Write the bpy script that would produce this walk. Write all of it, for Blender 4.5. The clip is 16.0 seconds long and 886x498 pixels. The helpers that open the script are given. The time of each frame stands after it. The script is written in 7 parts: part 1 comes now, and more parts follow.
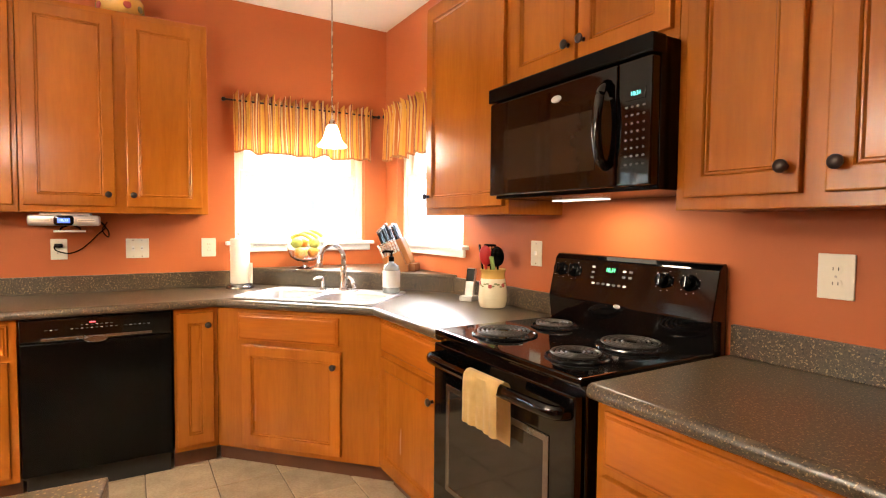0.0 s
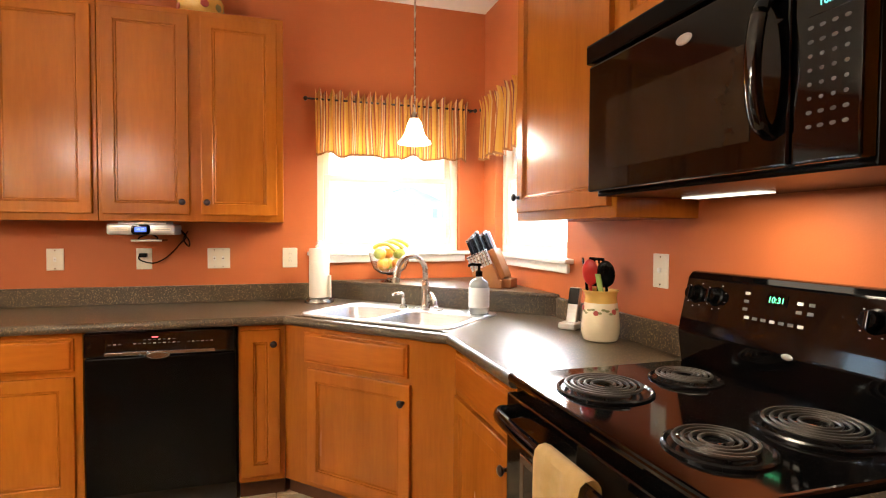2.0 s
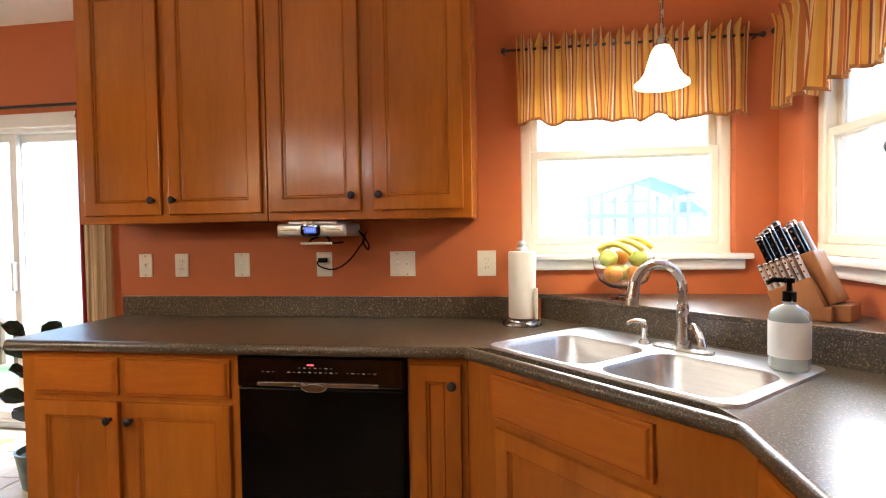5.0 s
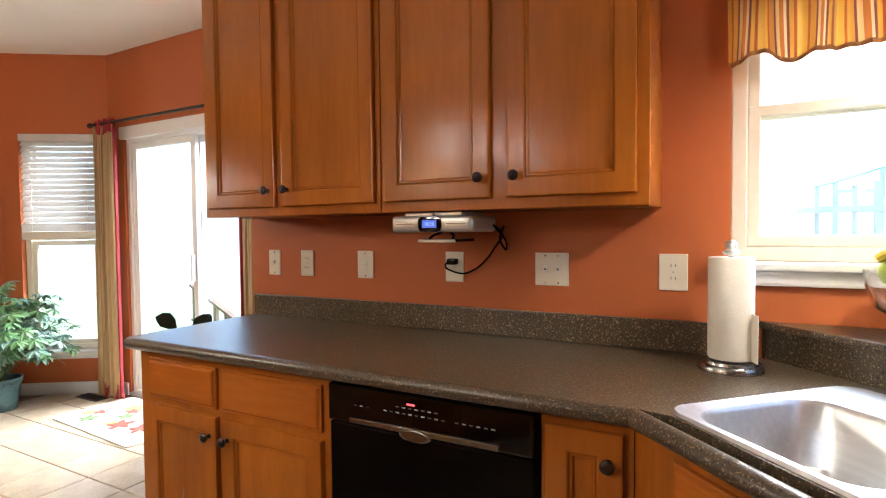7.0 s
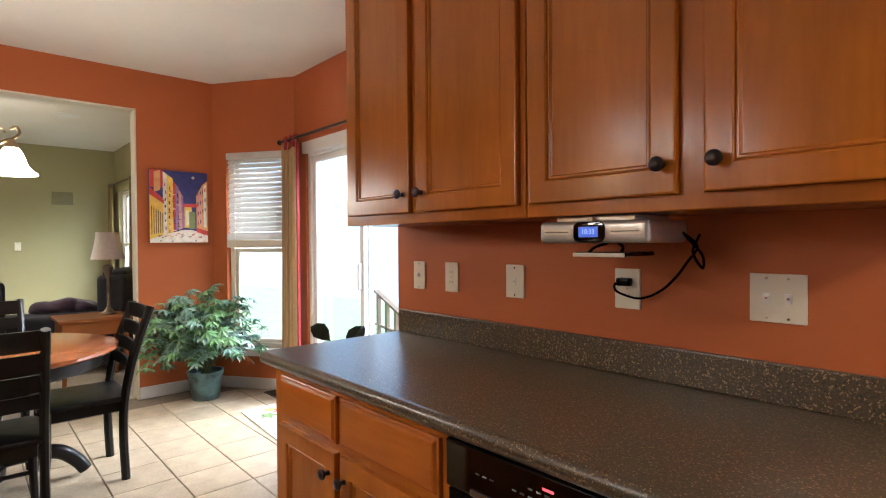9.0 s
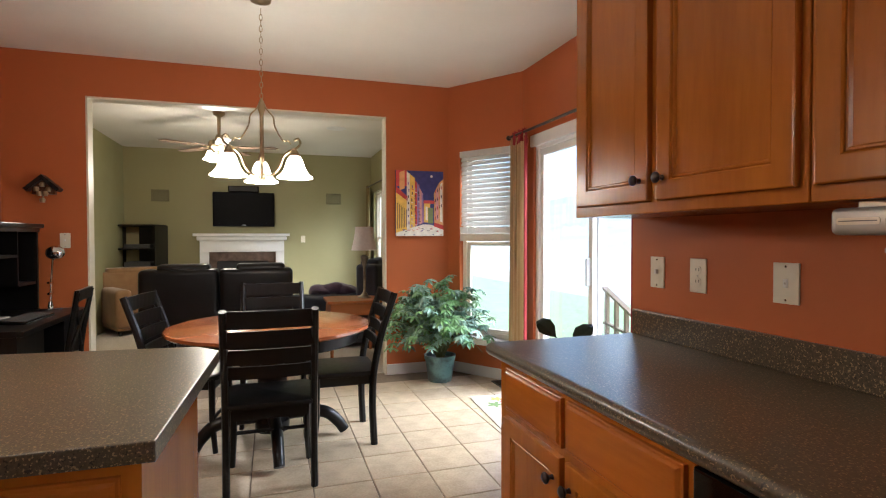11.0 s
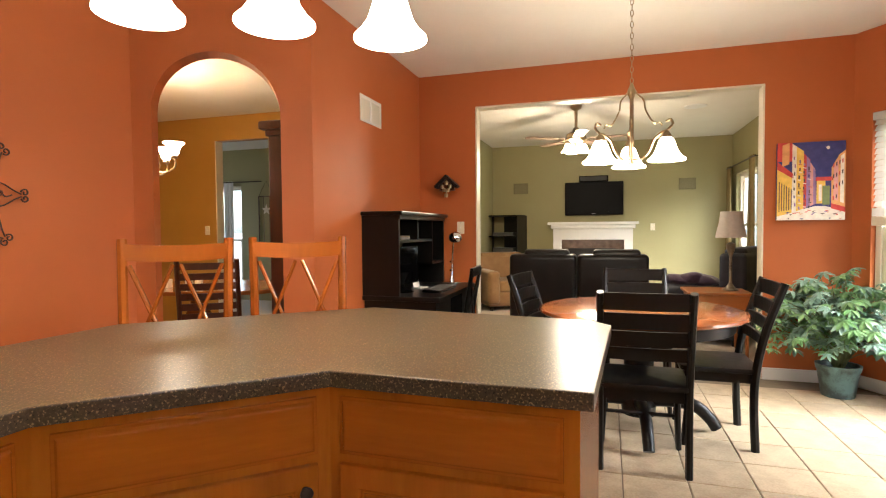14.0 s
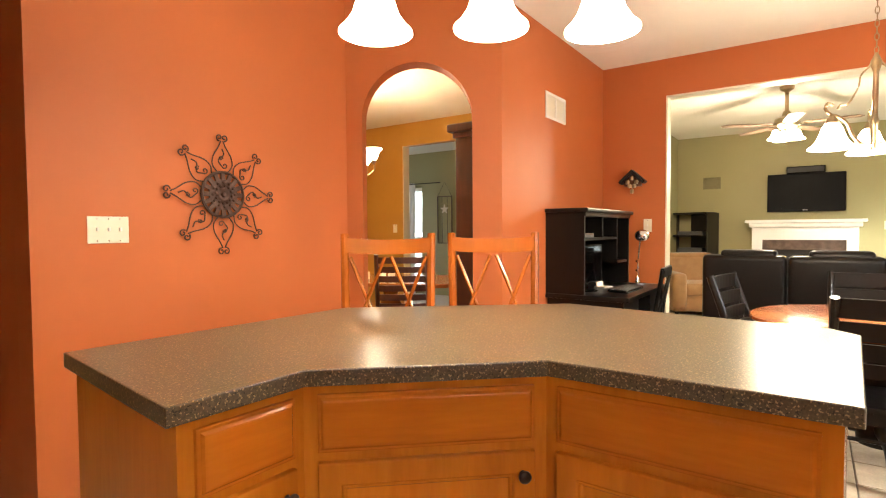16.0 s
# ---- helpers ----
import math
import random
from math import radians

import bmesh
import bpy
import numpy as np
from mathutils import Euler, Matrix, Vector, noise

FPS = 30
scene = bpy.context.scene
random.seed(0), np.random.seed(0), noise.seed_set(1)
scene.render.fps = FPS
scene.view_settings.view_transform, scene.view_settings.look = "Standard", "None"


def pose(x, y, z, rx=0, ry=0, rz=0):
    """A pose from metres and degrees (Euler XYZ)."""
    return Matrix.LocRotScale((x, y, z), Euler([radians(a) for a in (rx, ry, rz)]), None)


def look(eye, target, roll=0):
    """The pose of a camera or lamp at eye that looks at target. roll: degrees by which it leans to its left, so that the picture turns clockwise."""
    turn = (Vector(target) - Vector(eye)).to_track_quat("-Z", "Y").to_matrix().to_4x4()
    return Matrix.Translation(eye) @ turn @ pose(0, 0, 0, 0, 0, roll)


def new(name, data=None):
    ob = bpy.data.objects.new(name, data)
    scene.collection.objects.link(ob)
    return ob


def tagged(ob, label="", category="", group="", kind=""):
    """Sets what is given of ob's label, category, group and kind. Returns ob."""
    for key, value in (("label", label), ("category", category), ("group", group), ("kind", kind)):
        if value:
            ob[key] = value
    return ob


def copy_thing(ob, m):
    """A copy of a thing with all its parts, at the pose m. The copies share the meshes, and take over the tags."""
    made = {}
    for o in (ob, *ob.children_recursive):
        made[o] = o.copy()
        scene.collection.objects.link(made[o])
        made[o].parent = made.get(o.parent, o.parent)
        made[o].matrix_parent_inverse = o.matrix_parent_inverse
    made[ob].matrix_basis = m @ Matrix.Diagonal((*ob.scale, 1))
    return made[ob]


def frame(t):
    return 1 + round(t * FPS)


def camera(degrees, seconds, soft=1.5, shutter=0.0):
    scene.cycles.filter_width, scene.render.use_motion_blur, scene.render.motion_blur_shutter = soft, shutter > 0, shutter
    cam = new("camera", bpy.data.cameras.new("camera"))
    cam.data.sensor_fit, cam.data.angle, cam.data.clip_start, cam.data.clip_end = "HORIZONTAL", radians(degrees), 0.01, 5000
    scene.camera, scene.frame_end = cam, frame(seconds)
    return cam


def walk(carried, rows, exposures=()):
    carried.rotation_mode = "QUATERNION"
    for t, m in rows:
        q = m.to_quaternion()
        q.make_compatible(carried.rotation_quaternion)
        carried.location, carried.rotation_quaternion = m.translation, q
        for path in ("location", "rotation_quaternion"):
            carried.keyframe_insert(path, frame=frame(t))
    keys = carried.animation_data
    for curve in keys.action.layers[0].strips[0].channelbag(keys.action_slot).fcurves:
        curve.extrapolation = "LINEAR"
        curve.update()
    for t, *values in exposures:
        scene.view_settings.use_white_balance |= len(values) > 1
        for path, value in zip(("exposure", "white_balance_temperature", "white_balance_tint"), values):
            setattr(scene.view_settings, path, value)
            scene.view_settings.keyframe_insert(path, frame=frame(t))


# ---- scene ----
cam = camera(80.0, 16.0, soft=1.15)
SKY = 0.15
EXPOSURES = [(0, 3.48, 5920, 8), (1.5, 3.28, 5880, 8), (3.5, 2.64, 5650, 8), (7, 2.35, 5320, 8), (11, 1.94, 5250, 8), (12.5, 1.98, 5330, 8), (13.5, 2.28, 5650, 8), (14.5, 2.84, 5950, 8), (16, 3.27, 6150, 8)]
PATH = [
    (0, (0.202, 1.421, 1.323), (1.219, 3.141, 1.231), 0.5),
    (0.5, (0.326, 1.5, 1.319), (1.245, 3.275, 1.232), 0.5),
    (1, (0.412, 1.587, 1.321), (1.238, 3.407, 1.248), 0.5),
    (1.5, (0.524, 1.688, 1.314), (1.227, 3.56, 1.257), 0.3),
    (2, (0.602, 1.805, 1.321), (1.175, 3.72, 1.258), 0.3),
    (2.5, (0.675, 1.947, 1.312), (1.1, 3.901, 1.249), 0.5),
    (3, (0.729, 2.096, 1.313), (1.004, 4.076, 1.244), 0.3),
    (3.5, (0.76, 2.234, 1.304), (0.9, 4.228, 1.244), -0.0),
    (4, (0.791, 2.375, 1.309), (0.79, 4.374, 1.252), -0.4),
    (6.5, (0.78, 3.122, 1.306), (0.009, 4.967, 1.231), -0.9),
    (7, (0.77, 3.268, 1.304), (-0.167, 5.033, 1.236), -0.6),
    (7.5, (0.745, 3.391, 1.281), (-0.344, 5.068, 1.247), 0.3),
    (8, (0.693, 3.515, 1.29), (-0.523, 5.103, 1.261), 0.3),
    (8.5, (0.658, 3.613, 1.308), (-0.689, 5.091, 1.279), -0.2),
    (11, (0.545, 3.704, 1.296), (-1.356, 4.326, 1.254), -0.1),
    (11.5, (0.548, 3.692, 1.295), (-1.412, 4.085, 1.251), -0.3),
    (12, (0.559, 3.668, 1.291), (-1.433, 3.84, 1.242), -0.1),
    (12.5, (0.569, 3.629, 1.283), (-1.43, 3.596, 1.23), 0.0),
    (13, (0.582, 3.597, 1.278), (-1.404, 3.365, 1.217), -0.0),
    (13.5, (0.578, 3.554, 1.27), (-1.377, 3.139, 1.202), -0.2),
    (14, (0.585, 3.521, 1.263), (-1.323, 2.926, 1.19), -0.5),
    (14.5, (0.605, 3.496, 1.257), (-1.241, 2.731, 1.181), -0.6),
    (15, (0.624, 3.467, 1.257), (-1.157, 2.561, 1.181), -0.5),
    (15.5, (0.651, 3.436, 1.25), (-1.064, 2.409, 1.178), -0.3),
    (16, (0.67, 3.412, 1.247), (-0.965, 2.261, 1.177), -0.4),
]
walk(cam, [(t, look(eye, target, roll)) for t, eye, target, roll in PATH], EXPOSURES)

# ---- light ----
world = bpy.data.worlds.new("world")
scene.world = world
world.use_nodes = True
wn = world.node_tree.nodes
sky = wn.new("ShaderNodeTexSky")
sky.sky_type = 'NISHITA'
sky.sun_disc = False
sky.sun_elevation = radians(38)
sky.sun_rotation = radians(20)
sky.air_density, sky.dust_density, sky.ozone_density = 1.0, 2.5, 1.0
world.node_tree.links.new(sky.outputs[0], wn["Background"].inputs[0])
wn["Background"].inputs[1].default_value = SKY

sun = new("sun", bpy.data.lights.new("sun", 'SUN'))
sun.data.energy, sun.data.angle, sun.data.color = 2.1, radians(45), (1.0, 0.96, 0.9)
sun.matrix_world = look((0, 0, 0), (-math.sin(radians(20)) * math.cos(radians(38)), -math.cos(radians(20)) * math.cos(radians(38)), -math.sin(radians(38))))


def point_light(name, x, y, z, watts, colour, radius=0.04):
    ob = new(name, bpy.data.lights.new(name, 'POINT'))
    ob.data.energy, ob.data.color, ob.data.shadow_soft_size = watts, colour, radius
    ob.location = (x, y, z)
    return ob


WARM = (1.0, 0.78, 0.52)
# added fill lamp at the unseen south window, brightens the dark entrance hall
hall_fill = new("hall_fill_light", bpy.data.lights.new("hall_fill_light", 'AREA'))
hall_fill.data.shape, hall_fill.data.size, hall_fill.data.size_y = 'RECTANGLE', 1.3, 1.6
hall_fill.data.energy, hall_fill.data.color = 2, (1.0, 0.96, 0.85)
hall_fill.matrix_world = look((-6.42, -4.59, 1.3), (-6.42, 0.0, 1.3))

# ---- materials ----


def mat(name, a, b=None, rough=0.5, metal=0.0, scale=6.0, stretch=(1, 1, 1), bump=0.0, bscale=60.0, coat=0.0, spec=0.5, contrast=1.0, fine=0.3, sheen=0.0):
    """Colours a and b mixed by noise at two scales, with fine relief."""
    m = bpy.data.materials.new(name)
    m.use_nodes = True
    n, l = m.node_tree.nodes, m.node_tree.links
    p = n["Principled BSDF"]
    b = b or tuple(c * 0.85 for c in a)
    tc, mp = n.new("ShaderNodeTexCoord"), n.new("ShaderNodeMapping")
    mp.inputs["Scale"].default_value = stretch
    l.new(tc.outputs["Object"], mp.inputs[0])
    big, small = n.new("ShaderNodeTexNoise"), n.new("ShaderNodeTexNoise")
    big.inputs["Scale"].default_value, small.inputs["Scale"].default_value = scale, scale * 11
    big.inputs["Detail"].default_value = 4
    mix = n.new("ShaderNodeMath")
    mix.operation = 'MULTIPLY_ADD'
    l.new(mp.outputs[0], big.inputs["Vector"])
    l.new(mp.outputs[0], small.inputs["Vector"])
    l.new(small.outputs[0], mix.inputs[0])
    mix.inputs[1].default_value = fine
    l.new(big.outputs[0], mix.inputs[2])
    ramp = n.new("ShaderNodeValToRGB")
    mid = 0.5 + fine * 0.5
    ramp.color_ramp.elements[0].position, ramp.color_ramp.elements[1].position = max(0, mid - 0.22 / contrast), min(1, mid + 0.22 / contrast)
    ramp.color_ramp.elements[0].color, ramp.color_ramp.elements[1].color = (*a, 1), (*b, 1)
    l.new(mix.outputs[0], ramp.inputs[0])
    l.new(ramp.outputs[0], p.inputs["Base Color"])
    p.inputs["Metallic"].default_value, p.inputs["Coat Weight"].default_value = metal, coat
    p.inputs["Coat Roughness"].default_value, p.inputs["Specular IOR Level"].default_value = 0.12, spec
    p.inputs["Sheen Weight"].default_value = sheen
    rr = n.new("ShaderNodeMapRange")
    rr.inputs["To Min"].default_value, rr.inputs["To Max"].default_value = max(0.02, rough * 0.82), min(1, rough * 1.18)
    l.new(big.outputs[0], rr.inputs[0])
    l.new(rr.outputs[0], p.inputs["Roughness"])
    if bump:
        bt, bn = n.new("ShaderNodeTexNoise"), n.new("ShaderNodeBump")
        bt.inputs["Scale"].default_value = bscale
        bt.inputs["Detail"].default_value = 3
        bn.inputs["Strength"].default_value, bn.inputs["Distance"].default_value = bump, 0.002
        l.new(mp.outputs[0], bt.inputs["Vector"])
        l.new(bt.outputs[0], bn.inputs["Height"])
        l.new(bn.outputs[0], p.inputs["Normal"])
    return m


def wood(name, a, b, along, rough=0.3, coat=0.25):
    """Stained wood: long soft figure and fine pores running along one axis."""
    s = [4.5, 4.5, 4.5]
    s["xyz".index(along)] = 0.55
    m = mat(name, a, b, rough, scale=1.5, stretch=s, bump=0.05, bscale=26, coat=coat, contrast=0.55, fine=0.35, spec=0.24)
    n, l = m.node_tree.nodes, m.node_tree.links
    p, ramp = n["Principled BSDF"], n["Color Ramp"]
    oi, hs, mr = n.new("ShaderNodeObjectInfo"), n.new("ShaderNodeHueSaturation"), n.new("ShaderNodeMapRange")
    mr.inputs["To Min"].default_value, mr.inputs["To Max"].default_value = 0.9, 1.1
    l.new(oi.outputs["Random"], mr.inputs[0])
    l.new(mr.outputs[0], hs.inputs["Value"])
    l.new(ramp.outputs[0], hs.inputs["Color"])
    l.new(hs.outputs[0], p.inputs["Base Color"])
    return m


def laminate(name):
    """Dark speckled countertop laminate with pale and black flecks."""
    m = mat(name, (0.088, 0.065, 0.038), (0.046, 0.034, 0.023), 0.30, scale=150, bump=0.009, bscale=150, contrast=1.4, fine=0.15, spec=0.46)
    n, l = m.node_tree.nodes, m.node_tree.links
    p, ramp, tc = n["Principled BSDF"], n["Color Ramp"], n["Texture Coordinate"]
    last = ramp.outputs[0]
    for s, lo, hi, colour in ((195, 0.595, 0.675, (0.30, 0.215, 0.11)), (140, 0.61, 0.69, (0.20, 0.14, 0.07)), (140, 0.60, 0.69, (0.015, 0.012, 0.012))):
        t, r, x = n.new("ShaderNodeTexNoise"), n.new("ShaderNodeMapRange"), n.new("ShaderNodeMix")
        t.inputs["Scale"].default_value = s
        t.inputs["Detail"].default_value = 1
        r.inputs["From Min"].default_value, r.inputs["From Max"].default_value = lo, hi
        x.data_type = 'RGBA'
        x.inputs["B"].default_value = (*colour, 1)
        x.inputs[7].default_value = (*colour, 1)
        l.new(tc.outputs["Object"], t.inputs["Vector"])
        l.new(t.outputs[0], r.inputs[0])
        l.new(r.outputs[0], x.inputs[0])
        l.new(last, x.inputs[6])
        last = x.outputs[2]
    l.new(last, p.inputs["Base Color"])
    return m


def glass(name, tint=(1, 1, 1), rough=0.0):
    m = bpy.data.materials.new(name)
    m.use_nodes = True
    p = m.node_tree.nodes["Principled BSDF"]
    p.inputs["Base Color"].default_value = (*tint, 1)
    p.inputs["Transmission Weight"].default_value, p.inputs["Roughness"].default_value, p.inputs["IOR"].default_value = 1, rough, 1.45
    return m


def glow(name, colour, strength, base=(0.9, 0.88, 0.84)):
    m = bpy.data.materials.new(name)
    m.use_nodes = True
    p = m.node_tree.nodes["Principled BSDF"]
    p.inputs["Base Color"].default_value = (*base, 1)
    p.inputs["Emission Color"].default_value, p.inputs["Emission Strength"].default_value = (*colour, 1), strength
    p.inputs["Roughness"].default_value = 0.25
    return m


TERRA = mat("terracotta_paint", (0.455, 0.126, 0.035), (0.43, 0.117, 0.032), 0.5, scale=2.2, bump=0.16, bscale=190, contrast=0.6, spec=0.25)
CEIL = mat("ceiling_paint", (0.80, 0.76, 0.68), (0.77, 0.73, 0.65), 0.8, scale=3, bump=0.3, bscale=120)
SAGE = mat("sage_paint", (0.32, 0.29, 0.135), (0.30, 0.27, 0.125), 0.55, scale=2, bump=0.14, bscale=190, contrast=0.6)
OCHRE = mat("ochre_paint", (0.42, 0.22, 0.035), (0.39, 0.20, 0.03), 0.5, scale=2, bump=0.14, bscale=190, contrast=0.6)
CREAM = mat("cream_trim", (0.72, 0.66, 0.52), (0.68, 0.62, 0.48), 0.4, scale=5)
WHITE = mat("white_trim", (0.80, 0.79, 0.76), (0.76, 0.75, 0.72), 0.35, scale=5, bump=0.05)
VINYL = mat("window_vinyl", (0.78, 0.72, 0.60), (0.74, 0.68, 0.56), 0.35, scale=5)
MAPLE = wood("honey_maple", (0.47, 0.152, 0.011), (0.28, 0.078, 0.005), "z", 0.25, 0.10)
MAPLE_H = wood("honey_maple_crosswise", (0.47, 0.140, 0.010), (0.27, 0.070, 0.005), "x", 0.25, 0.10)
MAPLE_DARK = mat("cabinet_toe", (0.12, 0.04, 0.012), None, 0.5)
LAMINATE = laminate("speckled_laminate")
BLACK = mat("black_enamel", (0.0018, 0.0018, 0.002), (0.0014, 0.0014, 0.0016), 0.07, scale=4, coat=0.1, spec=0.45)
BLACK_SATIN = mat("black_satin", (0.0018, 0.0018, 0.0018), (0.0014, 0.0014, 0.0014), 0.22, scale=4, spec=0.10)
BLACK_GLASS = mat("black_glass", (0.0014, 0.0014, 0.0016), None, 0.05, spec=0.4)
BROWN_GLASS = mat("smoked_oven_glass", (0.022, 0.016, 0.011), None, 0.07, spec=0.4)
BRONZE = mat("oiled_bronze", (0.030, 0.020, 0.016), (0.05, 0.034, 0.026), 0.35, 0.7, scale=40)
STEEL = mat("brushed_steel", (0.72, 0.73, 0.74), (0.62, 0.63, 0.64), 0.36, 1.0, scale=6, stretch=(1, 14, 14))
NICKEL = mat("brushed_nickel", (0.56, 0.52, 0.47), (0.50, 0.46, 0.41), 0.27, 1.0, scale=20)
PAN = mat("black_drip_pan", (0.006, 0.006, 0.006), (0.010, 0.009, 0.009), 0.2, 0.0, scale=20, spec=0.25)
CHROME = mat("chrome", (0.75, 0.75, 0.75), None, 0.08, 1.0)
COIL = mat("burner_coil", (0.060, 0.054, 0.046), (0.035, 0.032, 0.028), 0.36, 0.4, scale=30)
PLATE = mat("almond_plate", (0.74, 0.68, 0.55), (0.72, 0.66, 0.53), 0.35)
STRIP = mat("handle_strip", (0.30, 0.29, 0.28), (0.24, 0.23, 0.22), 0.26, 1.0, scale=20)
DARK = mat("dark_slot", (0.02, 0.018, 0.016), None, 0.6)
PALE_INK = mat("pale_ink", (0.55, 0.55, 0.55), None, 0.5)
GLASS = glass("clear_glass")
TILE = mat("floor_tile", (0.56, 0.455, 0.31), (0.40, 0.305, 0.195), 0.36, scale=8, bump=0.28, bscale=45, contrast=1.0, fine=0.6)
GROUT = mat("grout", (0.25, 0.20, 0.145), None, 0.9, scale=25)
CARPET = mat("carpet", (0.46, 0.40, 0.30), (0.40, 0.345, 0.255), 0.95, scale=20, bump=0.8, bscale=300, sheen=0.3)

# ---- mesh helpers ----


def box(bm, x0, y0, z0, x1, y1, z1, bevel=0.0, seg=2):
    m = Matrix.Translation(((x0 + x1) / 2, (y0 + y1) / 2, (z0 + z1) / 2)) @ Matrix.Diagonal((abs(x1 - x0), abs(y1 - y0), abs(z1 - z0), 1))
    made = bmesh.ops.create_cube(bm, size=1, matrix=m)
    if bevel:
        edges = list({e for v in made["verts"] for e in v.link_edges})
        bmesh.ops.bevel(bm, geom=edges, offset=bevel, segments=seg, profile=0.6, affect='EDGES')
    return bm


def prism(bm, outline, z0, z1, bevel=0.0, seg=2, m=None):
    """An upright prism over a 2D outline; m places it."""
    verts = [bm.verts.new((x, y, z0)) for x, y in outline]
    face = bm.faces.new(verts)
    out = bmesh.ops.extrude_face_region(bm, geom=[face])
    top = [g for g in out["geom"] if isinstance(g, bmesh.types.BMVert)]
    bmesh.ops.translate(bm, verts=top, vec=(0, 0, z1 - z0))
    allv = verts + top
    bmesh.ops.recalc_face_normals(bm, faces=list({f for v in allv for f in v.link_faces}))
    if m is not None:
        bmesh.ops.transform(bm, matrix=m, verts=allv)
    if bevel:
        edges = list({e for v in allv for e in v.link_edges if e.calc_face_angle(0) > 0.2})
        bmesh.ops.bevel(bm, geom=edges, offset=bevel, segments=seg, profile=0.6, affect='EDGES')
    return bm


def lathe(bm, profile, seg=24, m=None, closed=True):
    """A turned shape from (radius, height) pairs."""
    rings = []
    for r, z in profile:
        rings.append([bm.verts.new((r * math.cos(2 * math.pi * i / seg), r * math.sin(2 * math.pi * i / seg), z)) for i in range(seg)])
    for a, b in zip(rings, rings[1:]):
        for i in range(seg):
            bm.faces.new((a[i], a[(i + 1) % seg], b[(i + 1) % seg], b[i]))
    if closed:
        bm.faces.new(list(reversed(rings[0])))
        bm.faces.new(rings[-1])
    allv = [v for r in rings for v in r]
    if m is not None:
        bmesh.ops.transform(bm, matrix=m, verts=allv)
    return bm


def tube(bm, points, radius, seg=8, flat=1.0, taper=1.0):
    """A round bar swept along points."""
    pts = [Vector(p) for p in points]
    rings, up = [], Vector((0, 0, 1))
    for i, p in enumerate(pts):
        d = (pts[min(i + 1, len(pts) - 1)] - pts[max(i - 1, 0)]).normalized()
        ref = up if abs(d.z) < 0.95 else Vector((0, 1, 0))
        s = d.cross(ref).normalized()
        u = s.cross(d).normalized()
        k = 1 + (taper - 1) * i / max(1, len(pts) - 1)
        rings.append([bm.verts.new(p + k * radius * (math.cos(2 * math.pi * j / seg) * s + flat * math.sin(2 * math.pi * j / seg) * u)) for j in range(seg)])
    for a, b in zip(rings, rings[1:]):
        for j in range(seg):
            bm.faces.new((a[j], b[j], b[(j + 1) % seg], a[(j + 1) % seg]))
    bm.faces.new(rings[0])
    bm.faces.new(list(reversed(rings[-1])))
    return bm


def ball(bm, x, y, z, rx, ry=None, rz=None, u=16, v=10, m=None):
    ry, rz = ry or rx, rz or rx
    k = Matrix.Translation((x, y, z)) @ (m or Matrix()) @ Matrix.Diagonal((rx, ry, rz, 1))
    bmesh.ops.create_uvsphere(bm, u_segments=u, v_segments=v, radius=1, matrix=k)
    return bm


def new_bm():
    return bmesh.new()


def part(name, bm, material, parent=None, label="", smooth=False):
    """Links a bmesh as one mesh object, under its thing or part."""
    me = bpy.data.meshes.new(name)
    bmesh.ops.recalc_face_normals(bm, faces=bm.faces[:])
    bm.to_mesh(me)
    bm.free()
    me.materials.append(material)
    if smooth:
        me.polygons.foreach_set("use_smooth", [True] * len(me.polygons))
        me.set_sharp_from_angle(angle=radians(40))
    ob = new(name, me)
    if parent is not None:
        ob.parent = parent
    if label:
        ob["label"] = label
    return ob


def thing(name, label, category, at=None, group="", kind=""):
    ob = new(name)
    ob.empty_display_size = 0.1
    if at is not None:
        ob.matrix_world = at
    return tagged(ob, label, category, group, kind)


def one(name, bm, material, label, category, at=None, group="", kind="", smooth=False):
    ob = part(name, bm, material, None, "", smooth)
    if at is not None:
        ob.matrix_world = at
    return tagged(ob, label, category, group, kind)


def bx(*a, **k):
    return box(new_bm(), *a, **k)


def spiral(cx, cz, r0, r1, a0, a1, n=14, y=0.0):
    return [(cx + (r0 + (r1 - r0) * i / n) * math.cos(radians(a0 + (a1 - a0) * i / n)), y, cz + (r0 + (r1 - r0) * i / n) * math.sin(radians(a0 + (a1 - a0) * i / n))) for i in range(n + 1)]


def curve_points(ctrl, n=8):
    """A smooth line through control points."""
    p = [Vector(c) for c in ctrl]
    p = [2 * p[0] - p[1]] + p + [2 * p[-1] - p[-2]]
    out = []
    for i in range(1, len(p) - 2):
        for k in range(n):
            t = k / n
            out.append(0.5 * ((2 * p[i]) + (p[i + 1] - p[i - 1]) * t + (2 * p[i - 1] - 5 * p[i] + 4 * p[i + 1] - p[i + 2]) * t * t + (3 * p[i] - p[i - 1] - 3 * p[i + 1] + p[i + 2]) * t ** 3))
    return out + [p[-2]]



def frame_loops(bm, x0, x1, z0, z1, profile):
    """A mitred rectangular frame: (inset, y) pairs swept round it as one connected skin."""
    loops = []
    for i, y in profile:
        loops.append([bm.verts.new(c) for c in ((x0 + i, y, z0 + i), (x1 - i, y, z0 + i), (x1 - i, y, z1 - i), (x0 + i, y, z1 - i))])
    for a, b in zip(loops, loops[1:]):
        for k in range(4):
            bm.faces.new((a[k], a[(k + 1) % 4], b[(k + 1) % 4], b[k]))
    return bm


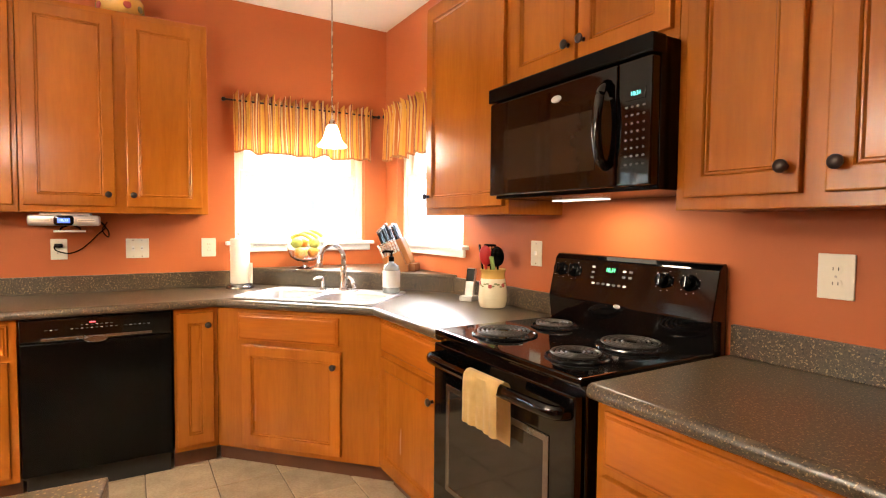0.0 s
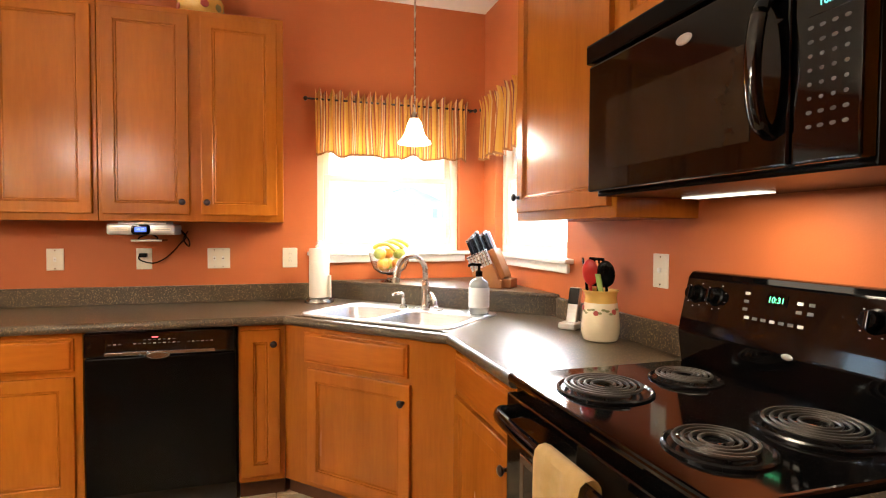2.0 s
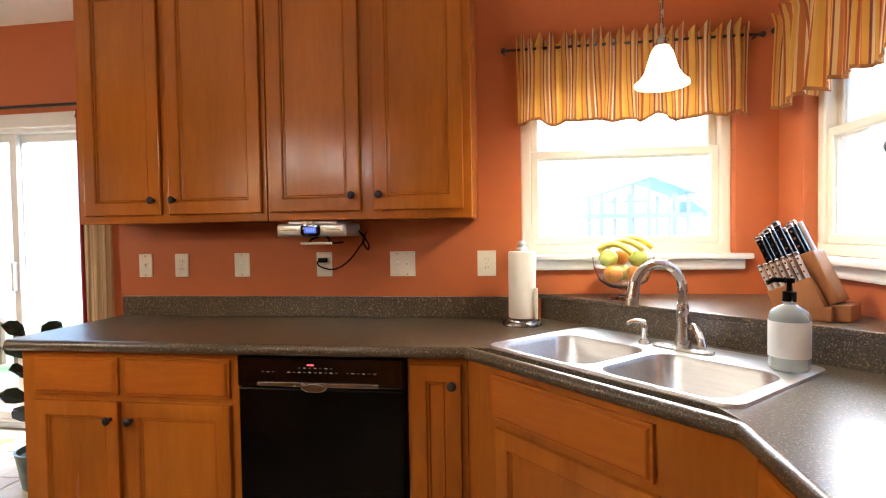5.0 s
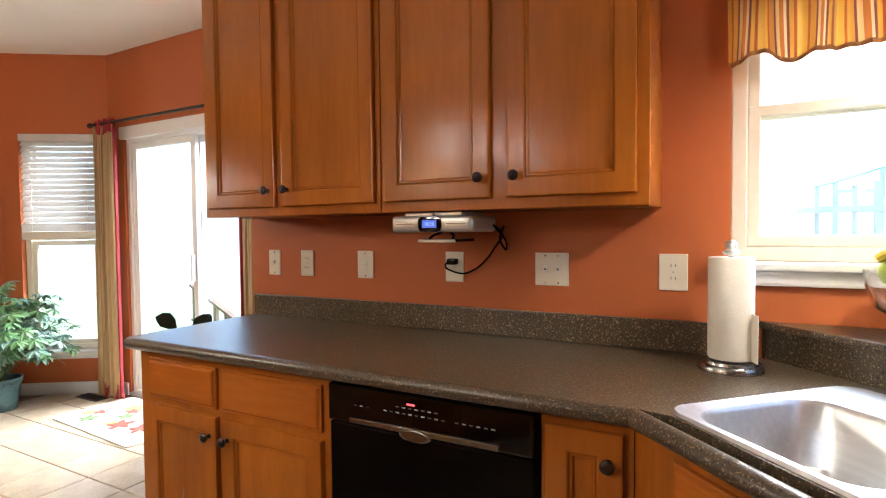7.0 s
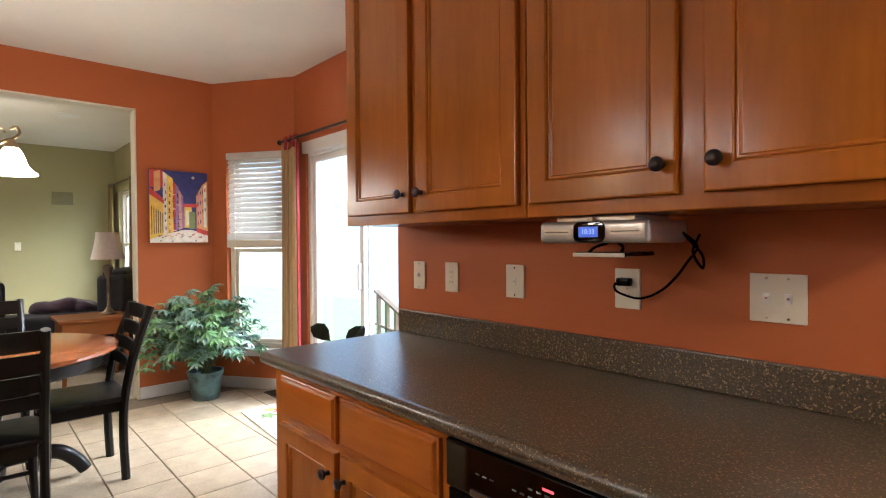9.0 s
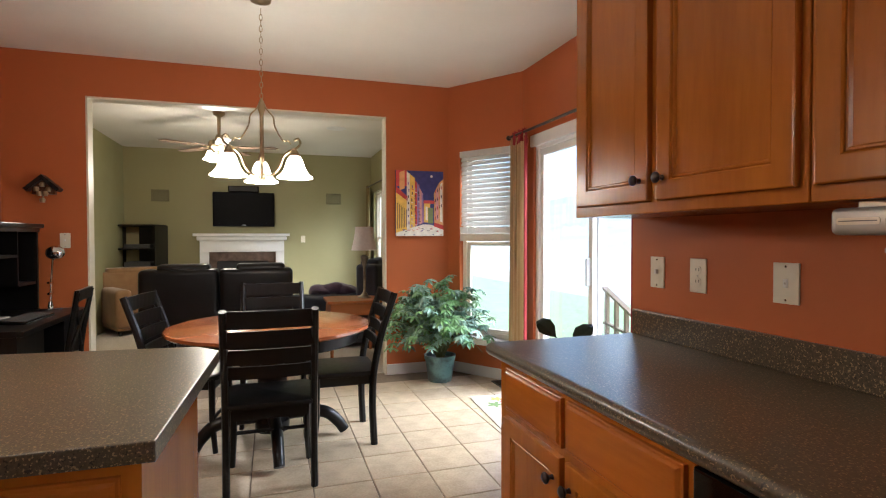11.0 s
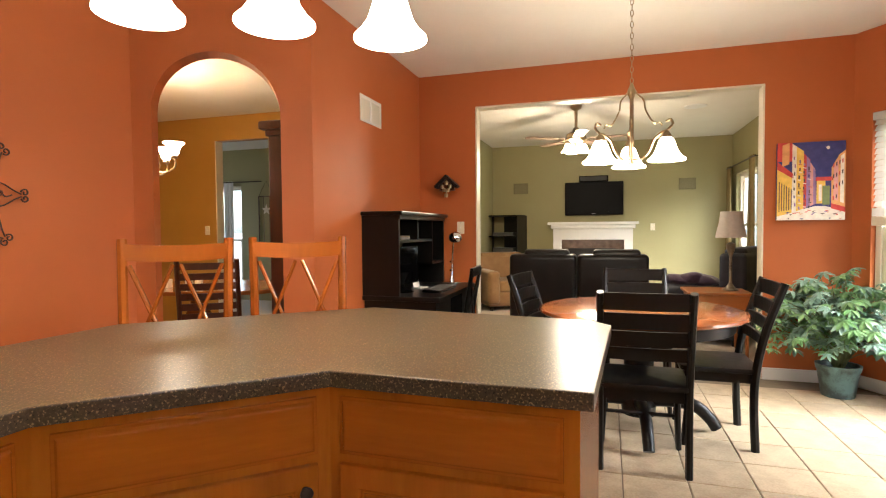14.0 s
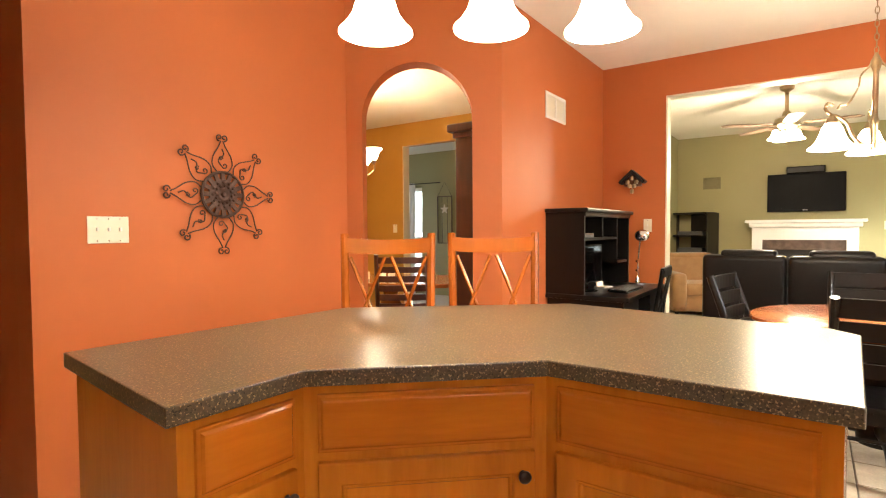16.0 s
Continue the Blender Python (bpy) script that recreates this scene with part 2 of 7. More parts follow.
def bar_frame(bm, x0, x1, z0, z1, y0, y1, s, c=0.004):
    return frame_loops(bm, x0, x1, z0, z1, [(0, y1), (0, y0 + c), (c, y0), (s - c, y0), (s, y0 + c), (s, y1), (0, y1)])

# ---- structure ----


H = 2.755


def wall(name, p0, p1, material, openings=(), thick=0.14, z0=0.0, z1=H, label=""):
    """A wall with its room on the right-hand side going from p0 to p1; openings are (from, to, bottom, top) along it."""
    a, b = Vector(p0), Vector(p1)
    length = (b - a).length
    bm = new_bm()
    s = 0.0
    for o0, o1, zb, zt in sorted(openings):
        if o0 > s:
            box(bm, s, 0, z0, o0, thick, z1)
        if zb > z0:
            box(bm, o0, 0, z0, o1, thick, zb)
        if zt < z1:
            box(bm, o0, 0, zt, o1, thick, z1)
        s = o1
    if s < length:
        box(bm, s, 0, z0, length, thick, z1)
    ob = part(name, bm, material)
    ob.matrix_world = pose(a.x, a.y, 0, 0, 0, math.degrees(math.atan2(b.y - a.y, b.x - a.x)))
    return tagged(ob, label or "painted plaster wall", "wall", kind="structure")


XE, YN, XW, YB, YS = 1.87, 5.10, -4.35, 5.82, 1.75
ROOM = "terracotta orange painted plaster wall"
wall("wall_north", (-1.25, YN), (XE, YN), TERRA, [(2.04, 2.95, 1.20, 2.08)], label=ROOM + " with a window over the sink")
wall("wall_east", (XE, YN + 0.14), (XE, -0.8), TERRA, [(0.34, 1.23, 1.20, 2.08)], label=ROOM + " behind the range")
wall("wall_bay_north", (-3.66, YB), (-1.25, YB), TERRA, [(0.20, 1.74, 0.0, 2.08)], label=ROOM + " with a sliding patio door")
wall("wall_bay_west", (XW, 5.36), (-3.66, YB), TERRA, [(0.14, 0.74, 0.36, 2.12)], label=ROOM + " of a bay, with a tall window")
wall("wall_bay_east", (-1.25, YB + 0.14), (-1.25, YN + 0.14), TERRA, thick=0.12, label=ROOM + " at the bay's side")
wall("wall_west", (XW, YS - 0.14), (XW, 5.36), TERRA, [(0.705, 3.135, 0.0, 2.43)], thick=0.12, label=ROOM + " with a wide cased opening")
wall("wall_nook_south", (-2.36, YS), (XW, YS), TERRA, label=ROOM + " behind the desk")
wall("wall_south", (-0.09, 0.89), (-1.82, 0.89), TERRA, thick=0.16, label=ROOM + " with an iron ornament")
wall("wall_hall_return", (-0.09, -0.8), (-0.09, 0.73), TERRA, thick=0.12, label=ROOM + " beside a hallway")
wall("wall_back", (XE, -0.8), (-0.09, -0.8), OCHRE, label="ochre painted wall at the back of the hallway")

# the diagonal wall with its round arch
A2, B2 = Vector((-1.82, 0.89)), Vector((-2.36, 1.75))
dl = (B2 - A2).length
arch = [(0, 0), (0.105, 0), (0.105, 1.96)]
rad = (dl - 0.105 - 0.19) / 2
arch += [(0.105 + rad - rad * math.cos(radians(a)), 1.98 + rad * math.sin(radians(a))) for a in range(0, 181, 9)]
arch += [(dl - 0.19, 1.96), (dl - 0.19, 0), (dl, 0), (dl, H), (0, H)]
ob = part("wall_diagonal", prism(new_bm(), arch, 0, 0.14, m=pose(0, 0.14, 0, 90)), TERRA)
ob.matrix_world = pose(A2.x, A2.y, 0, 0, 0, math.degrees(math.atan2(B2.y - A2.y, B2.x - A2.x)))
tagged(ob, ROOM + " with a round-topped archway", "wall", kind="structure")

# great room and dining room shells
GX, GN, GS = -9.0, 5.45, 1.5
wall("wall_great_west", (GX, GS), (GX, GN), SAGE, label="sage green wall around the fireplace")
wall("wall_great_north", (GX, GN), (XW - 0.12, GN), SAGE, [(0.28, 1.48, 0.5, 2.1)], label="sage green wall with a window")
wall("wall_great_south", (XW - 0.12, GS), (GX, GS), SAGE, thick=0.1, label="sage green wall")
DX, DS = -5.15, -3.0
wall("wall_dining_west", (DX, DS), (DX, 1.3), OCHRE, [(1.63, 3.3, 0.0, 2.44)], thick=0.12, label="ochre dining room wall with a cased opening")
wall("wall_dining_south", (-0.3, DS), (DX, DS), OCHRE, label="ochre dining room wall")
wall("wall_dining_east", (-0.33, 0.70), (-0.33, DS), OCHRE, thick=0.1, label="ochre dining room wall")
wall("wall_dining_north", (DX, 1.3), (-2.95, 1.3), OCHRE, thick=0.1, label="ochre dining room wall behind a cupboard")
wall("wall_dining_return", (-2.95, 1.3), (-2.95, 1.61), OCHRE, thick=0.1, label="ochre dining room wall beside the archway")
wall("wall_foyer_west", (-7.6, -4.6), (-7.6, 1.3), SAGE, [(0.7, 1.7, 0.1, 2.1)], label="sage green entrance hall wall")
wall("wall_foyer_north", (-7.6, 1.3), (DX - 0.12, 1.3), SAGE, thick=0.1, label="sage green entrance hall wall")
# the opening here is for an added window, out of view
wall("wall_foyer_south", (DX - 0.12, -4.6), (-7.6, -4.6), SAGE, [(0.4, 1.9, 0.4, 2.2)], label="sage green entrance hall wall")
wall("wall_foyer_east", (DX - 0.12, DS), (DX - 0.12, -4.6), SAGE, thick=0.1, label="sage green entrance hall wall")
tagged(part("ceiling", bx(-9.3, -4.8, H, 2.1, 6.1, H + 0.12), CEIL), "cream painted plaster ceiling", "ceiling", kind="structure")
FLOOR = tagged(part("floor", bx(XW - 0.06, -0.9, -0.1, XE + 0.1, YB + 0.1, -0.004), GROUT), "beige ceramic tile floor with tan grout", "floor", kind="structure")
tagged(part("floor_great_room", bx(-9.1, 1.4, -0.1, XW - 0.06, 5.55, 0.004), CARPET), "cream carpet of the great room", "floor", kind="structure")
tagged(part("floor_dining_room", bx(-7.7, -4.7, -0.1, -0.2, 1.39, 0.003), CARPET), "cream carpet of the dining room", "floor", kind="structure")


def baseboard(p0, p1, h=0.10):
    a, b = Vector(p0), Vector(p1)
    bm = bx(0, -0.014, 0, (b - a).length, 0, h, bevel=0.004)
    ob = part("baseboard", bm, WHITE)
    ob.matrix_world = pose(a.x, a.y, 0, 0, 0, math.degrees(math.atan2(b.y - a.y, b.x - a.x)))
    tagged(ob, "white painted wooden baseboard", "baseboard", kind="structure")


for q0, q1 in (((XW, 4.745), (XW, 5.36)), ((XW, 5.36), (-3.66, YB)), ((-3.66, YB), (-3.48, YB)), ((-1.92, YB), (-1.25, YB)), ((-0.09, 0.89), (-1.82, 0.89)), ((-2.36, YS), (XW, YS)), ((XW, YS), (XW, 2.315)),
               ((GX, GS), (GX, 2.5)), ((GX, 4.2), (GX, GN)), ((GX, GN), (XW - 0.12, GN)), ((-1.25, YB), (-1.25, YN + 0.0))):
    baseboard(q0, q1)

# liner of the wide opening to the great room
bm = new_bm()
box(bm, XW - 0.124, 2.316, 0, XW + 0.004, 2.330, 2.43)
box(bm, XW - 0.124, 4.730, 0, XW + 0.004, 4.744, 2.43)
box(bm, XW - 0.124, 2.316, 2.415, XW + 0.004, 4.744, 2.429)
tagged(part("trim", bm, CREAM), "cream painted liner of a wide opening", "trim", kind="structure")


def window(name, p0, ang, w, z0, z1, sill=True, rail=0.5, label="white vinyl double-hung window"):
    """A double-hung window; local x along the wall, y outwards."""
    t = thing(name, label, "window", pose(p0[0], p0[1], 0, 0, 0, ang), kind="structure")
    f, g = 0.045, 0.035
    part("window_frame", bar_frame(new_bm(), 0, w, z0, z1, 0.05, 0.13, f), VINYL, t)
    zm = z0 + (z1 - z0) * rail
    for zb, zt, y in ((z0 + f, zm + 0.02, 0.062), (zm - 0.02, z1 - f, 0.094)):
        bm = bar_frame(new_bm(), f, w - f, zb, zt, y, y + 0.028, g)
        s = part("sash", bm, VINYL, t)
        pane = part("pane", bx(f + g, y + 0.012, zb + g, w - f - g, y + 0.016, zt - g), GLASS, s)
        pane.visible_shadow = False
    if sill:
        bm = new_bm()
        box(bm, -0.06, -0.045, z0 - 0.022, w + 0.06, 0.05, z0 + 0.002, bevel=0.007)
        box(bm, -0.035, -0.022, z0 - 0.068, w + 0.035, -0.001, z0 - 0.022, bevel=0.010)
        part("window_sill", bm, WHITE, t)
    return t


window("window_1", (0.79, YN), 0, 0.91, 1.20, 2.08, rail=0.52)
window("window_2", (XE, YN - 0.20), -90, 0.89, 1.20, 2.08, rail=0.52)
ang_b = math.degrees(math.atan2(0.46, 0.69))
window("window_3", (XW + 0.14 * math.cos(radians(ang_b)), 5.36 + 0.14 * math.sin(radians(ang_b))), ang_b, 0.60, 0.36, 2.12, rail=0.5, label="tall cream vinyl window half covered by a blind")
window("window_4", (GX + 0.28, GN), 0, 1.2, 0.5, 2.1, rail=0.5, label="great room window between gold curtains")


# ---- kitchen cabinets and worktops ----


def knob(parent, x, z, y=-0.022):
    m = pose(x, y, z, 90)
    part("knob", lathe(new_bm(), [(0.0085, 0), (0.006, 0.006), (0.0055, 0.012), (0.012, 0.017), (0.0165, 0.022), (0.0165, 0.026), (0.011, 0.031), (0.003, 0.032)], 16, m), BRONZE, parent, "dark bronze knob", smooth=True)


def door_front(parent, x0, x1, z0, z1, knob_at=None):
    """A framed door with a recessed panel and a bead round it."""
    s = 0.058
    bm = frame_loops(new_bm(), x0, x1, z0, z1, [(0, 0), (0, -0.016), (0.0015, -0.0192), (0.005, -0.02), (s - 0.004, -0.02), (s, -0.0165), (s + 0.001, -0.0125), (s + 0.0035, -0.0150), (s + 0.0075, -0.0150), (s + 0.012, -0.0085), (s + 0.014, -0.005)])
    ob = part("door", bm, MAPLE, parent)
    part("panel", bx(x0 + s + 0.011, -0.0085, z0 + s + 0.011, x1 - s - 0.011, -0.001, z1 - s - 0.011), MAPLE, ob)
    if knob_at:
        knob(ob, *knob_at)
    return ob


def drawer_front(parent, x0, x1, z0, z1, knob_at=None):
    bm = frame_loops(new_bm(), x0, x1, z0, z1, [(0, 0), (0, -0.011), (0.002, -0.0125), (0.008, -0.0125), (0.0095, -0.0145), (0.014, -0.019), (0.019, -0.02)])
    bm.verts.ensure_lookup_table()
    bm.faces.new(bm.verts[-4:])
    ob = part("drawer_front", bm, MAPLE_H, parent)
    if knob_at:
        knob(ob, *knob_at)
    return ob


def base_cabinet(at, w, doors, label, depth=0.60, drawers=None, name="base_cabinet", toe=True):
    """doors: (x0, x1, knob side); drawers: (x0, x1)."""
    t = thing(name, label, "cabinet", at, group="base cabinets")
    bm = bx(0, 0, 0.105, w, depth, 0.872)
    part("body", bm, MAPLE, t)
    if toe:
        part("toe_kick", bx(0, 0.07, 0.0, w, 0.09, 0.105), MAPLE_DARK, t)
    for x0, x1 in (drawers or []):
        drawer_front(t, x0, x1, 0.70, 0.845)
    top = 0.675 if drawers else 0.845
    for x0, x1, side in doors:
        kx = x1 - 0.03 if side == "r" else x0 + 0.03
        door_front(t, x0, x1, 0.135, top, (kx, top - 0.065) if side else None)
    return t


def upper_cabinet(at, w, z0, z1, doors, label, depth=0.305):
    t = thing("wall_cabinet", label, "cabinet", at, group="wall cabinets")
    part("body", bx(0, 0, z0, w, depth, z1, bevel=0.002, seg=1), MAPLE, t)
    for x0, x1, side in doors:
        kx = x1 - 0.03 if side == "r" else x0 + 0.03
        door_front(t, x0, x1, z0 + 0.035, z1 - 0.03, (kx, z0 + 0.098))
    return t


UP0, UP1, YU, XU = 1.37, 2.45, 4.795, 1.565
M = "honey maple wall cabinet with "
upper_cabinet(pose(-1.185, YU, 0), 0.902, UP0, UP1, [(0.040, 0.414, "r"), (0.453, 0.882, "l")], M + "two panelled doors and bronze knobs")
upper_cabinet(pose(-0.28, YU, 0), 0.875, UP0, UP1, [(0.020, 0.413, "r"), (0.469, 0.842, "l")], M + "two panelled doors beside the sink window")
upper_cabinet(pose(XU, 3.905, 0, 0, 0, -90), 0.715, UP0, UP1, [(0.03, 0.69, "l")], M + "one door, beside the corner window")
upper_cabinet(pose(XU, 3.187, 0, 0, 0, -90), 0.782, 1.862, UP1, [(0.02, 0.384, "r"), (0.398, 0.765, "l")], M + "two short doors over the microwave")
upper_cabinet(pose(XU, 2.402, 0, 0, 0, -90), 0.90, UP0, UP1, [(0.035, 0.337, "r"), (0.39, 0.88, "l")], M + "two doors over the worktop")

C = "honey maple base cabinet with "
YBF, XBF = 4.49, 1.26
base_cabinet(pose(-1.185, YBF, 0), 0.925, [(0.058, 0.431, "r"), (0.461, 0.894, "l")], C + "two drawers over two doors", drawers=[(0.062, 0.429), (0.457, 0.893)])
base_cabinet(pose(0.385, YBF, 0), 0.213, [(0.012, 0.192, "r")], C + "one narrow door beside the dishwasher")
# the corner unit
t = thing("base_cabinet", "honey maple corner sink cabinet with one door", "cabinet", group="base cabinets")
CA, CB = Vector((0.60, 4.49)), Vector((1.26, 3.81))
part("body", prism(new_bm(), [(0.60, 4.49), (1.26, 3.81), (1.86, 3.81), (1.86, 4.62), (1.40, 5.09), (0.60, 5.09)], 0.105, 0.735), MAPLE, t)
part("front_rail", prism(new_bm(), [(0.60, 4.49), (1.26, 3.81), (1.275, 3.825), (0.615, 4.505)], 0.735, 0.872), MAPLE, t)
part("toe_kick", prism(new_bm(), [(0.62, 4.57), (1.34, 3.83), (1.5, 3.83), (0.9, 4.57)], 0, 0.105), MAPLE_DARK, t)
diag = (CB - CA).length
m = pose(CA.x, CA.y, 0, 0, 0, math.degrees(math.atan2(CB.y - CA.y, CB.x - CA.x)))
for o in (drawer_front(t, 0.135, 0.72, 0.70, 0.845), door_front(t, 0.16, 0.735, 0.135, 0.675, (0.705, 0.60))):
    o.matrix_local = m
base_cabinet(pose(XBF, 3.80, 0, 0, 0, -90), 0.605, [(0.02, 0.585, "r")], C + "a drawer and one door", drawers=[(0.02, 0.585)])
base_cabinet(pose(XBF, 2.395, 0, 0, 0, -90), 0.90, [(0.03, 0.43, "r"), (0.47, 0.87, "l")], C + "a wide drawer", drawers=[(0.03, 0.87)])


def worktop(name, outline, label, z0=0.872, z1=0.914, bevel=0.012):
    return one(name, prism(new_bm(), outline, z0, z1, bevel, 3), LAMINATE, label, "worktop")


L = "dark brown speckled laminate worktop"
# worktop with a cut for the sink, built as one ring of pieces
sx, sy, sa = 1.155, 4.375, -45.9
WT = thing("worktop", L + " turning round the corner sink", "worktop")
ca, sn = math.cos(radians(sa)), math.sin(radians(sa))


def sp(u, v):
    return (sx + u * ca - v * sn, sy + u * sn + v * ca)


hw, hd = 0.385, 0.235
bm = new_bm()
prism(bm, [(-1.225, 4.465), (0.60, 4.465), sp(-hw, -0.291), sp(-hw, 0.50), (0.80, YN - 0.001), (-1.225, YN - 0.001)], 0.872, 0.914)
prism(bm, [sp(-hw, -0.291), sp(hw, -0.291), sp(hw, -0.272), sp(-hw, -0.272)], 0.872, 0.914)
prism(bm, [sp(-hw, hd), sp(hw, hd), sp(hw, 0.50), sp(-hw, 0.50)], 0.872, 0.914)
prism(bm, [sp(hw, -0.291), (1.235, 3.81), (1.235, 3.187), (XE - 0.001, 3.187), (XE - 0.001, 4.02), sp(hw, 0.50)], 0.872, 0.914)
part("top", bm, LAMINATE, WT)


def nosing(parent, pts, z=0.893, r=0.0215):
    part("nosing", tube(new_bm(), [(x, y, z) for x, y in pts], r, 12), LAMINATE, parent, smooth=True)


nosing(WT, [(-1.225, YN - 0.01), (-1.225, 4.47), (-1.220, 4.465), (0.595, 4.465), (0.603, 4.462), (1.232, 3.815), (1.235, 3.807), (1.235, 3.187)])
bm = new_bm()
box(bm, -1.225, YN - 0.021, 0.914, 0.86, YN - 0.001, 1.012, bevel=0.004)
part("backsplash", bm, LAMINATE, WT)
bm = new_bm()
box(bm, XE - 0.021, 3.187, 0.914, XE - 0.001, 4.07, 1.012, bevel=0.004)
part("backsplash", bm, LAMINATE, WT)
t = thing("corner_shelf", "raised dark laminate shelf in the corner behind the sink", "shelf")
part("front", prism(new_bm(), [(0.875, YN - 0.001), (1.868, 4.085), (1.868, 4.11), (0.90, YN - 0.001)], 0.9145, 1.005), LAMINATE, t)
part("top", prism(new_bm(), [(0.86, YN - 0.001), (1.868, 4.07), (1.868, YN - 0.001)], 1.005, 1.025, 0.004), LAMINATE, t)
W2 = thing("worktop", L + " between the range and the wall's end", "worktop")
part("top", bx(1.235, 1.46, 0.872, XE - 0.001, 2.395, 0.914), LAMINATE, W2)
nosing(W2, [(1.235, 2.395), (1.235, 1.46)])
part("backsplash", bx(XE - 0.021, 1.46, 0.914, XE - 0.001, 2.395, 1.012, bevel=0.004), LAMINATE, W2)

# ---- the island ----
IS = [(0.165, 2.41), (-0.165, 2.415), (-0.575, 2.86), (-0.565, 3.495), (-1.40, 3.535), (-1.49, 3.46), (-1.60, 2.51), (-0.955, 1.74), (0.085, 1.70)]
t = thing("kitchen_island", "angled maple kitchen island with a dark speckled laminate top", "island")
part("top", prism(new_bm(), IS, 0.872, 0.914, 0.004), LAMINATE, t)
BODY = [(0.13, 2.38), (-0.185, 2.385), (-0.605, 2.842), (-0.595, 3.465), (-1.16, 3.495), (-1.195, 2.65), (-0.81, 2.01), (-0.30, 1.99), (0.09, 1.80)]
part("body", prism(new_bm(), BODY, 0.105, 0.872), MAPLE, t)
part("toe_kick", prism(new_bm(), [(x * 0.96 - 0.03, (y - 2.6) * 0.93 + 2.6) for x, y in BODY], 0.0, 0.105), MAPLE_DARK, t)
for a, b, kn in ((BODY[0], BODY[1], "r"), (BODY[1], BODY[2], "r"), (BODY[2], BODY[3], None)):
    # fronts look to the kitchen: local x runs from b to a
    a, b = Vector(a), Vector(b)
    ln = (b - a).length
    m = pose(a.x, a.y, 0, 0, 0, math.degrees(math.atan2(b.y - a.y, b.x - a.x)))
    k = 0.035
    for o in (drawer_front(t, k, ln - k, 0.70, 0.845), door_front(t, k, ln - k, 0.135, 0.675, ((ln - k - 0.035), 0.62))):
        o.matrix_local = m


# ---- lamps ----
SHADE = glow("lit_frosted_glass", (1.0, 0.84, 0.62), 6.5)


def bell(r=0.083, h=0.125):
    """A flared bell shade, hanging with its rim at z = 0."""
    return [(r, 0.0), (r * 1.0, 0.008), (r * 0.84, h * 0.14), (r * 0.64, h * 0.34), (r * 0.52, h * 0.58), (r * 0.42, h * 0.82), (r * 0.27, h), (r * 0.22, h), (r * 0.36, h * 0.80), (r * 0.46, h * 0.56), (r * 0.58, h * 0.33), (r * 0.79, h * 0.13), (r * 0.95, 0.004)]


def pendant(x, y, z, watts, label, r=0.085):
    t = thing("pendant_light", label, "lamp", pose(x, y, z), group="pendant lights")
    part("shade", lathe(new_bm(), bell(r, r * 1.5), 28, closed=False), SHADE, t, "lit white frosted glass bell shade", smooth=True)
    part("socket", lathe(new_bm(), [(0.25 * r, r * 1.46), (0.25 * r, r * 1.6), (0.2 * r, r * 1.8), (0.009, r * 1.95)], 18), NICKEL, t, smooth=True)
    part("stem", tube(new_bm(), [(0, 0, r * 1.9), (0, 0, H - z - 0.02)], 0.0055), NICKEL, t)
    part("canopy", lathe(new_bm(), [(0.062, H - z), (0.058, H - z - 0.015), (0.02, H - z - 0.028), (0.008, H - z - 0.032)], 20), NICKEL, t, smooth=True)
    point_light("pendant_bulb", x, y, z + 0.02, watts, WARM, 0.03)
    return t


for px, py in ((-0.62, 2.245), (-0.805, 2.565), (-1.03, 2.845)):
    pendant(px, py, 1.882, 0.8, "brushed nickel pendant light over the island", 0.118)
pendant(1.26, 4.54, 1.79, 4.2, "brushed nickel pendant light over the sink")
point_light("chandelier_bulb", -2.87, 3.66, 1.60, 3.5, WARM, 0.12)
point_light("fan_bulb", -6.1, 3.15, 2.0, 15, WARM, 0.1)
point_light("dining_bulb", -2.98, -0.33, 2.10, 11, (1.0, 0.56, 0.16), 0.12)


# ---- appliances ----
GREEN_LED = glow("green_digits", (0.2, 1.0, 0.35), 0.35, (0.02, 0.05, 0.02))
TEAL_LED = glow("teal_digits", (0.25, 1.0, 0.8), 0.25, (0.02, 0.05, 0.05))
RED_LED = glow("red_indicator", (1.0, 0.1, 0.1), 0.4, (0.1, 0.01, 0.01))
SCREEN_BLUE = glow("blue_display", (0.15, 0.25, 0.9), 0.12, (0.02, 0.03, 0.12))
GREY_INK = mat("grey_ink", (0.09, 0.09, 0.09), None, 0.5)
SILVER = mat("silver_plastic", (0.55, 0.54, 0.52), (0.5, 0.49, 0.47), 0.3, 0.6)


def text(words, size, material, parent, m, name="writing"):
    cu = bpy.data.curves.new(name, 'FONT')
    cu.body, cu.size, cu.extrude = words, size, 0.0004
    cu.align_x, cu.align_y = 'CENTER', 'CENTER'
    tmp = bpy.data.objects.new(name, cu)
    scene.collection.objects.link(tmp)
    me = bpy.data.meshes.new_from_object(tmp.evaluated_get(bpy.context.evaluated_depsgraph_get()))
    bpy.data.objects.remove(tmp)
    me.materials.clear()
    me.materials.append(material)
    ob = new(name, me)
    ob.parent = parent
    ob.matrix_local = m
    return ob


def ring(bm, r, tubr, z, seg=40, cx=0, cy=0, turns=1.0, r1=None):
    r1 = r if r1 is None else r1
    n = int(seg * turns)
    pts = [(cx + (r + (r1 - r) * i / n) * math.cos(2 * math.pi * turns * i / n), cy + (r + (r1 - r) * i / n) * math.sin(2 * math.pi * turns * i / n), z) for i in range(n + 1)]
    return tube(bm, pts, tubr, 6)


